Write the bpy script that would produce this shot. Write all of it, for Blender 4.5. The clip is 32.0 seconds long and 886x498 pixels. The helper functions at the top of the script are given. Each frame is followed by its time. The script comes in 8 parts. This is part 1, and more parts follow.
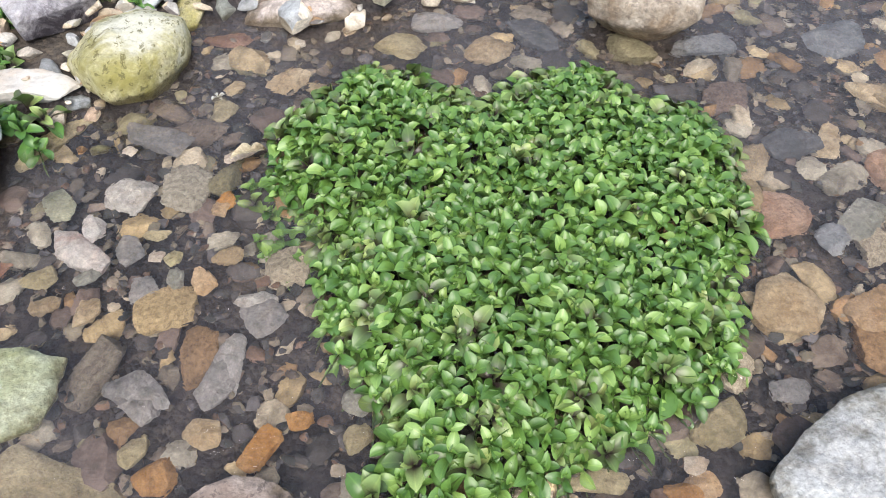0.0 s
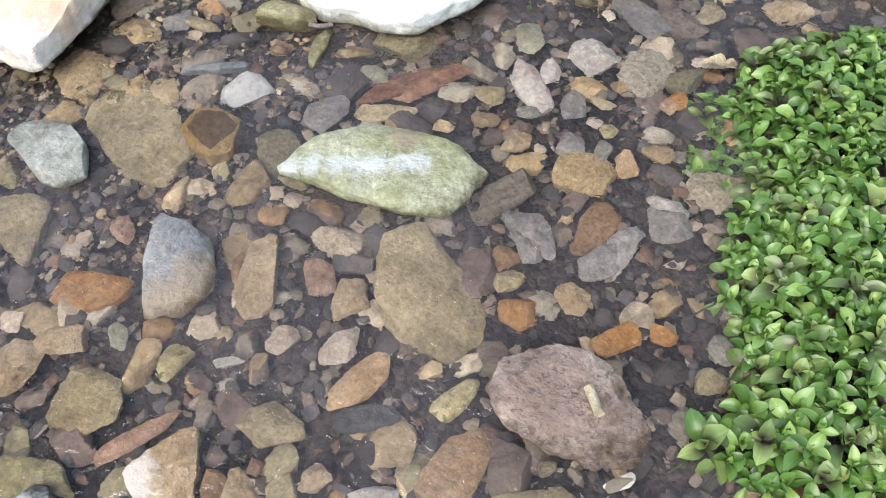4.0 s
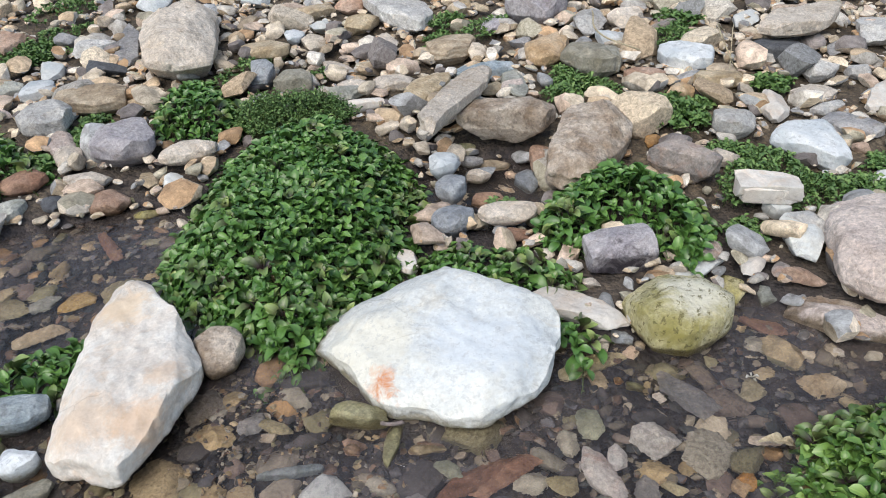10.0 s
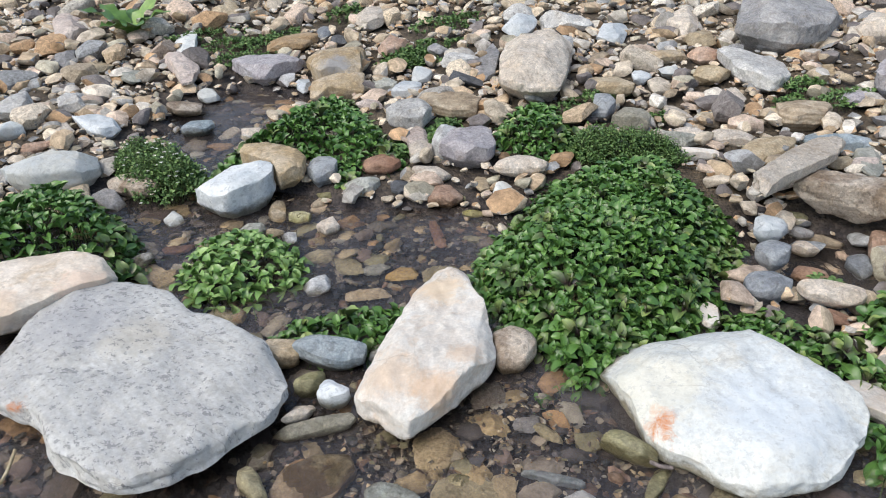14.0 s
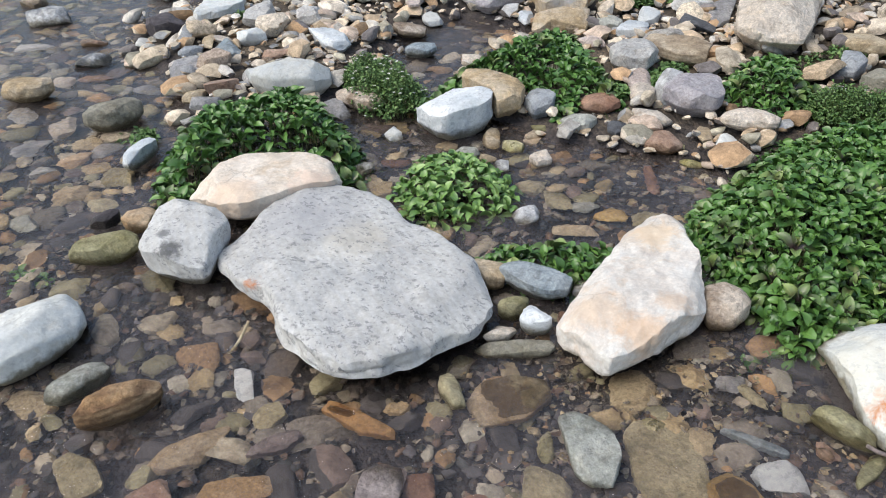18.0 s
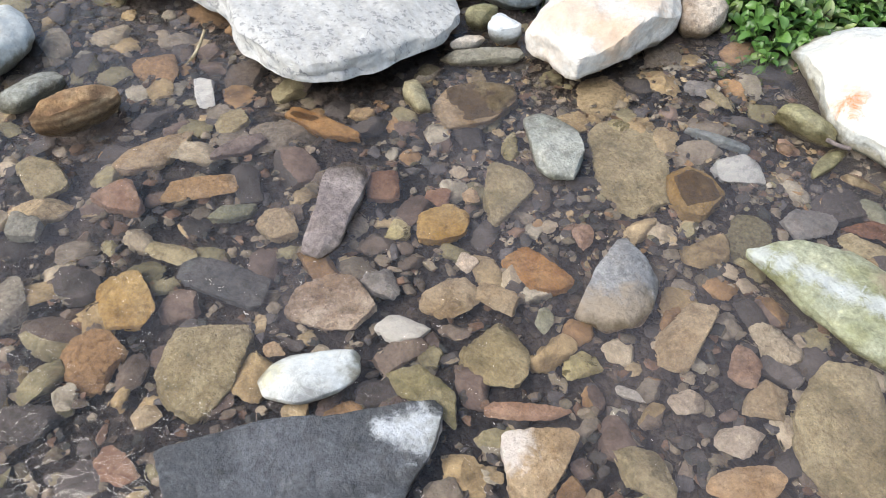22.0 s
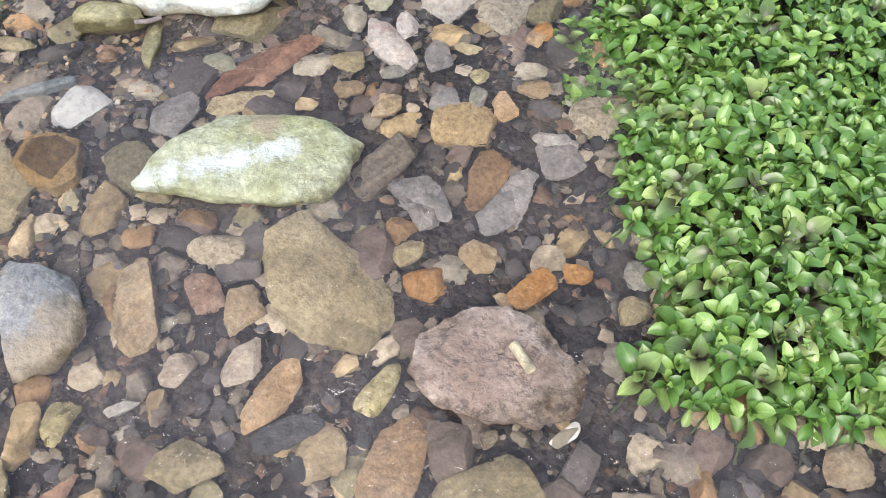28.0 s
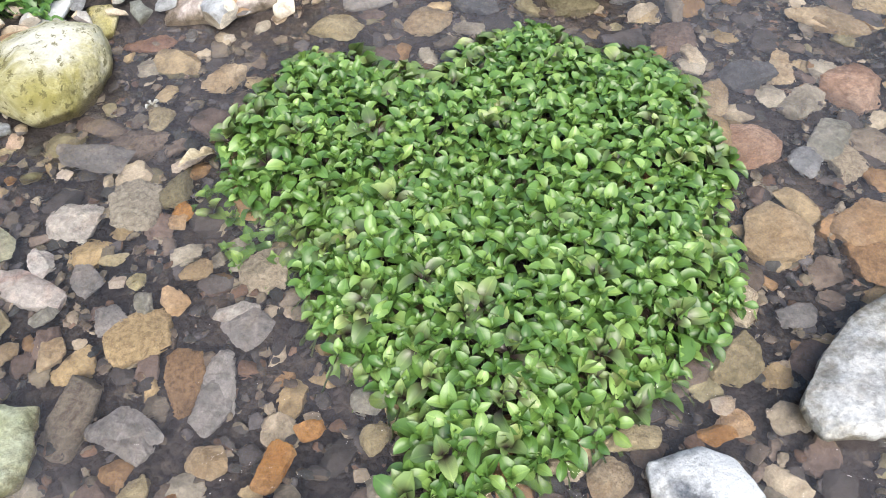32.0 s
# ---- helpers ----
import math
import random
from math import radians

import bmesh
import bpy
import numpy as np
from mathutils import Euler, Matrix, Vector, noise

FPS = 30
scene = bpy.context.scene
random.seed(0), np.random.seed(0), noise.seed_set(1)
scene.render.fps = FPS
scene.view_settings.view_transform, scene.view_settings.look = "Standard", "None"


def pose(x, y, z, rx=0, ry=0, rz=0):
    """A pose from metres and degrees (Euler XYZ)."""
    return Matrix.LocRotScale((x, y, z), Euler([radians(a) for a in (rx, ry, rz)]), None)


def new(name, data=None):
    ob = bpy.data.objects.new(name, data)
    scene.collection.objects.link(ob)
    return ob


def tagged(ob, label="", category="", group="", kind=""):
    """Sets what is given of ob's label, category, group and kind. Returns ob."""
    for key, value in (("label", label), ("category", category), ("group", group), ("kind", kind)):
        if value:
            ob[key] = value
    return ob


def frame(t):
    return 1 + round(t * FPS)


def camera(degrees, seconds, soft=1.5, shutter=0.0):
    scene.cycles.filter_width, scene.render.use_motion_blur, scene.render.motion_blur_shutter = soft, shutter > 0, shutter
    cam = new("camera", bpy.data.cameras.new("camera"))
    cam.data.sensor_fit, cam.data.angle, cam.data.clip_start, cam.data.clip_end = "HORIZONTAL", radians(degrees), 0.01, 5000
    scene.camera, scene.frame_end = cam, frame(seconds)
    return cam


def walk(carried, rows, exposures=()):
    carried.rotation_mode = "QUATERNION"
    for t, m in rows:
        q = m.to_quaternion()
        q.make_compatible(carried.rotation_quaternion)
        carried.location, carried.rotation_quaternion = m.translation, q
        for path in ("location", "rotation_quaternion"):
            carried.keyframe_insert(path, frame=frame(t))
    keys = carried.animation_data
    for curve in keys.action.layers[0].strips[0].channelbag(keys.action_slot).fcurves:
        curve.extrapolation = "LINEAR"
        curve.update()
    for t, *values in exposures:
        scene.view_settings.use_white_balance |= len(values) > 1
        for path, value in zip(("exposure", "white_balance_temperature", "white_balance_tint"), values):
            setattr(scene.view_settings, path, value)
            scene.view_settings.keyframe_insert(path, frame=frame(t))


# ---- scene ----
cam = camera(59.7, 32.0, soft=1.0)
METRES, EYE, TILT, LEAN, TURN = 1.8, 1.3, -52.3, -0.3, 0.0
ROWS = [
    (0.0, 0.0, 0.0, 0.0, 0.0, 0.0, -0.0),
    (0.5, -0.013, 0.0038, -0.014, 1.86, -0.64, -2.66),
    (1.0, -0.034, 0.0043, -0.0259, 6.26, -2.99, -7.36),
    (1.5, -0.0519, 0.0057, -0.0332, 9.04, -5.14, -10.42),
    (2.0, -0.0762, 0.0037, -0.0356, 11.83, -6.78, -14.05),
    (2.5, -0.0894, 0.0019, -0.038, 14.59, -7.82, -17.79),
    (3.0, -0.1021, 0.0011, -0.0439, 17.25, -9.22, -20.84),
    (3.5, -0.1161, -0.0063, -0.0524, 20.35, -10.81, -23.94),
    (5.5, -0.1846, -0.0615, -0.0583, 26.6, -6.92, -30.63),
    (6.0, -0.1932, -0.0697, -0.0477, 24.14, -1.93, -28.64),
    (6.5, -0.205, -0.0831, -0.0381, 22.8, 2.85, -27.75),
    (7.0, -0.2101, -0.0871, -0.0298, 22.26, 6.39, -26.55),
    (7.5, -0.2169, -0.0887, -0.0221, 21.5, 8.8, -25.51),
    (8.0, -0.225, -0.0955, -0.0229, 20.93, 10.57, -24.22),
    (8.5, -0.2396, -0.1017, -0.0321, 20.47, 11.68, -23.64),
    (9.0, -0.2601, -0.1036, -0.0395, 19.96, 12.45, -22.77),
    (9.5, -0.2703, -0.1096, -0.0389, 19.64, 13.69, -21.95),
    (10.0, -0.2551, -0.1076, -0.0368, 21.27, 13.36, -23.58),
    (10.5, -0.2425, -0.1014, -0.0312, 22.35, 12.17, -24.61),
    (11.0, -0.2297, -0.0993, -0.03, 23.95, 11.03, -26.86),
    (11.5, -0.2245, -0.1128, -0.0403, 27.24, 10.23, -29.62),
    (12.0, -0.2273, -0.1268, -0.0565, 31.0, 8.82, -32.68),
    (12.5, -0.2337, -0.1332, -0.0618, 34.33, 7.14, -34.95),
    (13.0, -0.2398, -0.1429, -0.0671, 37.18, 6.24, -36.89),
    (13.5, -0.2464, -0.1553, -0.0781, 39.79, 6.06, -39.07),
    (14.0, -0.2513, -0.1588, -0.0868, 42.71, 4.49, -40.84),
    (14.5, -0.254, -0.1672, -0.0957, 45.58, 2.26, -42.25),
    (15.0, -0.2584, -0.1766, -0.1071, 48.8, -0.16, -43.89),
    (15.5, -0.2604, -0.1821, -0.1195, 51.8, -2.35, -45.18),
    (17.5, -0.2678, -0.1891, -0.1496, 59.96, -10.51, -47.61),
    (18.0, -0.2666, -0.186, -0.1505, 61.21, -12.6, -47.91),
    (18.5, -0.2649, -0.18, -0.159, 61.25, -13.91, -48.08),
    (19.0, -0.2601, -0.1667, -0.1733, 61.79, -16.9, -48.0),
    (19.5, -0.2531, -0.1603, -0.1853, 62.23, -20.04, -48.54),
    (20.0, -0.2409, -0.1521, -0.1952, 62.52, -22.58, -48.48),
    (20.5, -0.2254, -0.1398, -0.1984, 62.45, -24.48, -48.28),
    (21.0, -0.2122, -0.1297, -0.2025, 60.93, -24.92, -48.44),
    (21.5, -0.2033, -0.1198, -0.2035, 60.24, -25.9, -47.85),
    (22.0, -0.196, -0.1101, -0.2051, 59.42, -26.87, -47.79),
    (22.5, -0.1884, -0.0945, -0.1956, 57.44, -27.14, -47.48),
    (23.0, -0.1834, -0.0727, -0.1844, 52.81, -25.12, -46.31),
    (23.5, -0.1716, -0.0538, -0.1752, 48.54, -23.71, -44.88),
    (24.0, -0.1626, -0.0455, -0.1683, 44.84, -22.58, -43.17),
    (24.5, -0.1591, -0.0347, -0.1563, 40.15, -20.31, -40.22),
    (25.0, -0.1586, -0.0221, -0.1453, 35.89, -18.6, -37.47),
    (25.5, -0.1556, -0.0085, -0.1367, 32.23, -17.09, -34.86),
    (27.5, -0.1437, 0.0296, -0.0798, 17.49, -11.8, -20.13),
    (28.0, -0.137, 0.0383, -0.0657, 13.55, -9.75, -15.81),
    (28.5, -0.1278, 0.0422, -0.058, 10.1, -8.38, -11.76),
    (29.0, -0.115, 0.0521, -0.0466, 6.92, -7.4, -8.25),
    (29.5, -0.0991, 0.0543, -0.0332, 3.17, -6.31, -3.15),
    (30.0, -0.0823, 0.0552, -0.0237, -0.24, -4.11, 0.74),
    (30.5, -0.073, 0.057, -0.0185, -3.06, -2.6, 3.95),
    (31.0, -0.0694, 0.0541, -0.0145, -4.12, -2.31, 5.99),
    (31.5, -0.0649, 0.0464, -0.013, -4.88, -1.59, 7.81),
    (32.0, -0.0663, 0.0462, -0.0112, -5.63, -0.99, 8.52),
]
walk(cam, [(t, pose(0, 0, EYE, TILT, LEAN, TURN) @ pose(METRES * x, METRES * y, METRES * z, 90 + pitch, roll, yaw)) for t, x, y, z, yaw, pitch, roll in ROWS], [(0, 1.4, 7150, 8), (1.5, 1.36, 7150, 8), (3, 1.62, 7150, 8), (6, 0.45, 7100, 8), (7, 0.6, 7100, 8), (9, 0.74, 7100, 8), (15, 0.78, 7100, 8), (19, 0.86, 7150, 8), (21, 1.0, 7200, 8), (24, 1.56, 7350, 7), (28, 1.55, 7200, 8), (32, 1.52, 7200, 8)])

# ---- light: a bright overcast sky with a broad, weak sun ----
SUN_UP, SUN_ROUND = 56.0, 178.0
sky_world = bpy.data.worlds.new("overcast_sky")
scene.world = sky_world
sky_world.use_nodes = True
wn = sky_world.node_tree.nodes
sky = wn.new("ShaderNodeTexSky")
sky.sky_type, sky.sun_disc = "NISHITA", False
sky.sun_elevation, sky.sun_rotation = radians(SUN_UP), radians(SUN_ROUND)
sky.air_density, sky.dust_density, sky.ozone_density = 1.0, 1.5, 0.6
sky_world.node_tree.links.new(sky.outputs[0], wn["Background"].inputs[0])
wn["Background"].inputs[1].default_value = 0.12
sun = new("sun", bpy.data.lights.new("sun", "SUN"))
sun.data.energy, sun.data.angle, sun.data.color = 1.5, radians(45), (0.97, 0.98, 1.0)
sun.matrix_world = pose(0, 0, 6, 90 - SUN_UP, 0, 180 - SUN_ROUND)

# ---- materials ----


def material(name):
    m = bpy.data.materials.new(name)
    m.use_nodes = True
    nodes, links = m.node_tree.nodes, m.node_tree.links
    return m, nodes, links, nodes["Principled BSDF"]


def ramp(nodes, stops, mode="LINEAR"):
    r = nodes.new("ShaderNodeValToRGB")
    r.color_ramp.interpolation = mode
    while len(r.color_ramp.elements) < len(stops):
        r.color_ramp.elements.new(0.5)
    for e, (at, c) in zip(r.color_ramp.elements, stops):
        e.position, e.color = at, (*c, 1)
    return r


def mix(nodes, links, kind, fac, a, b):
    n = nodes.new("ShaderNodeMix")
    n.data_type, n.blend_type = "RGBA", kind
    for value, socket in ((fac, n.inputs[0]), (a, n.inputs[6]), (b, n.inputs[7])):
        if isinstance(value, bpy.types.NodeSocket):
            links.new(value, socket)
        elif isinstance(value, tuple):
            socket.default_value = (*value, 1)
        else:
            socket.default_value = value
    return n.outputs[2]


def math_node(nodes, links, op, a, b=0.0):
    n = nodes.new("ShaderNodeMath")
    n.operation = op
    for value, socket in ((a, n.inputs[0]), (b, n.inputs[1])):
        if isinstance(value, bpy.types.NodeSocket):
            links.new(value, socket)
        else:
            socket.default_value = value
    return n.outputs[0]


def noise_tex(nodes, links, where, scale, detail=6.0, rough=0.6, distortion=0.0):
    n = nodes.new("ShaderNodeTexNoise")
    n.inputs["Scale"].default_value, n.inputs["Detail"].default_value = scale, detail
    n.inputs["Roughness"].default_value, n.inputs["Distortion"].default_value = rough, distortion
    links.new(where, n.inputs["Vector"])
    return n.outputs[0]


def shifted(nodes, links):
    """Object coordinates, moved by a random step for each object."""
    tex, info = nodes.new("ShaderNodeTexCoord"), nodes.new("ShaderNodeObjectInfo")
    add = nodes.new("ShaderNodeVectorMath")
    add.operation = "ADD"
    links.new(tex.outputs["Object"], add.inputs[0])
    links.new(math_node(nodes, links, "MULTIPLY", info.outputs["Random"], 37.0), add.inputs[1])
    return add.outputs[0], info.outputs["Random"]


def bumped(nodes, links, shader, height, strength, distance):
    b = nodes.new("ShaderNodeBump")
    b.inputs["Strength"].default_value, b.inputs["Distance"].default_value = strength, distance
    links.new(height, b.inputs["Height"])
    links.new(b.outputs[0], shader.inputs["Normal"])


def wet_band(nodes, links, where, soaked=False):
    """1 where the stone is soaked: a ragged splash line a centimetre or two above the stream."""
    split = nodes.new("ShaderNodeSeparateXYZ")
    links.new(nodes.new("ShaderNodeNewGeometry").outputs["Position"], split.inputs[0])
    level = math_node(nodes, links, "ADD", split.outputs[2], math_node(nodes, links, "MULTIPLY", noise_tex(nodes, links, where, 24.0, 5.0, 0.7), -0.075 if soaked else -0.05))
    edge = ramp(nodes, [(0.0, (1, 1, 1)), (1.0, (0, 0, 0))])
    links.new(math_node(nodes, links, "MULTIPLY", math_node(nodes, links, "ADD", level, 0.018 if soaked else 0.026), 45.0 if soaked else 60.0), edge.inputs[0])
    # Soaked stones stay dark below the line too, shade under the overhang included.
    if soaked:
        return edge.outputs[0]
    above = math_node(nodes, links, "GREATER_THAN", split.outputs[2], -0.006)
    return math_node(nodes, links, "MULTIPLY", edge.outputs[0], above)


def stone_material(name, a, b, stain, spot=(0.12, 0.11, 0.11), spots=0.0, stains=0.55, rough=0.8, layers=0.0, patches=(), along="Z", grit=1.0, soaked=False, sunk=False):
    """Rock: two mottled body colours, soft stains, dark lichen specks, grain and pits."""
    m, nodes, links, shader = material(name)
    where, chance = shifted(nodes, links)
    body = noise_tex(nodes, links, where, 7.0, 8.0, 0.65, 0.4)
    col = ramp(nodes, [(0.40, a), (0.60, b)])
    links.new(body, col.inputs[0])
    out = col.outputs[0]
    if layers:
        w = nodes.new("ShaderNodeTexWave")
        w.bands_direction = along
        w.inputs["Scale"].default_value, w.inputs["Distortion"].default_value = 14.0, 5.0
        w.inputs["Detail"].default_value = 4.0
        links.new(where, w.inputs["Vector"])
        out = mix(nodes, links, "MIX", math_node(nodes, links, "MULTIPLY", w.outputs["Fac"], layers), out, stain)
    blot = ramp(nodes, [(0.52, (0, 0, 0)), (0.70, (1, 1, 1))])
    links.new(noise_tex(nodes, links, where, 11.0, 7.0, 0.7, 1.2), blot.inputs[0])
    out = mix(nodes, links, "MIX", math_node(nodes, links, "MULTIPLY", blot.outputs[0], stains), out, stain)
    grain = noise_tex(nodes, links, where, 95.0, 6.0, 0.75)
    g2 = ramp(nodes, [(0.28, (0.62, 0.62, 0.62)), (0.72, (1.24, 1.24, 1.24))])
    links.new(grain, g2.inputs[0])
    out = mix(nodes, links, "MULTIPLY", grit, out, g2.outputs[0])
    dirt = ramp(nodes, [(0.32, (0.36, 0.33, 0.3)), (0.52, (1, 1, 1))])
    links.new(noise_tex(nodes, links, where, 26.0, 9.0, 0.72, 0.8), dirt.inputs[0])
    out = mix(nodes, links, "MULTIPLY", 0.6 * grit, out, dirt.outputs[0])
    crust = ramp(nodes, [(0.50, (1, 1, 1)), (0.62, (1.28, 1.26, 1.22))])
    links.new(noise_tex(nodes, links, where, 21.0, 9.0, 0.78, 1.5), crust.inputs[0])
    out = mix(nodes, links, "MULTIPLY", grit, out, crust.outputs[0])
    v2 = nodes.new("ShaderNodeTexVoronoi")
    v2.feature = "DISTANCE_TO_EDGE"
    v2.inputs["Scale"].default_value = 9.0
    warp = nodes.new("ShaderNodeVectorMath")
    warp.operation = "ADD"
    links.new(where, warp.inputs[0])
    links.new(math_node(nodes, links, "MULTIPLY", noise_tex(nodes, links, where, 14.0, 6.0, 0.7), 0.16), warp.inputs[1])
    links.new(warp.outputs[0], v2.inputs["Vector"])
    crack = ramp(nodes, [(0.0, (0.45, 0.42, 0.40)), (0.018, (1, 1, 1))])
    links.new(v2.outputs["Distance"], crack.inputs[0])
    rare = ramp(nodes, [(0.52, (0, 0, 0)), (0.62, (0.6, 0.6, 0.6))])
    links.new(noise_tex(nodes, links, where, 5.0, 3.0, 0.5), rare.inputs[0])
    out = mix(nodes, links, "MULTIPLY", rare.outputs[0], out, crack.outputs[0])
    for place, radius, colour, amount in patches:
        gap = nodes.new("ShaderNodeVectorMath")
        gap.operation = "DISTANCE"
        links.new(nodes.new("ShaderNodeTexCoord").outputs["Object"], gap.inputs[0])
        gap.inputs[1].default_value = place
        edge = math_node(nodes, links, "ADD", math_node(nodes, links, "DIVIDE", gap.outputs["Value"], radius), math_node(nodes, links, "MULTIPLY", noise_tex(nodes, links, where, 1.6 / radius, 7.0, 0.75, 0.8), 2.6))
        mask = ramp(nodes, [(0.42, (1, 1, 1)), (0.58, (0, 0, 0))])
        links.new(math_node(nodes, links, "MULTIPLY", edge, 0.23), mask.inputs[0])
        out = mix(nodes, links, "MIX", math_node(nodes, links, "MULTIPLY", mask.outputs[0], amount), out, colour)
    if spots:
        for fine, reach in ((62.0, 0.62), (30.0, 0.30)):
            v = nodes.new("ShaderNodeTexVoronoi")
            v.inputs["Scale"].default_value, v.inputs["Randomness"].default_value = fine, 1.0
            links.new(warp.outputs[0], v.inputs["Vector"])
            parts = nodes.new("ShaderNodeSeparateColor")
            links.new(v.outputs["Color"], parts.inputs[0])
            size = math_node(nodes, links, "MULTIPLY", math_node(nodes, links, "POWER", parts.outputs[0], 3.0), reach)
            dot = ramp(nodes, [(0.44, (0, 0, 0)), (0.53, (1, 1, 1))])
            links.new(math_node(nodes, links, "ADD", math_node(nodes, links, "SUBTRACT", size, v.outputs["Distance"]), 0.5), dot.inputs[0])
            out = mix(nodes, links, "MIX", math_node(nodes, links, "MULTIPLY", dot.outputs[0], spots), out, spot)
    tone = math_node(nodes, links, "ADD", math_node(nodes, links, "MULTIPLY", chance, 0.3), 0.85)
    hsv = nodes.new("ShaderNodeHueSaturation")
    links.new(tone, hsv.inputs["Value"])
    links.new(out, hsv.inputs["Color"])
    if sunk:
        hsv.inputs["Saturation"].default_value = 1.0
        tone.node.inputs[1].default_value = 0.66
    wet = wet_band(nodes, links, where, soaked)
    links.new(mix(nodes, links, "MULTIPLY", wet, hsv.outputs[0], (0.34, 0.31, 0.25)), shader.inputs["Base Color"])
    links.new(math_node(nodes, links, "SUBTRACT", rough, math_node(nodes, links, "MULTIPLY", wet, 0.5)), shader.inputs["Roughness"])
    shader.inputs["Specular IOR Level"].default_value = 0.35
    pits = math_node(nodes, links, "ADD", math_node(nodes, links, "MULTIPLY", grain, 0.25), noise_tex(nodes, links, where, 38.0, 8.0, 0.7))
    bumped(nodes, links, shader, pits, 0.85 if grit > 0.9 else 0.4, 0.018 if grit > 0.9 else 0.012)
    return m


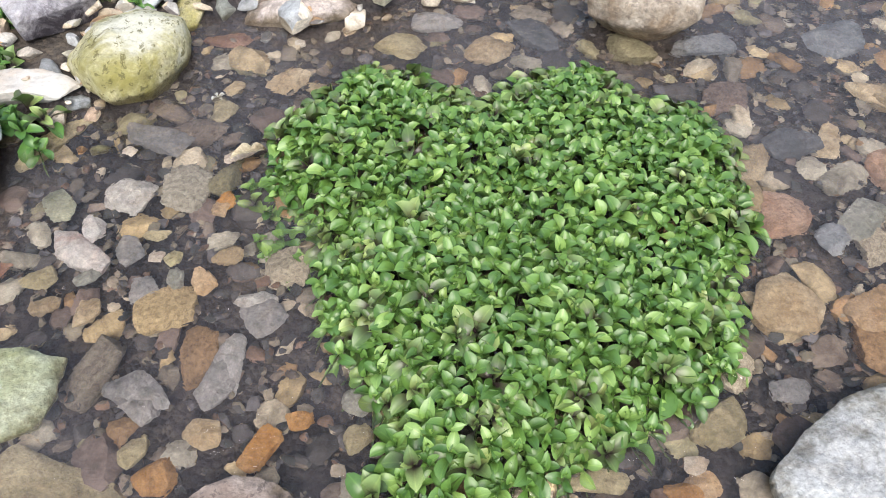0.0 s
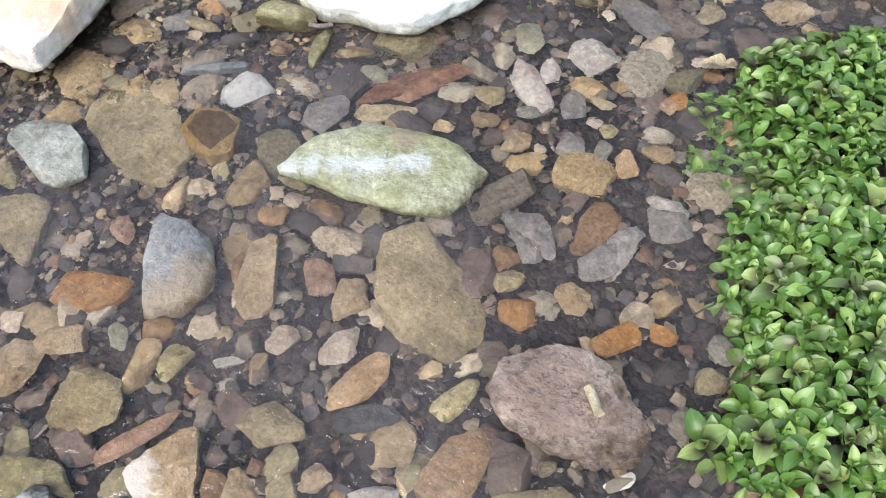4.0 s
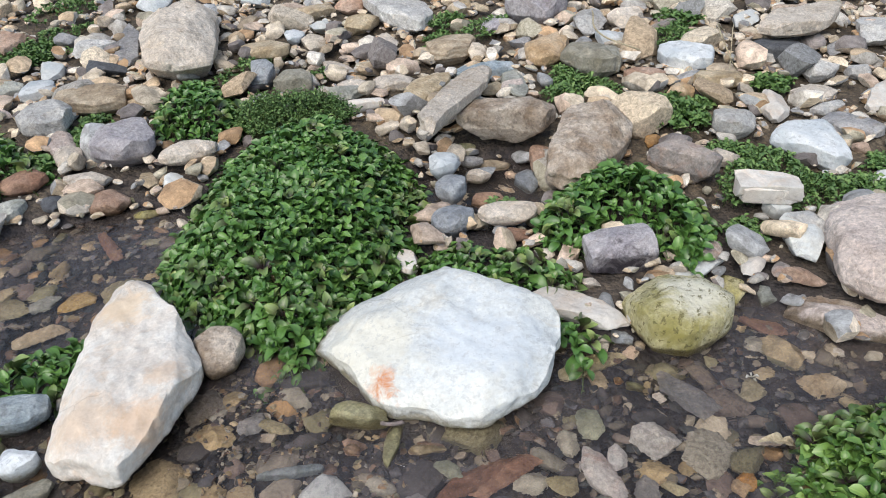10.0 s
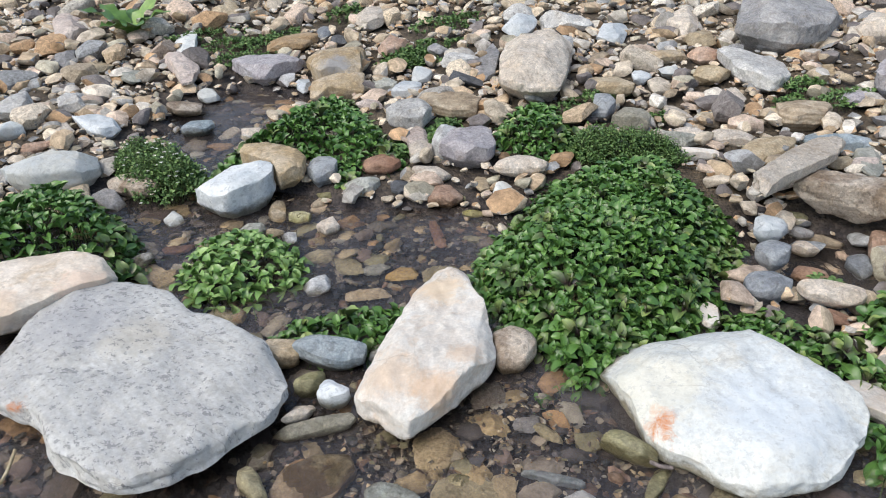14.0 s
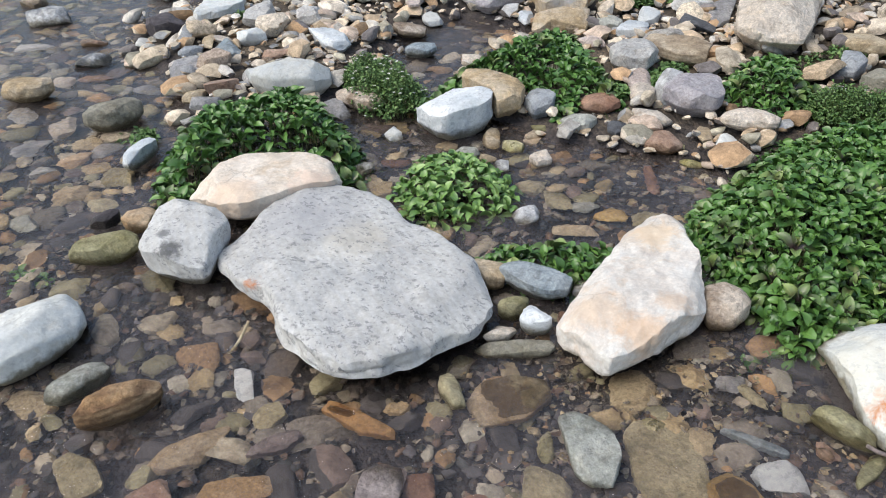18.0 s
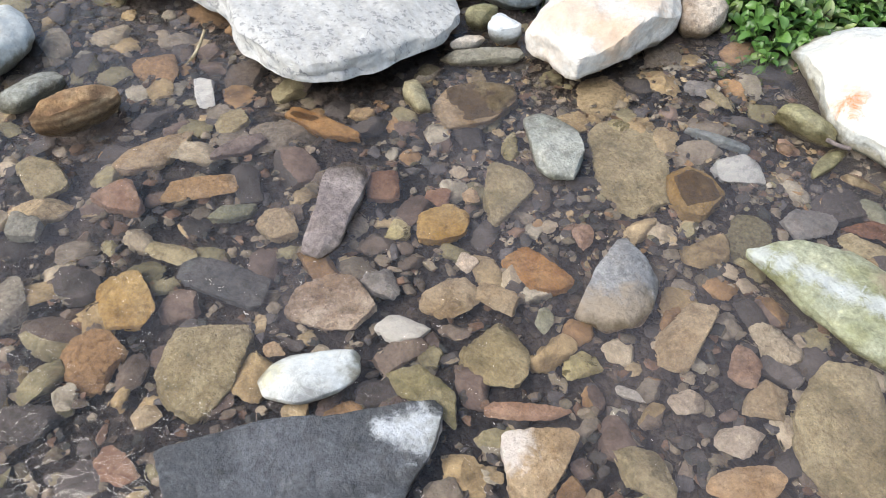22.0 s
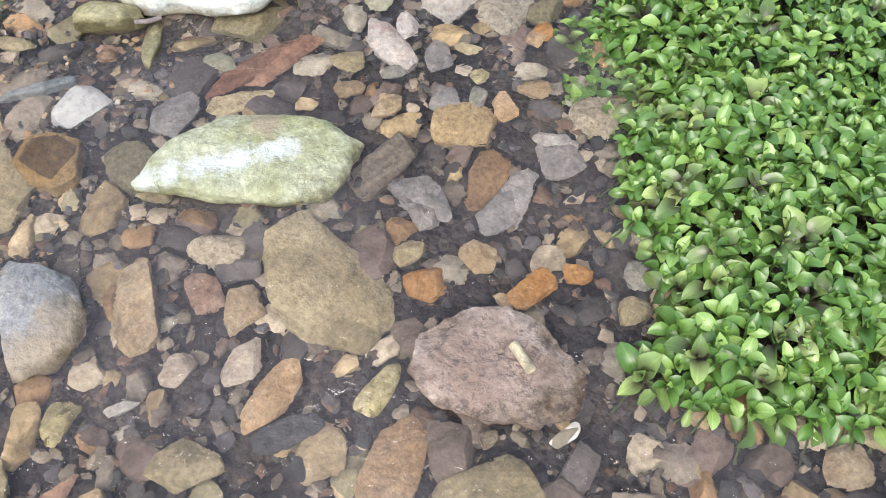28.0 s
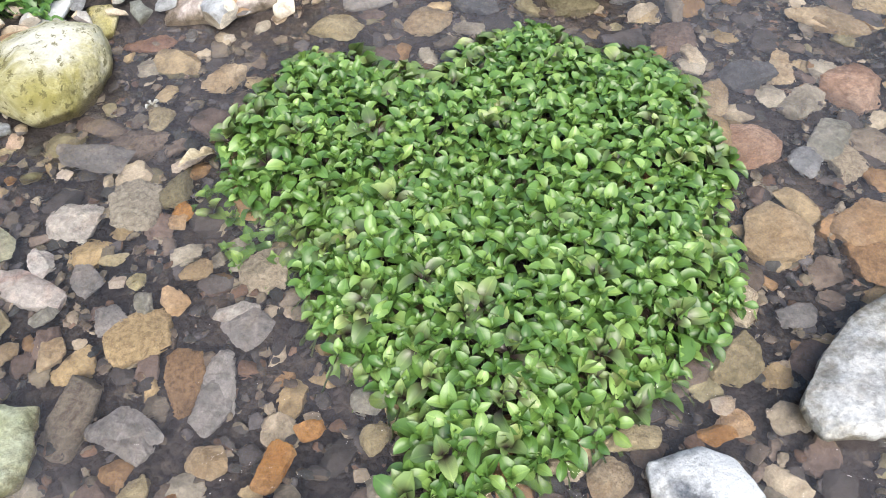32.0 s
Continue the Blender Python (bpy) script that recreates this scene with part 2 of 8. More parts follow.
STONE = {
    "white": ((0.53, 0.555, 0.56), (0.625, 0.63, 0.60), (0.52, 0.47, 0.39), (0.30, 0.31, 0.32), 0.30),
    "pinkwhite": ((0.59, 0.53, 0.475), (0.67, 0.645, 0.605), (0.60, 0.45, 0.32), (0.2, 0.18, 0.16), 0.0),
    "granite": ((0.48, 0.48, 0.48), (0.58, 0.58, 0.57), (0.46, 0.44, 0.40), (0.20, 0.20, 0.21), 0.68),
    "pinkgranite": ((0.25, 0.185, 0.15), (0.44, 0.35, 0.30), (0.17, 0.13, 0.11), (0.09, 0.07, 0.07), 0.6),
    "tan": ((0.40, 0.31, 0.20), (0.56, 0.47, 0.34), (0.32, 0.21, 0.11), (0.15, 0.13, 0.10), 0.0),
    "cream": ((0.59, 0.51, 0.43), (0.69, 0.62, 0.545), (0.45, 0.33, 0.21), (0.2, 0.18, 0.15), 0.0),
    "banded": ((0.40, 0.24, 0.12), (0.52, 0.38, 0.24), (0.20, 0.11, 0.06), (0.1, 0.08, 0.06), 0.0),
    "layered": ((0.42, 0.33, 0.23), (0.55, 0.46, 0.35), (0.24, 0.17, 0.11), (0.1, 0.08, 0.06), 0.0),
    "green": ((0.24, 0.26, 0.20), (0.38, 0.39, 0.30), (0.20, 0.20, 0.10), (0.1, 0.1, 0.08), 0.0),
    "greenwhite": ((0.30, 0.31, 0.17), (0.46, 0.47, 0.34), (0.30, 0.28, 0.12), (0.2, 0.2, 0.15), 0.0),
    "greygreen": ((0.30, 0.31, 0.28), (0.44, 0.44, 0.40), (0.22, 0.22, 0.15), (0.1, 0.1, 0.08), 0.0),
    "yellow": ((0.40, 0.35, 0.13), (0.60, 0.55, 0.36), (0.24, 0.22, 0.06), (0.15, 0.13, 0.05), 0.85),
    "purple": ((0.21, 0.17, 0.165), (0.35, 0.295, 0.275), (0.13, 0.11, 0.12), (0.1, 0.1, 0.1), 0.0),
    "pink": ((0.54, 0.45, 0.41), (0.68, 0.59, 0.54), (0.46, 0.36, 0.31), (0.2, 0.16, 0.14), 0.3),
    "whitepink": ((0.62, 0.56, 0.54), (0.70, 0.70, 0.70), (0.48, 0.28, 0.22), (0.2, 0.16, 0.14), 0.0),
    "bluewhite": ((0.44, 0.48, 0.51), (0.62, 0.64, 0.65), (0.36, 0.38, 0.40), (0.12, 0.14, 0.16), 0.3),
    "grey": ((0.28, 0.28, 0.29), (0.42, 0.41, 0.41), (0.33, 0.29, 0.25), (0.1, 0.1, 0.1), 0.0),
    "greywhite": ((0.46, 0.45, 0.44), (0.62, 0.61, 0.59), (0.40, 0.34, 0.28), (0.13, 0.13, 0.13), 0.25),
    "bluegrey": ((0.24, 0.26, 0.29), (0.40, 0.42, 0.44), (0.20, 0.20, 0.20), (0.1, 0.1, 0.1), 0.0),
    "blue": ((0.26, 0.32, 0.36), (0.44, 0.49, 0.52), (0.30, 0.30, 0.28), (0.1, 0.1, 0.1), 0.0),
    "lilac": ((0.42, 0.39, 0.42), (0.54, 0.51, 0.53), (0.38, 0.32, 0.30), (0.13, 0.12, 0.13), 0.2),
    "redgrey": ((0.30, 0.28, 0.27), (0.48, 0.40, 0.35), (0.44, 0.24, 0.16), (0.1, 0.1, 0.1), 0.0),
    "redtan": ((0.38, 0.24, 0.17), (0.52, 0.38, 0.30), (0.28, 0.15, 0.10), (0.1, 0.1, 0.1), 0.0),
    "rust": ((0.25, 0.135, 0.09), (0.37, 0.23, 0.165), (0.16, 0.10, 0.08), (0.1, 0.1, 0.1), 0.0),
    "orange": ((0.44, 0.22, 0.07), (0.56, 0.34, 0.16), (0.28, 0.13, 0.05), (0.1, 0.1, 0.1), 0.0),
    "orangetan": ((0.44, 0.30, 0.17), (0.56, 0.43, 0.30), (0.34, 0.19, 0.09), (0.1, 0.1, 0.1), 0.0),
    "ochre": ((0.42, 0.27, 0.09), (0.54, 0.40, 0.20), (0.24, 0.14, 0.05), (0.1, 0.1, 0.1), 0.0),
    "ochretan": ((0.44, 0.33, 0.20), (0.55, 0.46, 0.35), (0.36, 0.23, 0.11), (0.1, 0.1, 0.1), 0.0),
    "olive": ((0.24, 0.22, 0.11), (0.38, 0.35, 0.22), (0.14, 0.14, 0.06), (0.08, 0.08, 0.05), 0.0),
    "olivegrey": ((0.26, 0.24, 0.19), (0.38, 0.36, 0.30), (0.17, 0.15, 0.09), (0.08, 0.08, 0.05), 0.2),
    "olivetan": ((0.36, 0.31, 0.19), (0.52, 0.46, 0.31), (0.27, 0.22, 0.12), (0.1, 0.1, 0.1), 0.0),
    "brown": ((0.30, 0.22, 0.155), (0.60, 0.52, 0.44), (0.19, 0.13, 0.09), (0.10, 0.08, 0.07), 0.4),
    "slate": ((0.09, 0.095, 0.105), (0.14, 0.145, 0.16), (0.20, 0.20, 0.21), (0.3, 0.3, 0.3), 0.0),
    "slatewhite": ((0.10, 0.11, 0.13), (0.60, 0.60, 0.60), (0.08, 0.08, 0.09), (0.08, 0.08, 0.08), 0.3),
    "dark": ((0.09, 0.08, 0.09), (0.17, 0.15, 0.16), (0.22, 0.19, 0.18), (0.1, 0.1, 0.1), 0.0),
}
LAYERED = {"banded": 0.8, "layered": 0.6, "granite": 0.3}
SMOOTH_KINDS = ("granite", "white", "pinkwhite", "bluewhite")
STONES = {}


def stone_of(kind, soaked=False, sunk=False):
    """The rock of one kind; soaked: wet, and below the splash line dark with the shade of its undercut; sunk: wet all
    over, with a film of silt.
    """
    if (kind, soaked, sunk) not in STONES:
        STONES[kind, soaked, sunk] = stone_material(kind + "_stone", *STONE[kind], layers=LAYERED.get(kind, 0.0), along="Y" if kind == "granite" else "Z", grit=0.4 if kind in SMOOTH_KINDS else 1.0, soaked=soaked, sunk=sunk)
    return STONES[kind, soaked, sunk]



def mixed_stone(name, stops):
    """Rock whose body colour differs from stone to stone."""
    m, nodes, links, shader = material(name)
    where, chance = shifted(nodes, links)
    geo = nodes.new("ShaderNodeNewGeometry")
    pick = math_node(nodes, links, "FRACT", math_node(nodes, links, "ADD", math_node(nodes, links, "MULTIPLY", chance, 7.0), geo.outputs["Random Per Island"]))
    col = ramp(nodes, [(i / len(stops), c) for i, c in enumerate(stops)], "CONSTANT")
    links.new(pick, col.inputs[0])
    mott = ramp(nodes, [(0.34, (0.45, 0.42, 0.39)), (0.66, (1.3, 1.28, 1.25))])
    links.new(noise_tex(nodes, links, where, 17.0, 8.0, 0.7, 0.6), mott.inputs[0])
    out = mix(nodes, links, "MULTIPLY", 1.0, col.outputs[0], mott.outputs[0])
    grain = noise_tex(nodes, links, where, 150.0, 4.0, 0.75)
    g2 = ramp(nodes, [(0.25, (0.65, 0.65, 0.65)), (0.75, (1.2, 1.2, 1.2))])
    links.new(grain, g2.inputs[0])
    out = mix(nodes, links, "MULTIPLY", 1.0, out, g2.outputs[0])
    shade = math_node(nodes, links, "ADD", math_node(nodes, links, "MULTIPLY", math_node(nodes, links, "FRACT", math_node(nodes, links, "MULTIPLY", pick, 53.0)), 0.5), 0.72)
    hsv = nodes.new("ShaderNodeHueSaturation")
    links.new(shade, hsv.inputs["Value"])
    links.new(out, hsv.inputs["Color"])
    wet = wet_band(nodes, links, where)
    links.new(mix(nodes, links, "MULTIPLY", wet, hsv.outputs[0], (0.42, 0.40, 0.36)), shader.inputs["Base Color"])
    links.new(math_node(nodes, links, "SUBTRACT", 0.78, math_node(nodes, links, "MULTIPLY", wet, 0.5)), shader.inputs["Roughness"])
    bumped(nodes, links, shader, noise_tex(nodes, links, where, 45.0, 8.0, 0.7), 0.7, 0.009)
    return m


BANK_MIX = mixed_stone("mixed_bank_stone", [(0.723, 0.610, 0.465), (0.542, 0.520, 0.487), (0.768, 0.678, 0.565), (0.610, 0.475, 0.332), (0.406, 0.418, 0.432), (0.723, 0.678, 0.609), (0.677, 0.542, 0.443), (0.226, 0.203, 0.199), (0.497, 0.463, 0.365), (0.564, 0.373, 0.221), (0.700, 0.610, 0.487), (0.519, 0.429, 0.321)])
BED_MIX = mixed_stone("mixed_bed_stone", [(0.379, 0.300, 0.180), (0.223, 0.200, 0.173), (0.432, 0.357, 0.235), (0.307, 0.200, 0.110), (0.101, 0.093, 0.096), (0.358, 0.343, 0.297), (0.259, 0.243, 0.158), (0.158, 0.122, 0.111), (0.445, 0.401, 0.324), (0.078, 0.072, 0.075), (0.172, 0.142, 0.124)])

BED_DARK = mixed_stone("dark_bed_gravel", [(0.080, 0.075, 0.077), (0.160, 0.133, 0.112), (0.232, 0.207, 0.163), (0.112, 0.108, 0.120), (0.304, 0.266, 0.215), (0.176, 0.116, 0.086), (0.056, 0.058, 0.060)])


def ground_material():
    m, nodes, links, shader = material("silt_and_gravel")
    where = nodes.new("ShaderNodeTexCoord").outputs["Object"]
    col = ramp(nodes, [(0.32, (0.016, 0.014, 0.017)), (0.5, (0.040, 0.035, 0.038)), (0.72, (0.11, 0.093, 0.082))])
    links.new(noise_tex(nodes, links, where, 9.0, 10.0, 0.75, 0.5), col.inputs[0])
    v = nodes.new("ShaderNodeTexVoronoi")
    v.inputs["Scale"].default_value = 85.0
    links.new(where, v.inputs["Vector"])
    grit = ramp(nodes, [(0.0, (0.55, 0.5, 0.45)), (0.5, (1.0, 0.95, 0.9)), (1.0, (1.7, 1.55, 1.35))])
    links.new(v.outputs["Color"], grit.inputs[0])
    dry = ramp(nodes, [(0.32, (0.03, 0.025, 0.02)), (0.5, (0.085, 0.068, 0.05)), (0.72, (0.21, 0.175, 0.13))])
    links.new(noise_tex(nodes, links, where, 14.0, 10.0, 0.75, 0.5), dry.inputs[0])
    split = nodes.new("ShaderNodeSeparateXYZ")
    links.new(where, split.inputs[0])
    up = ramp(nodes, [(0.0, (0, 0, 0)), (1.0, (1, 1, 1))])
    links.new(math_node(nodes, links, "MULTIPLY", math_node(nodes, links, "SUBTRACT", split.outputs[2], 0.012), 22.0), up.inputs[0])
    soil = mix(nodes, links, "MIX", up.outputs[0], col.outputs[0], dry.outputs[0])
    links.new(mix(nodes, links, "MULTIPLY", 0.8, soil, grit.outputs[0]), shader.inputs["Base Color"])
    shader.inputs["Roughness"].default_value = 0.85
    h = math_node(nodes, links, "SUBTRACT", noise_tex(nodes, links, where, 60.0, 8.0, 0.7), v.outputs["Distance"])
    bumped(nodes, links, shader, h, 0.8, 0.01)
    return m


def water_material():
    """Clear, faintly brown water: what lies under it shows through, and the sky is mirrored in its ripples."""
    m, nodes, links, shader = material("stream_water")
    nodes.remove(shader)
    where = nodes.new("ShaderNodeTexCoord").outputs["Object"]
    ripple = math_node(nodes, links, "ADD", noise_tex(nodes, links, where, 5.0, 4.0, 0.55, 0.8), math_node(nodes, links, "MULTIPLY", noise_tex(nodes, links, where, 30.0, 3.0, 0.55, 0.5), 0.34))
    clear, gloss, murk = nodes.new("ShaderNodeBsdfRefraction"), nodes.new("ShaderNodeBsdfGlossy"), nodes.new("ShaderNodeBsdfDiffuse")
    clear.inputs["Color"].default_value = (0.95, 0.91, 0.89, 1)
    clear.inputs["Roughness"].default_value, clear.inputs["IOR"].default_value = 0.032, 1.33
    gloss.inputs["Roughness"].default_value = 0.03
    murk.inputs[0].default_value = (0.25, 0.225, 0.235, 1)
    bumped(nodes, links, gloss, ripple, 0.7, 0.03)
    bumped(nodes, links, clear, noise_tex(nodes, links, where, 24.0, 2.0, 0.55, 0.7), 0.55, 0.014)
    fresnel = nodes.new("ShaderNodeFresnel")
    fresnel.inputs[0].default_value = 1.52
    a, b = nodes.new("ShaderNodeMixShader"), nodes.new("ShaderNodeMixShader")
    cloud = ramp(nodes, [(0.42, (0.006, 0.006, 0.006)), (0.72, (0.17, 0.17, 0.17))])
    links.new(noise_tex(nodes, links, where, 1.7, 4.0, 0.6, 0.6), cloud.inputs[0])
    links.new(cloud.outputs[0], a.inputs[0])
    links.new(clear.outputs[0], a.inputs[1])
    links.new(murk.outputs[0], a.inputs[2])
    links.new(fresnel.outputs[0], b.inputs[0])
    links.new(a.outputs[0], b.inputs[1])
    links.new(gloss.outputs[0], b.inputs[2])
    links.new(b.outputs[0], nodes["Material Output"].inputs[0])
    return m


def leaf_material(name, dark, light, tip, rough=0.38, heart=None):
    """A leaf with a pale midrib, a lighter tip and its own shade of green."""
    m, nodes, links, shader = material(name)
    uv = nodes.new("ShaderNodeTexCoord").outputs["UV"]
    info, geo = nodes.new("ShaderNodeObjectInfo"), nodes.new("ShaderNodeNewGeometry")
    chance = math_node(nodes, links, "FRACT", math_node(nodes, links, "ADD", info.outputs["Random"], geo.outputs["Random Per Island"]))
    col = ramp(nodes, [(0.0, dark), (0.75, light), (1.0, tip)])
    links.new(chance, col.inputs[0])
    split = nodes.new("ShaderNodeSeparateXYZ")
    links.new(uv, split.inputs[0])
    off = math_node(nodes, links, "ABSOLUTE", math_node(nodes, links, "SUBTRACT", split.outputs[1], 0.5))
    base = col.outputs[0]
    if heart:
        blush = ramp(nodes, [(0.25, (1, 1, 1)), (0.85, (0, 0, 0))])
        links.new(split.outputs[0], blush.inputs[0])
        base = mix(nodes, links, "MIX", blush.outputs[0], base, heart)
    rib = ramp(nodes, [(0.02, (1.3, 1.25, 1.2)), (0.07, (1, 1, 1)), (0.5, (1.05, 1.05, 1.0))])
    links.new(off, rib.inputs[0])
    out = mix(nodes, links, "MULTIPLY", 1.0, base, rib.outputs[0])
    mott = ramp(nodes, [(0.3, (0.7, 0.74, 0.7)), (0.7, (1.2, 1.15, 1.1))])
    n = noise_tex(nodes, links, nodes.new("ShaderNodeTexCoord").outputs["Object"], 40.0, 4.0, 0.6)
    links.new(n, mott.inputs[0])
    links.new(mix(nodes, links, "MULTIPLY", 0.7, out, mott.outputs[0]), shader.inputs["Base Color"])
    shader.inputs["Roughness"].default_value = rough
    shader.inputs["Specular IOR Level"].default_value = 0.6
    return m


GROUND_MAT, WATER_MAT = ground_material(), water_material()
LEAF_BRIGHT = leaf_material("bright_cress_leaf", (0.052, 0.125, 0.026), (0.115, 0.225, 0.050), (0.22, 0.34, 0.10))
LEAF_PALE = leaf_material("pale_cress_leaf", (0.105, 0.215, 0.06), (0.19, 0.33, 0.10), (0.30, 0.44, 0.17))
LEAF_DARK = leaf_material("dark_cress_leaf", (0.046, 0.118, 0.028), (0.090, 0.20, 0.045), (0.14, 0.27, 0.07))
LEAF_PURPLE = leaf_material("purplish_cress_leaf", (0.08, 0.14, 0.04), (0.15, 0.23, 0.07), (0.26, 0.34, 0.11), heart=(0.038, 0.024, 0.028))
LEAF_FINE = leaf_material("fine_weed_leaf", (0.055, 0.12, 0.035), (0.115, 0.22, 0.06), (0.19, 0.29, 0.10), 0.6)
STEM_MAT = stone_material("green_stem", (0.06, 0.11, 0.03), (0.12, 0.17, 0.06), (0.12, 0.07, 0.05), rough=0.55)
PETAL_MAT = stone_material("white_petal", (0.75, 0.75, 0.70), (0.85, 0.85, 0.80), (0.7, 0.7, 0.5), stains=0.1, rough=0.6)
TWIG_MAT = stone_material("dry_straw", (0.50, 0.42, 0.28), (0.66, 0.58, 0.42), (0.35, 0.26, 0.15), rough=0.7)

# ---- the lie of the land: stream bed below, stony bank rising from it ----
LAND = [(9, 2.6), (3.5, 2.4), (1.2, 2.15), (0.3, 2.1), (-0.23, 1.78), (-0.4, 1.73), (-0.55, 1.77), (-0.67, 1.78), (-0.8, 1.71), (-0.87, 1.55), (-0.87, 1.44), (-1, 1.4), (-1.21, 1.49), (-1.48, 1.47), (-1.78, 1.42), (-2.13, 1.34), (-2.51, 1.26), (-2.63, 1.23), (-2.67, 1.11), (-2.87, 0.85), (-3.05, 0.77), (-3.11, 0.7), (-3.36, 0.49), (-3.53, 0.66), (-3.78, 0.83), (-3.95, 1.08), (-4.01, 1.26), (-4.27, 1.12), (-4.38, 0.98), (-4.31, 0.8), (-4.21, 0.56), (-4.03, 0.57), (-4.01, 0.43), (-3.64, 0.42), (-3.48, 0.37), (-3.53, 0.14), (-3.49, 0.07), (-3.56, -0.11), (-3.57, -0.29), (-3.47, -0.46), (-3.66, -0.53), (-3.98, -0.54), (-4.5, -0.7), (-4.89, -0.7), (-4.96, -0.36), (-5.47, -0.34), (-8.47, -1.34), (-35.47, -6.34), (-60, 60), (60, 60), (60, 8)]
LAND_A = np.array(LAND, float)
LAND_B = np.roll(LAND_A, -1, 0)


def from_shore(x, y):
    """Metres from the water's edge, positive on the bank, for arrays of places."""
    p = np.stack([np.asarray(x, float).ravel(), np.asarray(y, float).ravel()], 1)
    inside = np.zeros(len(p), bool)
    best = np.full(len(p), 1e9)
    for a, b in zip(LAND_A, LAND_B):
        ab = b - a
        k = np.clip(((p - a) @ ab) / (ab @ ab), 0, 1)
        best = np.minimum(best, np.hypot(*(p - a - k[:, None] * ab).T))
        if a[1] != b[1]:
            inside ^= ((a[1] > p[:, 1]) != (b[1] > p[:, 1])) & (p[:, 0] < ab[0] * (p[:, 1] - a[1]) / ab[1] + a[0])
    return np.where(inside, best, -best).reshape(np.shape(x))


def smooth(e0, e1, x):
    u = np.clip((x - e0) / (e1 - e0), 0, 1)
    return u * u * (3 - 2 * u)


def ground_height(x, y):
    s = from_shore(x, y)
    hollow = 0.26 * np.exp(-((np.asarray(x) + 1.58) ** 2 + (np.asarray(y) - 2.02) ** 2) / 0.045)
    return -hollow - 0.075 + 0.10 * smooth(-0.10, 0.08, s) + 0.075 * np.maximum(0, np.minimum(s, 4) - 0.1)


def waves(p, seed, scale, count=14):
    """A soft random field over points: a sum of waves in chance directions."""
    r = np.random.RandomState(seed)
    k = r.normal(size=(count, p.shape[1])) * scale
    return np.sin(p @ k.T + r.uniform(0, 6.28, count)).sum(1) / math.sqrt(count)


def mesh_from(name, verts, faces, mats, smooth_shade=True, sharp=None, indices=None, uvs=None):
    me = bpy.data.meshes.new(name)
    me.from_pydata(np.asarray(verts).tolist() if not isinstance(verts, list) else verts, [], faces if isinstance(faces, list) else faces.tolist())
    for m in mats:
        me.materials.append(m)
    if indices is not None:
        me.polygons.foreach_set("material_index", np.asarray(indices, np.int32))
    if uvs is not None:
        me.uv_layers.new(name="uv").data.foreach_set("uv", np.asarray(uvs, np.float32).ravel())
    me.polygons.foreach_set("use_smooth", np.full(len(me.polygons), smooth_shade))
    if sharp:
        me.set_sharp_from_angle(angle=radians(sharp))
    me.update()
    return me


def build_ground():
    def steps(low, high, fine):
        near = np.arange(low, high + 1e-6, fine)
        out = [0.3, 0.8, 2, 5, 12, 30, 60, 120]
        return np.r_[[low - o for o in out[::-1]], near, [high + o for o in out]]
    xs, ys = steps(-8.0, 2.5, 0.05), steps(-2.5, 7.0, 0.05)
    gx, gy = np.meshgrid(xs, ys)
    z = ground_height(gx, gy)
    p = np.stack([gx.ravel(), gy.ravel()], 1)
    z = z + (0.009 * waves(p, 3, 5.0) + 0.005 * waves(p, 4, 22.0)).reshape(z.shape)
    n, rows = len(xs), len(ys)
    i = np.arange((rows - 1) * (n - 1))
    a = i // (n - 1) * n + i % (n - 1)
    faces = np.stack([a, a + 1, a + n + 1, a + n], 1)
    ob = new("ground", mesh_from("ground", np.c_[p, z.ravel()], faces, [GROUND_MAT]))
    return tagged(ob, "brown silty stream bed and gravel bank", "ground", kind="structure")


build_ground()
wx, wy = np.meshgrid(np.r_[-130, -40, np.arange(-9, 3.6, 0.5), 40, 130], np.r_[-130, -40, np.arange(-3, 7.1, 0.5), 40, 130])
wi = np.arange((wx.shape[0] - 1) * (wx.shape[1] - 1))
wa = wi // (wx.shape[1] - 1) * wx.shape[1] + wi % (wx.shape[1] - 1)
water = new("water", mesh_from("water", np.c_[wx.ravel(), wy.ravel(), 0 * wx.ravel()], np.stack([wa, wa + 1, wa + wx.shape[1] + 1, wa + wx.shape[1]], 1), [WATER_MAT]))
water.visible_shadow = False
tagged(water, "shallow clear brownish stream water with faint ripples", "water", kind="structure")

# ---- stones ----
BALLS = {}


def ball(n):
    """Unit ball: points and triangles."""
    if n not in BALLS:
        bm = bmesh.new()
        bmesh.ops.create_icosphere(bm, subdivisions=n, radius=1.0)
        bm.verts.ensure_lookup_table()
        BALLS[n] = np.array([v.co[:] for v in bm.verts]), np.array([[v.index for v in f.verts] for f in bm.faces])
        bm.free()
    return BALLS[n]


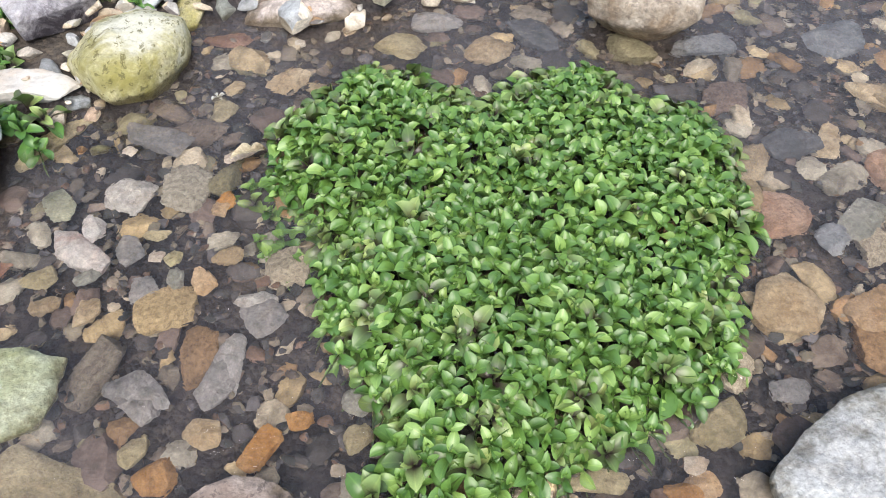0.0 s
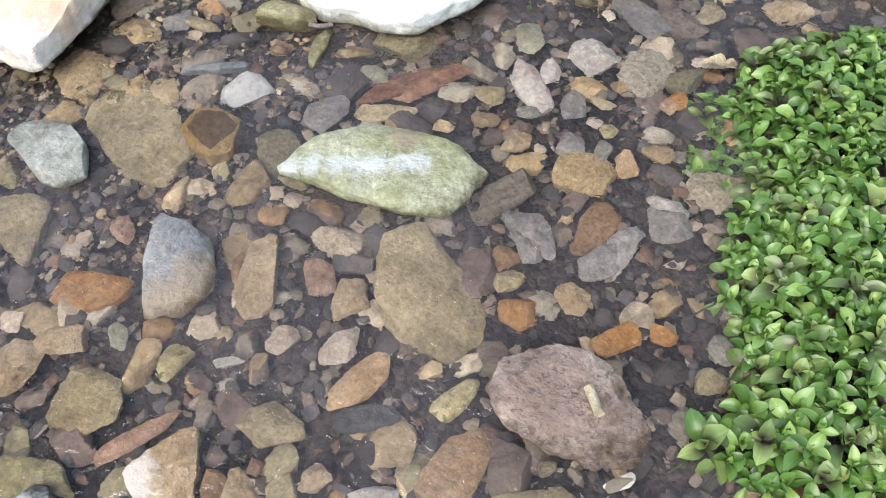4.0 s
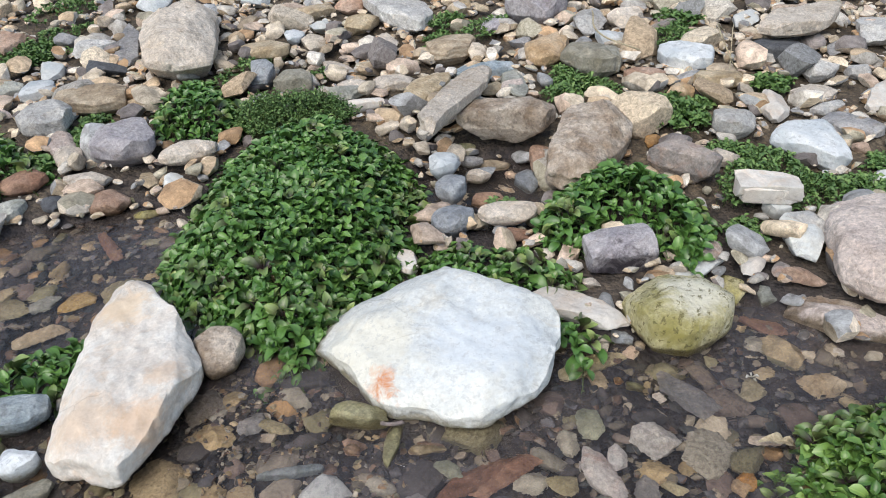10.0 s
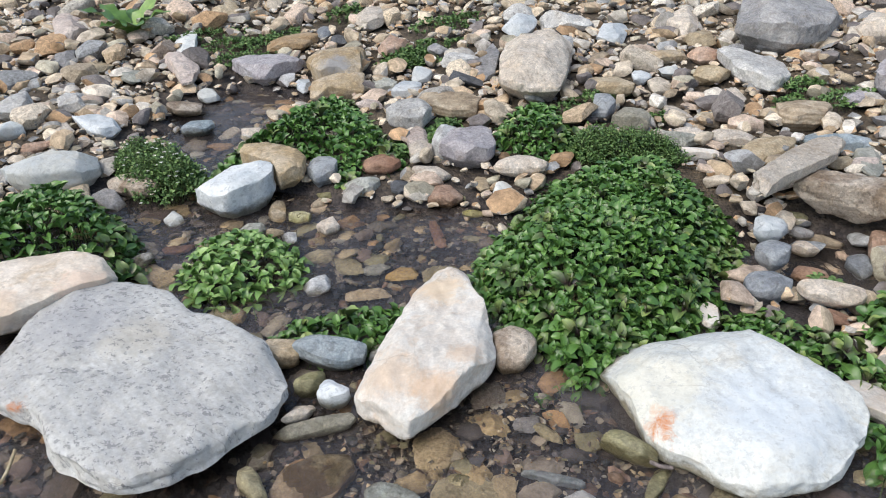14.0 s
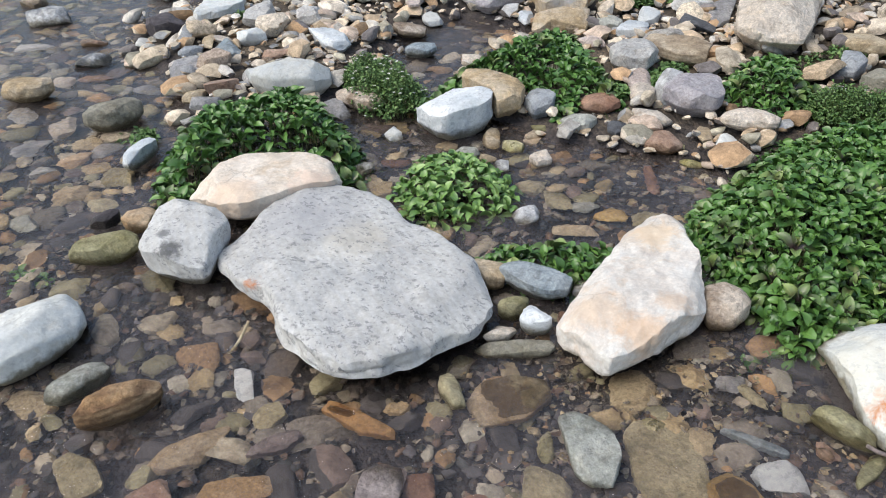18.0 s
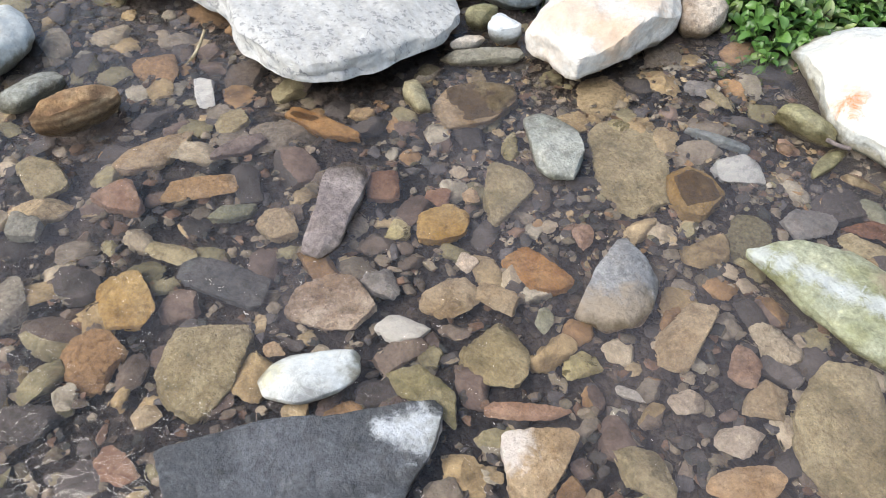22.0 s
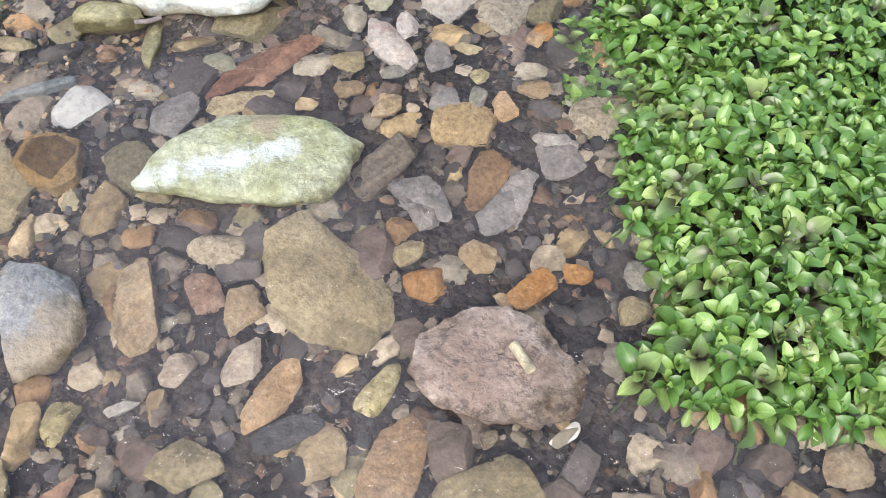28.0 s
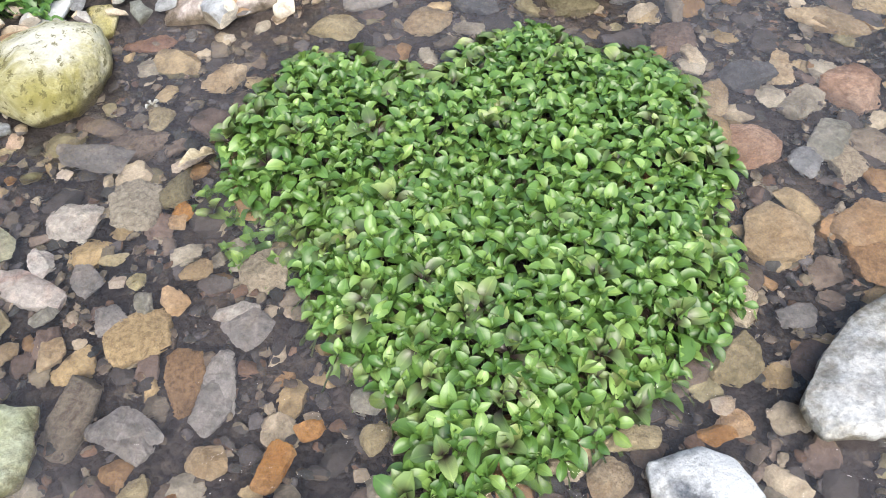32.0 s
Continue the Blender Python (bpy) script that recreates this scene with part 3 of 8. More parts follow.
def rock_points(seed, lx, ly, lz, n=4, plan=None, crisp=16.0, planes=14, rough=0.04, tuck=0.0, blocky=None):
    """Points of a broken, worn stone: flat faces met by softened edges, then roughened and chipped."""
    r = np.random.RandomState(seed)
    d, tris = ball(n)
    normals, reach, turn_0 = [], [], r.uniform(0, 6.28)
    if plan:
        for tip, low, high in ((0.12, 0.80, 0.95), (-0.15, 0.8, 1.0)):
            a = r.uniform(0, 6.28)
            u = np.array([math.cos(a) * tip, math.sin(a) * tip, 1.0 if tip > 0 else -1.0])
            normals.append(u / np.linalg.norm(u))
            reach.append(r.uniform(low, high))
        turn = r.uniform(0, 6.28)
        for i in range(planes):
            a, up = turn + i * 2.4 + r.uniform(-0.4, 0.4), radians(r.uniform(32, 66)) * (1 if i % 4 else -1)
            normals.append(np.array([math.cos(a) * math.cos(up), math.sin(a) * math.cos(up), math.sin(up)]))
            reach.append(r.uniform(1.12, 1.30) if planes < 4 else r.uniform(0.92, 1.22))
    elif r.uniform() < 0.45 if blocky is None else blocky:
        slack = 0.06 if blocky else 0.22
        for axis in range(3):
            for side in (-1, 1):
                u = r.normal(size=3) * slack
                u[axis] += side
                normals.append(u / np.linalg.norm(u))
                reach.append(r.uniform(0.80, 0.95))
        for i in range(3 if blocky else 6):
            u = r.normal(size=3)
            normals.append(u / np.linalg.norm(u))
            reach.append(r.uniform(1.08, 1.25) if blocky else r.uniform(0.86, 1.15))
    else:
        turn = r.uniform(0, 6.28)
        for i in range(planes):
            z = 1 - 2 * (i + 0.5) / planes
            a = turn + i * 2.4 + r.uniform(-0.55, 0.55)
            w = math.sqrt(1 - z * z)
            normals.append(np.array([math.cos(a) * w, math.sin(a) * w, z]))
            reach.append(r.uniform(0.62, 1.05))
    terms = np.maximum(d @ np.array(normals).T, 0) / np.array(reach)
    if plan:
        turn = np.arctan2(d[:, 1], d[:, 0])
        side = np.interp(turn, np.linspace(-np.pi, np.pi, len(plan) + 1), np.r_[plan[len(plan) // 2:], plan[: len(plan) // 2 + 1]])
        ring = np.c_[np.cos(turn), np.sin(turn), 0.4 * d[:, 2]]
        side = side * (1 + 0.022 * waves(ring, seed + 11, 5.0, 16) + 0.012 * np.abs(waves(ring, seed + 12, 14.0, 20)))
        terms = np.c_[terms, np.hypot(d[:, 0], d[:, 1]) / side]
    v = d / (terms**crisp).sum(1)[:, None] ** (1 / crisp)
    v[:, :2] /= np.abs(v[:, :2]).max(0)
    v[:, 2] /= np.abs(v[:, 2]).max()
    v[:, :2] *= (1 - tuck * np.clip(-v[:, 2] - 0.05, 0, 1))[:, None]
    half = np.array([lx, ly, lz]) / 2
    size = float(np.cbrt(half.prod()))
    v = v * half
    for i in range(12 if plan and planes > 5 else 7 if plan else 10):
        a, up = turn_0 + i * 2.4 + r.uniform(-0.5, 0.5), radians(r.uniform(42, 76) if plan else r.uniform(-50, 80))
        u = np.array([math.cos(a) * math.cos(up), math.sin(a) * math.cos(up), math.sin(up)])
        far = v @ u
        v = v - np.outer(np.maximum(0, far - max(np.quantile(far, r.uniform(0.93, 0.998) if plan else r.uniform(0.84, 0.985)), far.max() - lz * (r.uniform(0.05, 0.17) if plan else r.uniform(0.12, 0.34)))), u)
    p = v / size
    bump = 0.22 * waves(p, seed + 1, 1.9) + 0.24 * waves(p, seed + 2, 5.0, 18)
    if n > 5:
        bump = bump + 0.3 * waves(p, seed + 7, 3.4, 20) - 0.8 * np.maximum(0, waves(p, seed + 8, 3.0, 20) - 0.7)
    if n > 4:
        bump = bump + 0.22 * waves(p, seed + 3, 12, 24) - 0.30 * np.maximum(0, waves(p, seed + 4, 9, 24) - 0.6) - 0.14 * np.abs(waves(p, seed + 6, 24, 24))
    return v + d * (rough * size * bump)[:, None], tris


SIZES = ((0.30, "large"), (0.14, "medium-sized"), (0.0, "small"))
RUST, DARK_GREY = (0.48, 0.16, 0.045), (0.10, 0.10, 0.10)
COLOUR_WORDS = {"white": "bluish-white", "pinkwhite": "pinkish-white", "granite": "grey speckled", "tan": "tan", "banded": "banded brown", "green": "green", "yellow": "mossy yellow", "purple": "purple-brown", "pink": "pinkish", "bluewhite": "blue-white", "grey": "grey", "redgrey": "red-grey", "brown": "brown", "cream": "cream", "lilac": "lilac-grey", "ochretan": "ochre-tan", "bluegrey": "blue-grey", "redtan": "reddish-tan", "blue": "slaty blue", "olive": "olive", "olivegrey": "olive-grey", "greenwhite": "green-white", "slate": "dark slate", "greywhite": "grey-white", "orange": "orange-brown", "greygreen": "grey-green", "olivetan": "olive-tan", "pinkgranite": "pinkish speckled", "orangetan": "orange-tan", "whitepink": "white and pink", "slatewhite": "dark and white", "rust": "rust-red", "ochre": "ochre", "dark": "dark purple-grey", "layered": "tan layered"}
STATE = {"w": "standing in shallow water", "s": "lying under shallow water", "b": "lying on the stony bank"}
PLACED = []
ROUND = {"yellow": 12.0, "pink": 14.0}
COARSE = {"pinkgranite": 0.12, "brown": 0.065, "slate": 0.02, "pinkwhite": 0.055}


def rock(x, y, z, lx, ly, lz, yaw, kind, state, plan=None, label="", tilt=None, mat=None, bevels=6, block=None):
    seed = 100 + 7 * len(PLACED)
    r = random.Random(seed)
    big = max(lx, ly)
    detail = 6 if big > 0.42 else 5 if big > 0.21 else 4
    crisp = ROUND.get(kind, 44.0 if plan else r.uniform(26, 48))
    v, tris = rock_points(seed, lx, ly, lz, detail, plan, crisp, bevels if plan else r.randrange(8, 15), 0.012 if block else COARSE.get(kind, 0.042) if plan else 0.05, 0.0 if state == "s" or block else (0.45 if lz > 0.175 else 0.62) if lz > 0.07 else 0.4, block)
    name = "boulder" if big > 0.3 else "stone"
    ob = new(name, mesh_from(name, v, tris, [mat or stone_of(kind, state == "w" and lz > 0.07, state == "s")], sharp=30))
    lean = tilt or (r.uniform(-5, 5), r.uniform(-5, 5))
    ob.matrix_world = pose(x, y, z, *lean, yaw)
    word = next(w for low, w in SIZES if big >= low)
    tagged(ob, label or f"{word} {COLOUR_WORDS[kind]} stone {STATE[state]}", "boulder" if big > 0.3 else "stone")
    PLACED.append((x, y, big / 2, min(lx, ly) / 2, radians(yaw), z + lz / 2))
    return ob


rock(-2.289, -1.009, 0.021, 0.380, 0.288, 0.179, 122, "white", "w", plan=(1.04, 1.00, 1.00, .93, .82, .77, .80, .85, .94, .95, 1.00, 1.08, 1.22, 1.13, 1.01, .94, .91, .90, .93, .94, .91, .91, .94, 1.00, 1.02, .98, .94, .92, .92, .94, .99, 1.01, 1.05, 1.06, 1.03, 1.02), label="rounded off-white boulder in the stream")
rock(-1.055, 1.472, 0.031, 0.338, 0.118, 0.058, -174, "pinkwhite", "b", plan=(.85, .91, 1.02, 1.02, 1.03, 1.07, 1.05, .88, .77, .71, .72, .79, .91, 1.12, 1.05, 1.01, .99, 1.01, 1.01, .95, .92, .85, .81, .80, .82, .86, .94, 1.06, 1.03, 1.03, 1.06, .99, .89, .84, .82, .82), label="long white stone with tan streaks beside the cress")
rock(-0.797, 1.852, 0.036, 0.225, 0.072, 0.033, 63, "white", "b", plan=(.86, .94, .93, .89, .90, .99, .88, .81, .81, .87, 1.01, 1.03, .87, .80, .78, .83, .95, 1.02, .90, .85, .87, .95, .90, .85), label="flat pale stone on the bank edge")
rock(-0.304, 2.125, 0.106, 0.563, 0.421, 0.231, 93, "pink", "b", plan=(.95, .92, .91, .91, .92, .94, .97, 1.00, 1.02, 1.05, 1.09, 1.12, 1.07, 1.04, 1.01, 1.00, .99, .96, .95, .94, .95, .97, 1.00, 1.04, 1.06, 1.04, 1.04, 1.05, 1.06, 1.03, 1.01, 1.01, 1.02, 1.03, 1.04, .99, .96, .94, .93, .93, .94, .96, 1.00, .99, .97, .96, .96, .97, 1.00, 1.03, 1.08, 1.15, 1.20, 1.12, 1.06, 1.01, .98, .96, .96, .96), label="big pinkish coarse boulder on the bank")
rock(-0.569, 2.118, 0.070, 0.267, 0.133, 0.098, 111, "white", "b", plan=(1.01, .94, .88, .86, .86, .89, .95, 1.05, 1.00, .90, .85, .82, .83, .85, .91, .95, .90, .89, .91, .95, 1.04, .96, .90, .87, .88, .91, .97, .91, .88, .88, .90, .93, .89, .88, .89, .93), label="grey-white stone with dirty lower half")
rock(-1.978, 2.412, 0.114, 0.762, 0.142, 0.077, 99, "cream", "b", plan=(.99, .97, .95, .95, .95, .97, .98, .94, .92, .90, .89, .90, .91, .93, .97, 1.02, 1.03, 1.00, .98, .98, .98, 1.00, 1.03, 1.03, .97, .94, .91, .90, .89, .90, .91, .94, .98, .95, .93, .93, .93, .94, .97, 1.00, 1.05, 1.02, .98, .96, .94, .94, .95, .97, 1.00, 1.01, .97, .93, .91, .91, .91, .92, .94, .97, 1.02, 1.03), label="long cream stone leaning across the pile")
rock(-3.409, 2.242, 0.177, 0.892, 0.368, 0.267, 137, "cream", "b", plan=(1.00, 1.01, 1.00, .99, 1.00, 1.02, 1.05, 1.09, 1.16, 1.12, 1.06, 1.01, .99, .97, .96, .97, .98, 1.01, 1.01, 1.01, 1.03, 1.06, 1.10, 1.12, 1.06, 1.02, .99, .97, .97, .97, .97, .97, .97, .99, 1.02, 1.06, 1.11, 1.16, 1.09, 1.04, 1.00, .98, .96, .96, .96, .96, .98, 1.00, 1.04, 1.09, 1.16, 1.15, 1.08, 1.03, .99, .96, .95, .95, .95, .97), label="large cream boulder with tan patches")
rock(-4.112, 1.483, 0.097, 0.379, 0.307, 0.223, 151, "ochretan", "b", plan=(.85, .86, .89, .95, .99, .94, .92, .93, .97, 1.05, 1.12, 1.06, 1.03, 1.04, 1.03, .88, .79, .73, .71, .78, .92, 1.17, 1.18, 1.04, .96, .91, .88, .86, .87, .91, .98, 1.10, 1.18, 1.03, .93, .88), label="pair-faced grey and orange-tan boulder", mat=stone_material("ochretan_marked_stone", *STONE["ochretan"], grit=1.0, patches=[((-0.133, 0.014, 0.084), 0.09, (0.36, 0.36, 0.37), 0.8)]))
rock(-3.652, -0.037, 0.082, 0.399, 0.200, 0.204, 74, "white", "b", plan=(.89, .89, .92, .98, 1.08, 1.24, 1.10, 1.01, .97, .96, .95, .93, .93, .96, 1.02, 1.13, 1.12, 1.02, .96, .94, .95, .97, .95, .96, .99, 1.03, 1.00, 1.00, 1.03, 1.09, 1.16, 1.05, .99, .96, .96, .92), label="long white boulder at the edge of the cress")
rock(-4.047, -0.430, 0.016, 0.241, 0.221, 0.150, 114, "grey", "w", plan=(.91, .96, 1.03, .91, .88, .90, 1.00, .91, .87, .89, .94, .92, .96, 1.08, .95, .89, .89, .96, .92, .86, .86, .93, 1.01, .93), label="grey rounded boulder at the pool's edge")
rock(-4.806, -0.210, 0.066, 0.589, 0.261, 0.118, 155, "white", "b", plan=(.86, .85, .85, .86, .88, .91, .95, 1.01, 1.09, 1.16, 1.03, .94, .87, .82, .78, .75, .74, .73, .73, .74, .75, .78, .82, .87, .94, 1.03, 1.12, 1.10, 1.09, 1.02, .95, .90, .87, .85, .84, .83, .82, .82, .83, .84, .87, .91, .96, 1.03, 1.02, .95, .90, .87, .84, .83, .82, .83, .84, .87, .90, .95, 1.02, .96, .91, .88), label="white leaning slab of stone on the spit", bevels=3)
rock(-2.942, 3.594, 0.280, 0.684, 0.556, 0.306, 112, "grey", "b", plan=(.93, .94, .96, .99, 1.02, 1.00, 1.00, 1.00, 1.02, 1.05, 1.10, 1.16, 1.08, 1.01, .97, .93, .91, .90, .90, .91, .93, .96, 1.01, 1.07, 1.16, 1.15, 1.11, 1.08, 1.06, 1.05, 1.04, 1.02, 1.02, 1.03, 1.05, 1.04, .99, .96, .94, .93, .93, .95, .97, .95, .94, .93, .94, .96, .98, 1.03, 1.08, 1.16, 1.26, 1.19, 1.10, 1.04, .99, .96, .94, .93), label="huge grey angular boulder on the upper bank", bevels=3)
rock(-0.881, 0.624, 0.002, 0.457, 0.214, 0.068, -151, "greenwhite", "w", plan=(.94, 1.00, 1.07, 1.07, .98, .91, .86, .83, .82, .81, .81, .83, .84, .85, .87, .90, .95, .97, 1.01, 1.06, 1.13, 1.06, .99, .94, .91, .89, .86, .85, .85, .86, .87, .90, .94, .91, .89, .89, .89, .90, .89, .89, .89, .91, .94, .95, .96, .97, 1.00, 1.03, .99, .96, .94, .93, .91, .88, .86, .85, .85, .86, .88, .90), label="long pale green and white stone just breaking the surface", mat=stone_material("greenwhite_marked_stone", *STONE["greenwhite"], grit=1.0, patches=[((0.200, 0.026, 0.026), 0.027, (0.64, 0.67, 0.67), 0.7), ((0.153, 0.022, 0.026), 0.027, (0.64, 0.67, 0.67), 0.7), ((0.103, 0.018, 0.026), 0.027, (0.64, 0.67, 0.67), 0.7), ((0.062, 0.012, 0.026), 0.027, (0.64, 0.67, 0.67), 0.7), ((0.025, 0.005, 0.026), 0.027, (0.64, 0.67, 0.67), 0.7), ((-0.020, -0.002, 0.026), 0.027, (0.64, 0.67, 0.67), 0.7), ((-0.058, -0.010, 0.026), 0.027, (0.64, 0.67, 0.67), 0.7), ((-0.024, -0.065, 0.026), 0.035, (0.34, 0.27, 0.20), 0.8)]))
rock(-0.911, -0.460, -0.001, 0.523, 0.285, 0.051, 87, "slate", "w", plan=(.91, .95, 1.01, 1.07, 1.15, 1.18, 1.08, .98, .90, .85, .81, .78, .77, .78, .80, .82, .86, .91, .95, .98, 1.03, 1.09, 1.17, 1.25, 1.13, 1.04, .98, .93, .90, .88, .86, .86, .87, .89, .91, .88, .86, .86, .86, .87, .89, .92, .97, 1.01, 1.01, 1.02, 1.05, 1.08, 1.14, 1.14, 1.03, .95, .90, .86, .84, .83, .83, .84, .86, .88), label="large dark slate slab lying just above shallow water", bevels=3, mat=stone_material("slate_marked_stone", *STONE["slate"], grit=1.0, patches=[((0.206, 0.021, 0.019), 0.045, (0.62, 0.64, 0.66), 0.95), ((0.226, 0.012, 0.019), 0.045, (0.62, 0.64, 0.66), 0.95), ((0.176, 0.035, 0.019), 0.028, (0.6, 0.62, 0.64), 0.95), ((0.145, 0.046, 0.019), 0.02, (0.6, 0.62, 0.64), 0.95), ((0.102, -0.123, 0.019), 0.05, (0.40, 0.42, 0.46), 0.7)]))
# The first patch turns one long edge dark grey.
rock(-1.096, -0.404, -0.001, 0.197, 0.110, 0.051, 82, "white", "w", plan=(.95, 1.01, 1.16, 1.02, .91, .87, .90, 1.00, 1.02, .96, .98, 1.02, .95, .95, 1.02, .98, .99, 1.03, .97, .98, .95, .92, .95, .96), label="white wet stone breaking the surface by the slate", mat=stone_material("white_marked_stone", *STONE["white"], grit=0.4, patches=[((-0.001, -0.070, 0.019), 0.05, DARK_GREY, 0.7), ((-0.069, 0.012, 0.019), 0.03, (0.5, 0.46, 0.3), 0.7)]))
rock(-1.152, -0.213, -0.034, 0.115, 0.065, 0.024, 63, "white", "s", plan=(.90, 1.05, .90, .79, .74, .75, .81, .96, .96, .83, .79, .79, .86, .95, .85, .82, .85, .95, .90, .80, .77, .78, .84, .84), label="white wedge of stone under water")
rock(-1.013, -0.213, -0.036, 0.193, 0.077, 0.028, -152, "olive", "s", plan=(.73, .83, 1.03, 1.01, 1.01, 1.09, .81, .68, .62, .61, 1.23, .97, .86, .81, .83, .91, .96, .89, .89, .95, .96, .79, .72, .70), label="curved olive-yellow stone under water")
rock(-1.074, 0.214, 0.000, 0.264, 0.144, 0.059, 137, "grey", "w", plan=(.92, 1.01, 1.17, 1.10, .98, .91, .88, .87, .87, .87, .90, .97, 1.07, 1.25, 1.14, 1.01, .93, .88, .87, .87, .85, .85, .88, .95, 1.06, 1.06, 1.02, 1.01, 1.04, 1.10, 1.05, .94, .88, .85, .85, .87), label="grey-white wedge-shaped stone near the surface", mat=stone_material("grey_marked_stone", *STONE["grey"], grit=1.0, patches=[((-0.105, 0.030, 0.022), 0.08, (0.40, 0.32, 0.24), 0.9), ((-0.057, -0.050, 0.022), 0.07, (0.40, 0.32, 0.24), 0.9)]))
rock(-1.193, 0.091, -0.042, 0.163, 0.088, 0.040, -149, "orange", "s", plan=(.87, .92, 1.06, 1.02, .93, .92, .97, .96, .89, .88, .94, .97, .97, 1.06, 1.17, .94, .83, .79, .81, .89, 1.08, 1.11, .94, .87), label="orange-brown stone under water")
rock(-1.206, -0.586, -0.045, 0.215, 0.174, 0.061, 144, "olivetan", "s", plan=(.81, .79, .82, .92, 1.14, 1.06, .96, .93, .93, .88, .89, .90, .92, 1.00, 1.05, .96, .94, .94, .87, .87, .93, 1.08, 1.09, .90), label="olive-tan stone under water")
rock(-0.815, -0.080, -0.040, 0.198, 0.144, 0.052, 136, "tan", "s", plan=(.68, .65, .67, .74, .86, 1.11, .98, .81, .74, .72, .75, .78, .86, 1.04, .94, .79, .72, .71, .74, .78, .89, 1.13, .96, .77), label="white-tipped tan stone under water", mat=stone_material("tan_marked_stone", *STONE["tan"], grit=1.0, patches=[((0.006, 0.058, 0.019), 0.05, (0.66, 0.66, 0.67), 0.9)]))
rock(-0.666, 0.451, -0.041, 0.307, 0.197, 0.053, 150, "olivetan", "s", plan=(1.01, 1.03, .94, .90, .92, .95, .95, 1.01, 1.00, .93, .93, .99, .95, .97, 1.06, 1.02, .99, 1.02, .89, .81, .82, .92, 1.13, 1.06), label="big olive-tan stone under water")
rock(-0.331, 0.399, 0.000, 0.297, 0.213, 0.058, -171, "pinkgranite", "w", plan=(.94, .97, 1.03, 1.01, .99, 1.01, .97, .93, .91, .91, .91, .94, 1.00, 1.01, 1.03, 1.07, 1.08, 1.01, .97, .96, .90, .87, .87, .89, .90, .95, 1.03, 1.06, 1.04, 1.05, 1.04, .97, .93, .92, .94, .94), label="pinkish speckled rock breaking the surface", mat=stone_material("pinkgranite_marked_stone", *STONE["pinkgranite"], grit=1.0, patches=[((0.033, 0.019, 0.022), 0.1, (0.24, 0.16, 0.13), 0.6)]))
rock(-0.430, 0.199, -0.037, 0.194, 0.096, 0.030, 93, "orangetan", "s", plan=(1.01, .90, .86, .88, .97, .92, .93, 1.01, 1.09, .91, .83, .82, .86, .98, .98, .92, .92, .99, .93, .89, .92, .99, .93, .93), label="orange-tan stone under water")
rock(-0.776, 1.011, -0.035, 0.178, 0.077, 0.042, 145, "whitepink", "s", plan=(.92, .85, .83, .88, 1.01, 1.03, 1.06, 1.00, .89, .85, .87, .97, .93, .94, 1.02, 1.09, .93, .86, .86, .91, 1.01, .97, .99, 1.09), label="white and pink elongated stone under water")
rock(0.713, 0.878, -0.035, 0.162, 0.154, 0.042, -151, "tan", "s", plan=(1.06, 1.12, .95, .86, .83, .87, .97, .99, .94, .96, 1.06, .93, .88, .89, .96, 1.14, .99, .93, .93, .91, .85, .85, .91, 1.05), label="tan flat stone under water beside the cress")
rock(0.910, 0.865, -0.040, 0.178, 0.135, 0.036, -160, "orangetan", "s", plan=(.84, .83, .87, .85, .90, 1.03, 1.03, .89, .84, .84, .91, 1.06, .94, .88, .88, .95, .99, .86, .82, .83, .90, 1.07, 1.06, .90), label="orange-tan flat stone under water")
rock(0.766, 0.542, 0.006, 0.455, 0.221, 0.090, -151, "greywhite", "w", plan=(.98, .95, .92, .89, .88, .88, .89, .90, .93, .97, 1.03, 1.10, 1.05, 1.03, 1.01, 1.00, 1.01, 1.03, 1.06, 1.10, 1.07, 1.00, .94, .91, .88, .86, .86, .86, .88, .90, .94, .99, 1.02, 1.00, .98, .97, .98, .99, 1.02, 1.06, 1.05, 1.02, 1.00, .99, 1.00, .97, .94, .93, .93, .94, .96, .96, .98, 1.00, 1.04, 1.05, 1.01, .99, .97, .97), label="rounded grey-white granite boulder in the water")
rock(0.357, 0.400, 0.000, 0.197, 0.128, 0.058, 165, "slatewhite", "w", plan=(.87, .90, .99, .98, .90, .89, .95, .88, .87, .92, 1.05, 1.08, .90, .83, .81, .86, .95, .96, 1.04, .94, .90, .92, 1.02, .91), label="dark slate stone with white speckled end", mat=stone_material("slatewhite_marked_stone", *STONE["slatewhite"], grit=1.0, patches=[((-0.047, -0.006, 0.022), 0.07, (0.62, 0.62, 0.62), 0.95)]))
rock(-1.231, 0.828, -0.005, 0.155, 0.043, 0.031, 112, "olive", "w", plan=(.79, .78, .83, .96, 1.21, .98, .87, .83, .86, .90, .86, .89, .99, 1.06, .92, .86, .86, .93, .90, .88, .93, 1.05, 1.00, .85), label="upright olive stone propped under the white boulder")
rock(-0.663, 1.922, 0.046, 0.135, 0.098, 0.063, 48, "pinkwhite", "b")
rock(-1.050, 1.601, 0.041, 0.073, 0.056, 0.039, -138, "cream", "b")
rock(-0.963, 1.686, -0.005, 0.090, 0.048, 0.031, -142, "tan", "w")
rock(-0.699, 1.822, 0.000, 0.148, 0.107, 0.058, 87, "yellow", "w")
rock(-0.594, 1.853, -0.001, 0.153, 0.100, 0.054, 95, "greygreen", "w")
rock(-0.525, 1.931, 0.047, 0.170, 0.073, 0.065, -167, "redtan", "b")
rock(-1.361, 1.698, 0.048, 0.126, 0.047, 0.050, -153, "rust", "b")
rock(-1.766, 1.961, 0.078, 0.154, 0.127, 0.074, 123, "greywhite", "b")
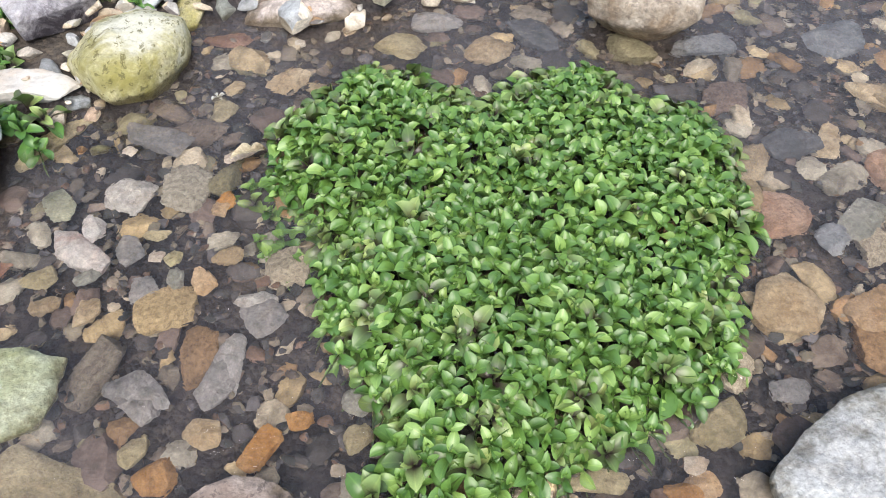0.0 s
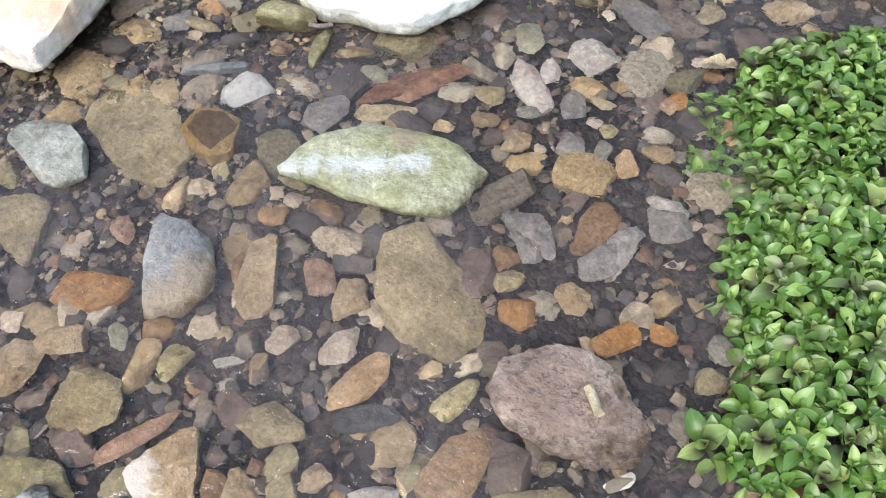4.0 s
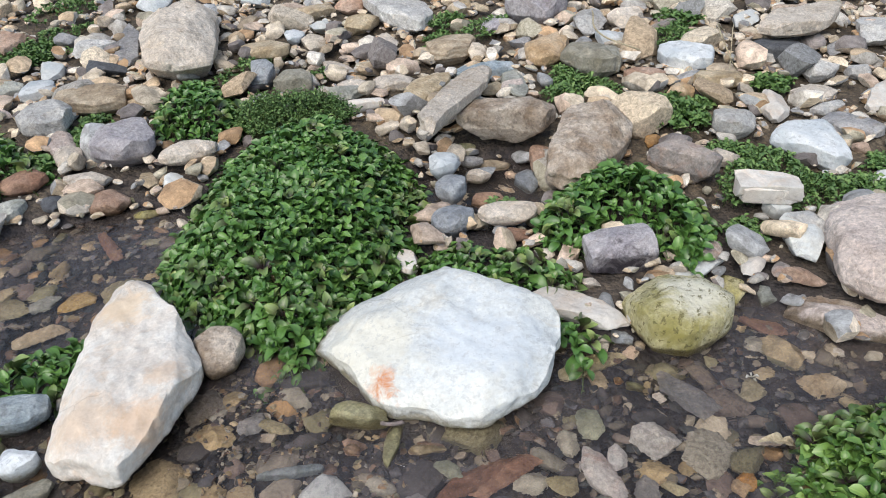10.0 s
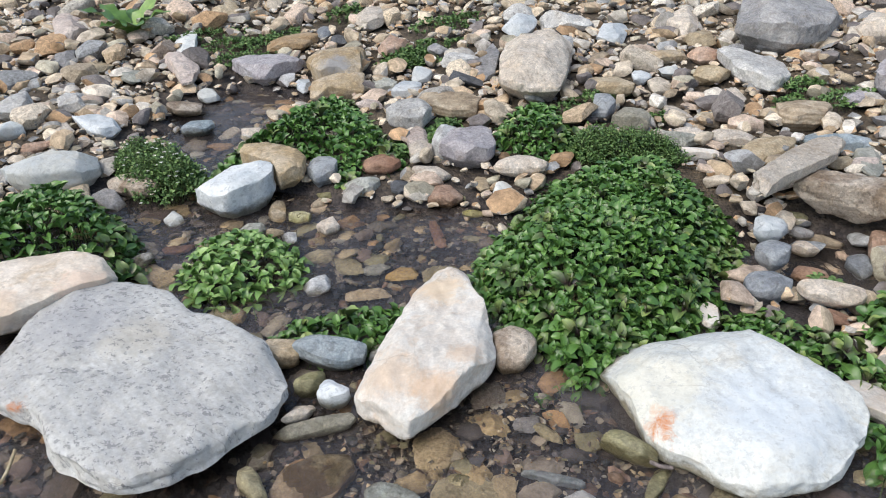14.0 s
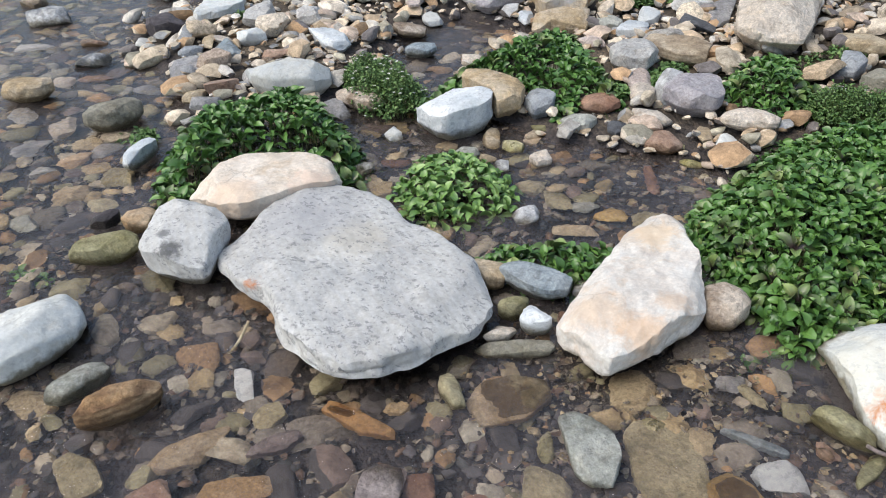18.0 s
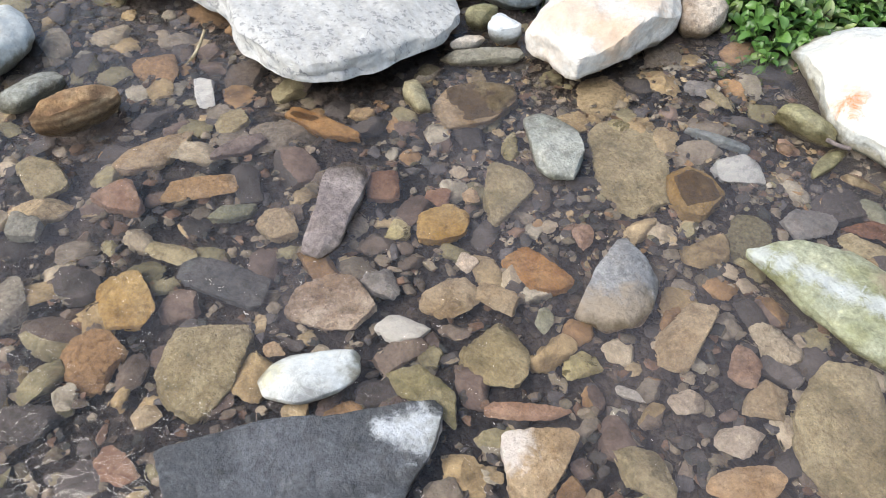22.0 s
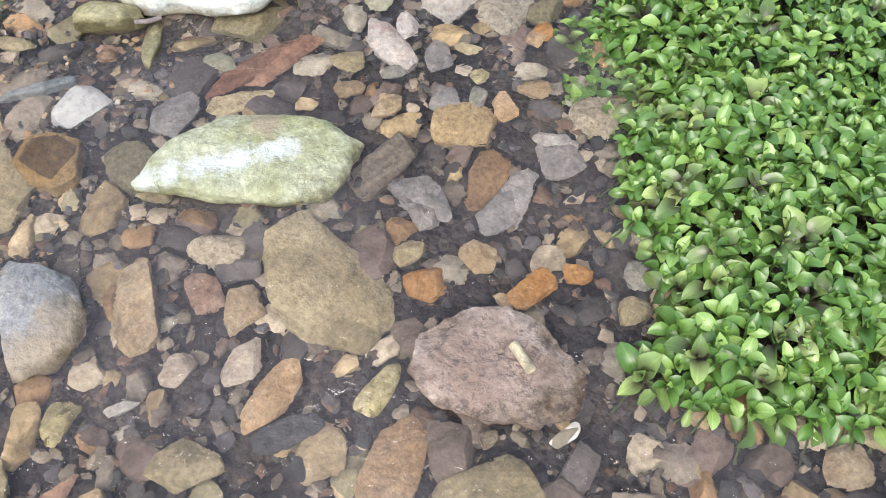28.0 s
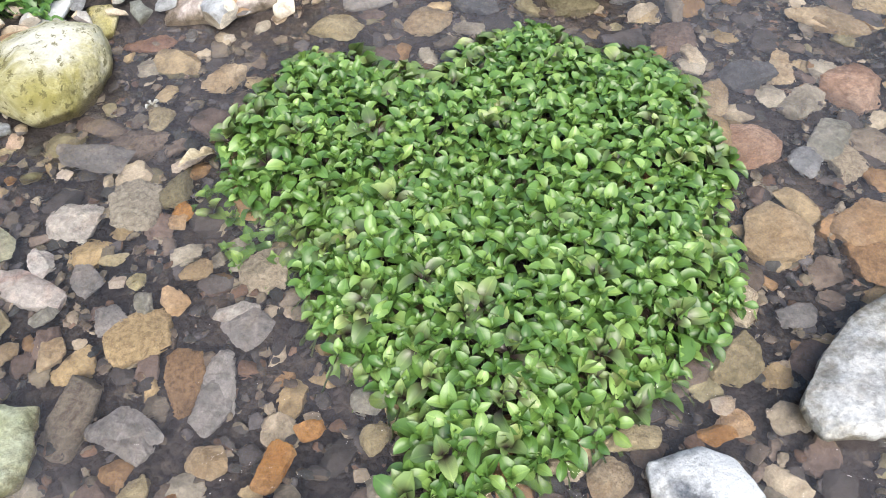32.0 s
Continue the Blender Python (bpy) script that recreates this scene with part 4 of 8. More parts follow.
rock(-1.594, 1.444, 0.015, 0.168, 0.096, 0.056, 125, "pinkwhite", "b")
rock(-3.275, 1.936, 0.098, 0.293, 0.052, 0.030, 145, "cream", "b")
rock(-4.142, 1.280, 0.044, 0.264, 0.121, 0.071, 156, "bluewhite", "b")
rock(-4.334, 0.824, 0.020, 0.175, 0.124, 0.073, 167, "white", "b")
rock(-2.887, 1.122, -0.002, 0.144, 0.087, 0.047, 150, "slate", "w")
rock(-2.991, 0.622, -0.003, 0.167, 0.071, 0.038, 158, "ochretan", "w")
rock(-2.896, 0.676, 0.000, 0.121, 0.068, 0.060, 59, "yellow", "w")
rock(-2.999, 0.842, 0.001, 0.122, 0.110, 0.063, -145, "olive", "w")
rock(-2.906, 0.492, -0.000, 0.110, 0.098, 0.057, 106, "greygreen", "w")
rock(-2.852, 0.550, -0.003, 0.079, 0.069, 0.040, -149, "tan", "w")
rock(-2.776, 0.582, -0.002, 0.104, 0.086, 0.046, 172, "slatewhite", "w")
rock(-2.675, 1.371, 0.041, 0.180, 0.077, 0.045, 143, "ochretan", "b")
rock(-2.584, 1.401, 0.043, 0.149, 0.089, 0.052, 129, "white", "b")
rock(-2.705, 1.322, -0.001, 0.195, 0.091, 0.049, 145, "olive", "w")
rock(-2.435, 0.525, -0.000, 0.122, 0.083, 0.055, 89, "slatewhite", "w")
rock(-2.331, 0.657, -0.038, 0.169, 0.064, 0.032, 66, "tan", "s")
rock(-2.369, 0.817, -0.034, 0.154, 0.087, 0.041, 77, "ochre", "s")
rock(-2.315, 0.944, -0.041, 0.156, 0.107, 0.054, 63, "olivetan", "s")
rock(-2.449, 0.755, -0.041, 0.131, 0.075, 0.037, 71, "greygreen", "s")
rock(-2.635, 0.629, -0.037, 0.142, 0.089, 0.047, 61, "olivetan", "s")
rock(-2.524, 0.682, -0.041, 0.140, 0.094, 0.038, 164, "olivetan", "s")
rock(-2.535, 1.061, -0.033, 0.217, 0.052, 0.021, 156, "rust", "s")
rock(-2.964, 0.224, -0.038, 0.124, 0.065, 0.032, 62, "rust", "s")
rock(-2.479, 0.207, -0.040, 0.145, 0.086, 0.035, -173, "olivetan", "s")
rock(-2.462, 0.259, -0.033, 0.090, 0.054, 0.022, 163, "orangetan", "s")
rock(-2.675, 0.488, -0.036, 0.120, 0.089, 0.045, 59, "grey", "s")
rock(-1.927, 0.223, -0.003, 0.085, 0.062, 0.038, 94, "cream", "w")
rock(-2.029, 0.523, -0.004, 0.105, 0.060, 0.032, 145, "pinkwhite", "w")
rock(-1.797, 0.941, -0.006, 0.075, 0.042, 0.023, 137, "greywhite", "w")
rock(-1.934, 0.416, -0.006, 0.047, 0.038, 0.021, 153, "rust", "w")
rock(-2.923, 0.080, 0.003, 0.156, 0.080, 0.076, 75, "greywhite", "w")
rock(-3.437, 0.109, 0.002, 0.225, 0.120, 0.066, -167, "grey", "w")
rock(-3.152, 0.273, -0.001, 0.137, 0.097, 0.052, 171, "white", "w")
rock(-4.630, -0.877, 0.003, 0.159, 0.101, 0.076, 76, "redtan", "w")
rock(-4.368, -0.869, 0.008, 0.194, 0.127, 0.103, 91, "slatewhite", "w")
rock(-4.106, -1.149, 0.008, 0.267, 0.160, 0.102, 61, "tan", "w")
rock(-5.440, -1.215, 0.008, 0.214, 0.181, 0.101, -141, "brown", "w")
rock(-5.095, -1.128, 0.015, 0.267, 0.189, 0.141, 90, "slatewhite", "w")
rock(-3.710, -0.983, -0.049, 0.215, 0.173, 0.070, -167, "cream", "s")
rock(-3.901, -1.147, -0.039, 0.219, 0.124, 0.050, -164, "greywhite", "s")
rock(-3.453, -0.805, -0.039, 0.151, 0.104, 0.051, 124, "grey", "s")
rock(-3.134, -0.932, -0.050, 0.238, 0.135, 0.072, 114, "tan", "s")
rock(-3.571, -1.098, -0.049, 0.178, 0.140, 0.071, 96, "grey", "s")
rock(-3.208, -0.764, -0.041, 0.147, 0.131, 0.053, 162, "olivetan", "s")
rock(-3.351, -1.021, -0.046, 0.170, 0.094, 0.063, 105, "greywhite", "s")
rock(-4.211, -0.865, -0.046, 0.222, 0.111, 0.064, 76, "redtan", "s")
rock(-4.226, -1.010, -0.040, 0.156, 0.118, 0.052, 50, "cream", "s")
rock(-3.988, -0.645, -0.040, 0.150, 0.114, 0.053, 61, "grey", "s")
rock(-4.744, -1.171, -0.045, 0.209, 0.103, 0.062, 79, "greywhite", "s")
rock(-3.764, -0.628, -0.040, 0.151, 0.122, 0.052, -139, "olivetan", "s")
rock(-4.395, -0.687, -0.040, 0.157, 0.084, 0.052, 78, "cream", "s")
rock(-3.020, -0.819, -0.037, 0.153, 0.113, 0.046, -145, "olivetan", "s")
rock(-3.401, -0.925, -0.039, 0.143, 0.100, 0.050, 124, "orangetan", "s")
rock(-2.979, -1.065, -0.035, 0.152, 0.104, 0.042, -144, "greygreen", "s")
rock(-4.551, -0.534, 0.072, 0.287, 0.143, 0.151, 94, "dark", "b")
rock(-4.453, -0.059, 0.102, 0.281, 0.245, 0.148, 142, "greywhite", "b")
rock(-4.215, -0.128, 0.086, 0.208, 0.130, 0.121, 85, "white", "b")
rock(-4.125, -0.270, 0.065, 0.256, 0.154, 0.090, -176, "blue", "b")
rock(-4.216, -0.430, 0.052, 0.144, 0.099, 0.079, 74, "bluegrey", "b")
rock(-4.485, -0.643, 0.032, 0.106, 0.088, 0.051, -168, "white", "b")
rock(-3.729, -0.330, 0.056, 0.165, 0.113, 0.093, 100, "redtan", "b")
rock(-3.601, -0.404, 0.050, 0.157, 0.125, 0.089, 72, "grey", "b")
rock(-3.714, -0.445, 0.041, 0.154, 0.095, 0.058, 152, "tan", "b")
rock(-3.556, -0.480, -0.000, 0.112, 0.065, 0.055, 102, "greywhite", "w")
rock(-3.834, -0.204, 0.047, 0.246, 0.059, 0.034, 173, "greywhite", "b")
rock(-4.887, 0.029, 0.076, 0.193, 0.154, 0.105, 111, "orangetan", "b")
rock(-5.308, -0.490, 0.038, 0.280, 0.235, 0.137, -169, "white", "b")
rock(-4.251, -0.256, 0.064, 0.132, 0.094, 0.074, 73, "cream", "b")
rock(-4.002, -0.049, 0.069, 0.182, 0.063, 0.064, 92, "redtan", "b")
rock(-3.931, -0.113, 0.062, 0.116, 0.068, 0.063, 74, "brown", "b")
rock(-3.938, -0.009, 0.059, 0.076, 0.068, 0.044, 64, "white", "b")
rock(-4.312, -0.333, 0.054, 0.226, 0.090, 0.053, 177, "tan", "b")
rock(-3.961, 0.141, 0.057, 0.114, 0.101, 0.066, 66, "brown", "b")
rock(-3.851, -0.133, 0.001, 0.150, 0.071, 0.066, 75, "green", "w")
rock(-5.742, 0.432, 0.121, 0.870, 0.261, 0.153, 170, "pink", "b")
rock(-5.077, 0.968, 0.093, 0.494, 0.144, 0.084, 162, "white", "b")
rock(-5.160, 0.283, 0.091, 0.359, 0.163, 0.095, 172, "grey", "b")
rock(-4.406, 0.188, 0.086, 0.271, 0.227, 0.135, 160, "greywhite", "b")
rock(-4.152, 0.088, 0.064, 0.230, 0.119, 0.069, 174, "cream", "b")
rock(-4.097, 0.230, 0.061, 0.321, 0.161, 0.097, -167, "bluewhite", "b")
rock(-4.723, 0.549, 0.074, 0.294, 0.130, 0.076, 168, "greygreen", "b")
rock(-4.881, 0.405, 0.100, 0.231, 0.139, 0.115, 59, "tan", "b")
rock(-4.722, 0.389, 0.076, 0.134, 0.080, 0.067, 60, "cream", "b")
rock(-5.480, 1.340, 0.140, 0.245, 0.217, 0.130, -169, "tan", "b")
rock(-4.274, 1.918, 0.106, 0.374, 0.207, 0.127, 126, "redtan", "b")
rock(-4.757, 2.023, 0.133, 0.284, 0.240, 0.142, 157, "cream", "b")
rock(-4.594, 1.737, 0.093, 0.226, 0.144, 0.084, 154, "slate", "b")
rock(-4.823, 1.742, 0.096, 0.304, 0.102, 0.060, 154, "bluegrey", "b")
rock(-3.819, 2.051, 0.118, 0.245, 0.181, 0.143, 53, "greywhite", "b")
rock(-4.074, 2.093, 0.109, 0.179, 0.151, 0.104, 51, "grey", "b")
rock(-3.722, 2.171, 0.109, 0.612, 0.124, 0.072, 140, "grey", "b")
rock(-3.554, 1.917, 0.109, 0.203, 0.164, 0.115, -146, "slate", "b")
rock(-3.819, 1.813, 0.082, 0.235, 0.131, 0.077, 148, "white", "b")
rock(-3.821, 1.590, 0.073, 0.173, 0.112, 0.100, 55, "greygreen", "b")
rock(-3.618, 1.392, 0.074, 0.163, 0.108, 0.093, 55, "pink", "b")
rock(-3.395, 1.121, 0.072, 0.299, 0.071, 0.074, 58, "cream", "b")
rock(-3.724, 0.818, 0.025, 0.175, 0.088, 0.090, 77, "cream", "b")
rock(-2.427, 2.249, 0.117, 0.213, 0.104, 0.103, 47, "greygreen", "b")
rock(-2.699, 2.021, 0.097, 0.149, 0.084, 0.076, 58, "bluewhite", "b")
rock(-2.549, 2.033, 0.092, 0.125, 0.066, 0.064, -148, "bluewhite", "b")
rock(-3.438, 3.357, 0.218, 0.612, 0.231, 0.135, 131, "cream", "b")
rock(-3.117, 2.878, 0.179, 0.279, 0.150, 0.117, 72, "ochretan", "b")
rock(-2.975, 3.044, 0.187, 0.235, 0.136, 0.113, 61, "redtan", "b")
rock(-2.803, 2.861, 0.172, 0.251, 0.142, 0.119, 59, "tan", "b")
rock(-3.005, 2.592, 0.146, 0.197, 0.139, 0.081, 131, "bluewhite", "b")
rock(-2.983, 2.773, 0.159, 0.208, 0.140, 0.082, 129, "white", "b")
rock(-2.573, 2.750, 0.148, 0.332, 0.128, 0.075, 127, "cream", "b")
rock(-2.489, 3.344, 0.187, 0.319, 0.105, 0.062, 122, "ochretan", "b")
rock(-2.215, 3.154, 0.175, 0.251, 0.143, 0.084, 117, "lilac", "b")
rock(-2.605, 4.021, 0.271, 0.417, 0.305, 0.179, 112, "cream", "b")
rock(-3.159, 3.189, 0.203, 0.211, 0.179, 0.121, 57, "tan", "b")
rock(-3.589, 2.968, 0.182, 0.377, 0.199, 0.117, 121, "bluewhite", "b")
rock(-4.058, 2.677, 0.161, 0.379, 0.232, 0.135, 134, "bluewhite", "b")
rock(-4.226, 2.766, 0.177, 0.293, 0.279, 0.164, 139, "greywhite", "b")
rock(-3.898, 2.848, 0.197, 0.402, 0.207, 0.217, 51, "greywhite", "b")
rock(-1.852, 2.659, 0.129, 0.434, 0.120, 0.071, 129, "greygreen", "b")
rock(-1.898, 2.579, 0.122, 0.173, 0.097, 0.063, 74, "tan", "b")
rock(-1.690, 2.064, 0.002, 0.141, 0.115, 0.067, 71, "bluegrey", "w")
rock(-0.587, 3.861, 0.205, 0.446, 0.247, 0.145, 85, "greywhite", "b")
rock(-0.453, 3.648, 0.172, 0.362, 0.155, 0.091, 92, "orangetan", "b")
rock(-0.720, 3.634, 0.173, 0.358, 0.109, 0.064, 88, "grey", "b")
rock(-0.740, 3.300, 0.163, 0.201, 0.169, 0.114, -151, "greywhite", "b")
rock(-0.595, 3.406, 0.159, 0.155, 0.113, 0.085, -157, "greywhite", "b")
rock(-0.479, 3.223, 0.143, 0.385, 0.146, 0.086, 90, "pinkwhite", "b")
rock(-0.821, 2.909, 0.130, 0.273, 0.165, 0.097, 106, "pinkwhite", "b")
rock(-0.897, 2.492, 0.092, 0.118, 0.094, 0.067, -156, "cream", "b")
rock(-1.168, 2.472, 0.096, 0.106, 0.095, 0.055, 92, "orange", "b")
rock(-0.395, 2.613, 0.091, 0.166, 0.082, 0.048, 76, "white", "b")
rock(-0.488, 2.773, 0.108, 0.113, 0.082, 0.061, -159, "redtan", "b")
rock(-0.358, 2.820, 0.107, 0.204, 0.108, 0.063, 89, "cream", "b")
rock(-1.651, 3.475, 0.199, 0.218, 0.210, 0.126, -136, "cream", "b")
rock(-1.803, 3.379, 0.193, 0.383, 0.190, 0.111, 111, "greywhite", "b")
rock(-1.477, 3.511, 0.186, 0.169, 0.158, 0.093, 92, "redgrey", "b")
rock(-1.633, 3.239, 0.176, 0.182, 0.103, 0.102, -156, "bluewhite", "b")
rock(-1.829, 2.595, 0.128, 0.143, 0.136, 0.083, -154, "pink", "b")
rock(-1.993, 3.017, 0.163, 0.194, 0.116, 0.088, 57, "grey", "b")
rock(-1.163, 3.785, 0.195, 0.386, 0.139, 0.082, 89, "white", "b")
rock(-3.139, 1.356, 0.077, 0.228, 0.125, 0.073, 150, "pink", "b")
rock(-2.836, 1.078, 0.039, 0.138, 0.084, 0.049, 154, "slate", "b")
rock(-2.559, 1.245, -0.003, 0.111, 0.057, 0.041, -147, "yellow", "w")
rock(-0.584, 1.953, 0.041, 0.098, 0.063, 0.037, 92, "redgrey", "b")
rock(-0.801, 1.931, 0.048, 0.136, 0.099, 0.058, 106, "redgrey", "b")
rock(-0.899, 1.869, 0.042, 0.077, 0.067, 0.039, 84, "cream", "b")
rock(-0.944, 1.407, -0.003, 0.093, 0.075, 0.040, 99, "cream", "w")
rock(-0.899, 1.463, -0.003, 0.093, 0.070, 0.039, 148, "bluegrey", "w")
rock(-0.930, 1.787, -0.002, 0.085, 0.066, 0.043, -148, "cream", "w")
rock(-0.937, 1.335, -0.039, 0.261, 0.081, 0.033, 62, "olivetan", "s")
rock(-0.847, 1.299, -0.007, 0.039, 0.035, 0.019, 63, "orange", "w")
rock(-0.805, 1.302, -0.006, 0.085, 0.039, 0.025, 180, "olive", "w")
rock(-0.394, 1.577, -0.041, 0.125, 0.090, 0.038, 54, "tan", "s")
rock(-0.537, 1.461, -0.036, 0.106, 0.067, 0.027, 90, "olivetan", "s")
rock(-0.495, 1.133, -0.031, 0.066, 0.047, 0.019, 85, "orangetan", "s")
rock(-1.302, 0.765, -0.006, 0.064, 0.041, 0.024, -163, "redtan", "w")
rock(-1.154, 0.854, -0.006, 0.122, 0.040, 0.025, -147, "ochretan", "w")
rock(-1.006, 0.858, -0.041, 0.273, 0.092, 0.038, 58, "rust", "s")
rock(-1.584, 0.717, -0.039, 0.099, 0.085, 0.035, 160, "grey", "s")
rock(-1.519, 0.736, -0.031, 0.111, 0.045, 0.019, -169, "olivetan", "s")
rock(-1.294, 0.634, -0.034, 0.126, 0.091, 0.040, 72, "bluewhite", "s")
rock(-1.391, -0.142, -0.034, 0.065, 0.057, 0.024, 54, "yellow", "s")
rock(-1.452, -0.028, -0.035, 0.075, 0.061, 0.026, 62, "rust", "s")
rock(-1.427, 0.037, -0.032, 0.051, 0.046, 0.020, 60, "orangetan", "s")
rock(-1.666, -0.520, -0.037, 0.195, 0.071, 0.030, 77, "orangetan", "s")
rock(-1.861, -0.412, -0.039, 0.096, 0.078, 0.035, 109, "olivetan", "s")
rock(-1.490, -0.602, -0.034, 0.148, 0.059, 0.024, 48, "olivetan", "s")
rock(-1.379, -0.514, -0.037, 0.216, 0.111, 0.045, 49, "slate", "s")
rock(-1.261, -0.329, -0.044, 0.245, 0.147, 0.060, 49, "brown", "s")
rock(-1.268, -0.217, -0.039, 0.114, 0.083, 0.034, -163, "grey", "s")
rock(-1.192, -0.100, -0.038, 0.124, 0.118, 0.049, -140, "tan", "s")
rock(-1.158, -0.010, -0.037, 0.098, 0.074, 0.031, -139, "tan", "s")
rock(-1.257, -0.035, -0.033, 0.064, 0.056, 0.023, 164, "cream", "s")
rock(-1.027, -0.061, -0.042, 0.164, 0.139, 0.057, -158, "olivetan", "s")
rock(-1.399, -0.708, -0.037, 0.179, 0.116, 0.047, -169, "ochre", "s")
rock(-1.131, -0.700, -0.034, 0.070, 0.057, 0.023, 49, "tan", "s")
rock(-1.055, -0.759, -0.036, 0.114, 0.067, 0.027, -143, "rust", "s")
rock(-0.958, 0.081, -0.037, 0.094, 0.070, 0.029, 76, "yellow", "s")
rock(-1.074, 0.057, -0.030, 0.077, 0.037, 0.015, 139, "green", "s")
rock(-0.908, -0.063, -0.031, 0.190, 0.044, 0.018, 72, "redtan", "s")
rock(-0.951, 0.297, -0.035, 0.216, 0.102, 0.041, 129, "tan", "s")
rock(-0.884, 0.123, -0.031, 0.092, 0.046, 0.019, 67, "greywhite", "s")
rock(-0.823, 0.219, -0.033, 0.071, 0.055, 0.023, 75, "cream", "s")
rock(-0.733, 0.272, -0.038, 0.116, 0.080, 0.033, 73, "cream", "s")
rock(-0.657, 0.238, -0.037, 0.153, 0.073, 0.029, 77, "orangetan", "s")
rock(-0.730, 0.084, -0.035, 0.161, 0.103, 0.043, -141, "olivetan", "s")
rock(-0.614, 0.058, -0.032, 0.059, 0.050, 0.020, 82, "tan", "s")
rock(-1.187, -0.454, -0.031, 0.053, 0.044, 0.018, -142, "orangetan", "s")
rock(-1.548, 0.188, -0.032, 0.102, 0.052, 0.021, 156, "yellow", "s")
rock(-1.523, 0.454, -0.034, 0.072, 0.053, 0.023, 68, "yellow", "s")
rock(-1.310, 0.784, -0.031, 0.085, 0.042, 0.018, -178, "redtan", "s")
rock(-1.985, -0.456, -0.034, 0.141, 0.060, 0.024, 167, "bluewhite", "s")
rock(-1.774, -0.110, -0.032, 0.079, 0.046, 0.020, 65, "ochretan", "s")
rock(-0.733, 0.436, -0.034, 0.073, 0.057, 0.023, 121, "tan", "s")
rock(-0.196, 0.333, -0.008, 0.079, 0.025, 0.013, 55, "white", "w")
rock(-0.305, 0.288, -0.007, 0.040, 0.031, 0.017, 57, "cream", "w")
rock(-0.325, 0.565, -0.034, 0.108, 0.060, 0.024, 60, "orange", "s")
rock(-0.254, 0.619, -0.033, 0.065, 0.053, 0.022, -148, "orange", "s")
rock(-0.288, 0.217, -0.040, 0.194, 0.086, 0.035, -142, "olivetan", "s")
rock(-0.501, 0.303, -0.033, 0.116, 0.054, 0.022, 69, "yellow", "s")
rock(-0.572, -0.036, -0.035, 0.145, 0.105, 0.043, 75, "cream", "s")
rock(-0.455, 0.037, -0.031, 0.085, 0.042, 0.017, 46, "cream", "s")
rock(-0.706, -0.028, -0.036, 0.104, 0.068, 0.028, 143, "tan", "s")
rock(-0.643, 0.009, -0.033, 0.074, 0.054, 0.022, 141, "olivetan", "s")
rock(-0.513, 0.089, -0.037, 0.089, 0.072, 0.029, 48, "greywhite", "s")
rock(-0.859, 1.146, -0.036, 0.112, 0.071, 0.029, 118, "green", "s")
rock(-0.763, 1.071, -0.034, 0.089, 0.059, 0.024, 124, "whitepink", "s")
rock(-0.700, 1.164, -0.040, 0.158, 0.121, 0.051, 168, "greywhite", "s")
rock(-0.670, 1.009, -0.035, 0.106, 0.065, 0.026, 116, "grey", "s")
rock(-0.839, 0.943, -0.037, 0.092, 0.071, 0.031, -155, "olivetan", "s")
rock(-0.807, 0.867, -0.036, 0.078, 0.065, 0.028, -157, "tan", "s")
rock(-0.716, 0.861, -0.037, 0.082, 0.073, 0.031, -155, "tan", "s")
rock(-0.740, 0.941, -0.032, 0.074, 0.045, 0.019, -168, "greygreen", "s")
rock(-0.608, 0.995, -0.031, 0.053, 0.043, 0.017, 72, "cream", "s")
rock(-0.569, 0.997, -0.031, 0.068, 0.043, 0.018, 92, "yellow", "s")
rock(-0.555, 0.938, -0.032, 0.065, 0.048, 0.020, 104, "greygreen", "s")
rock(-0.615, 0.912, -0.037, 0.076, 0.072, 0.029, 110, "grey", "s")
rock(-0.618, 1.053, -0.030, 0.070, 0.037, 0.016, -167, "olivetan", "s")
rock(-0.966, 0.903, -0.039, 0.222, 0.081, 0.034, 65, "rust", "s")
rock(-1.089, 0.842, -0.031, 0.092, 0.043, 0.018, -175, "green", "s")
rock(-1.157, 0.875, -0.030, 0.084, 0.039, 0.017, -153, "redtan", "s")
rock(-0.996, 0.764, -0.034, 0.156, 0.054, 0.023, -142, "olivetan", "s")
rock(-0.495, 0.938, -0.036, 0.075, 0.068, 0.028, 141, "orangetan", "s")
rock(-0.458, 1.000, -0.036, 0.084, 0.067, 0.028, -148, "tan", "s")
rock(-0.553, 0.645, -0.034, 0.114, 0.099, 0.040, 118, "grey", "s")
rock(-0.501, 0.510, -0.038, 0.084, 0.080, 0.033, 104, "orange", "s")
rock(-0.379, 0.884, -0.033, 0.115, 0.054, 0.023, -179, "greywhite", "s")
rock(-0.469, 1.300, -0.029, 0.104, 0.031, 0.013, -154, "cream", "s")
rock(-0.548, 0.564, -0.037, 0.074, 0.071, 0.030, -160, "olivetan", "s")
rock(-0.852, 0.362, -0.036, 0.095, 0.071, 0.029, 135, "redtan", "s")
rock(-0.777, 0.361, -0.039, 0.102, 0.084, 0.034, 126, "tan", "s")
rock(-1.106, 0.692, -0.036, 0.144, 0.100, 0.043, 74, "grey", "s")
rock(-1.241, 0.224, -0.034, 0.102, 0.059, 0.024, 141, "redtan", "s")
rock(-0.608, 0.188, -0.032, 0.130, 0.049, 0.020, -138, "slate", "s")
rock(0.776, 1.127, -0.038, 0.177, 0.119, 0.048, 63, "redtan", "s")
rock(0.842, 1.351, -0.040, 0.170, 0.125, 0.051, -151, "slate", "s")
rock(0.953, 1.362, -0.041, 0.170, 0.095, 0.039, 74, "tan", "s")
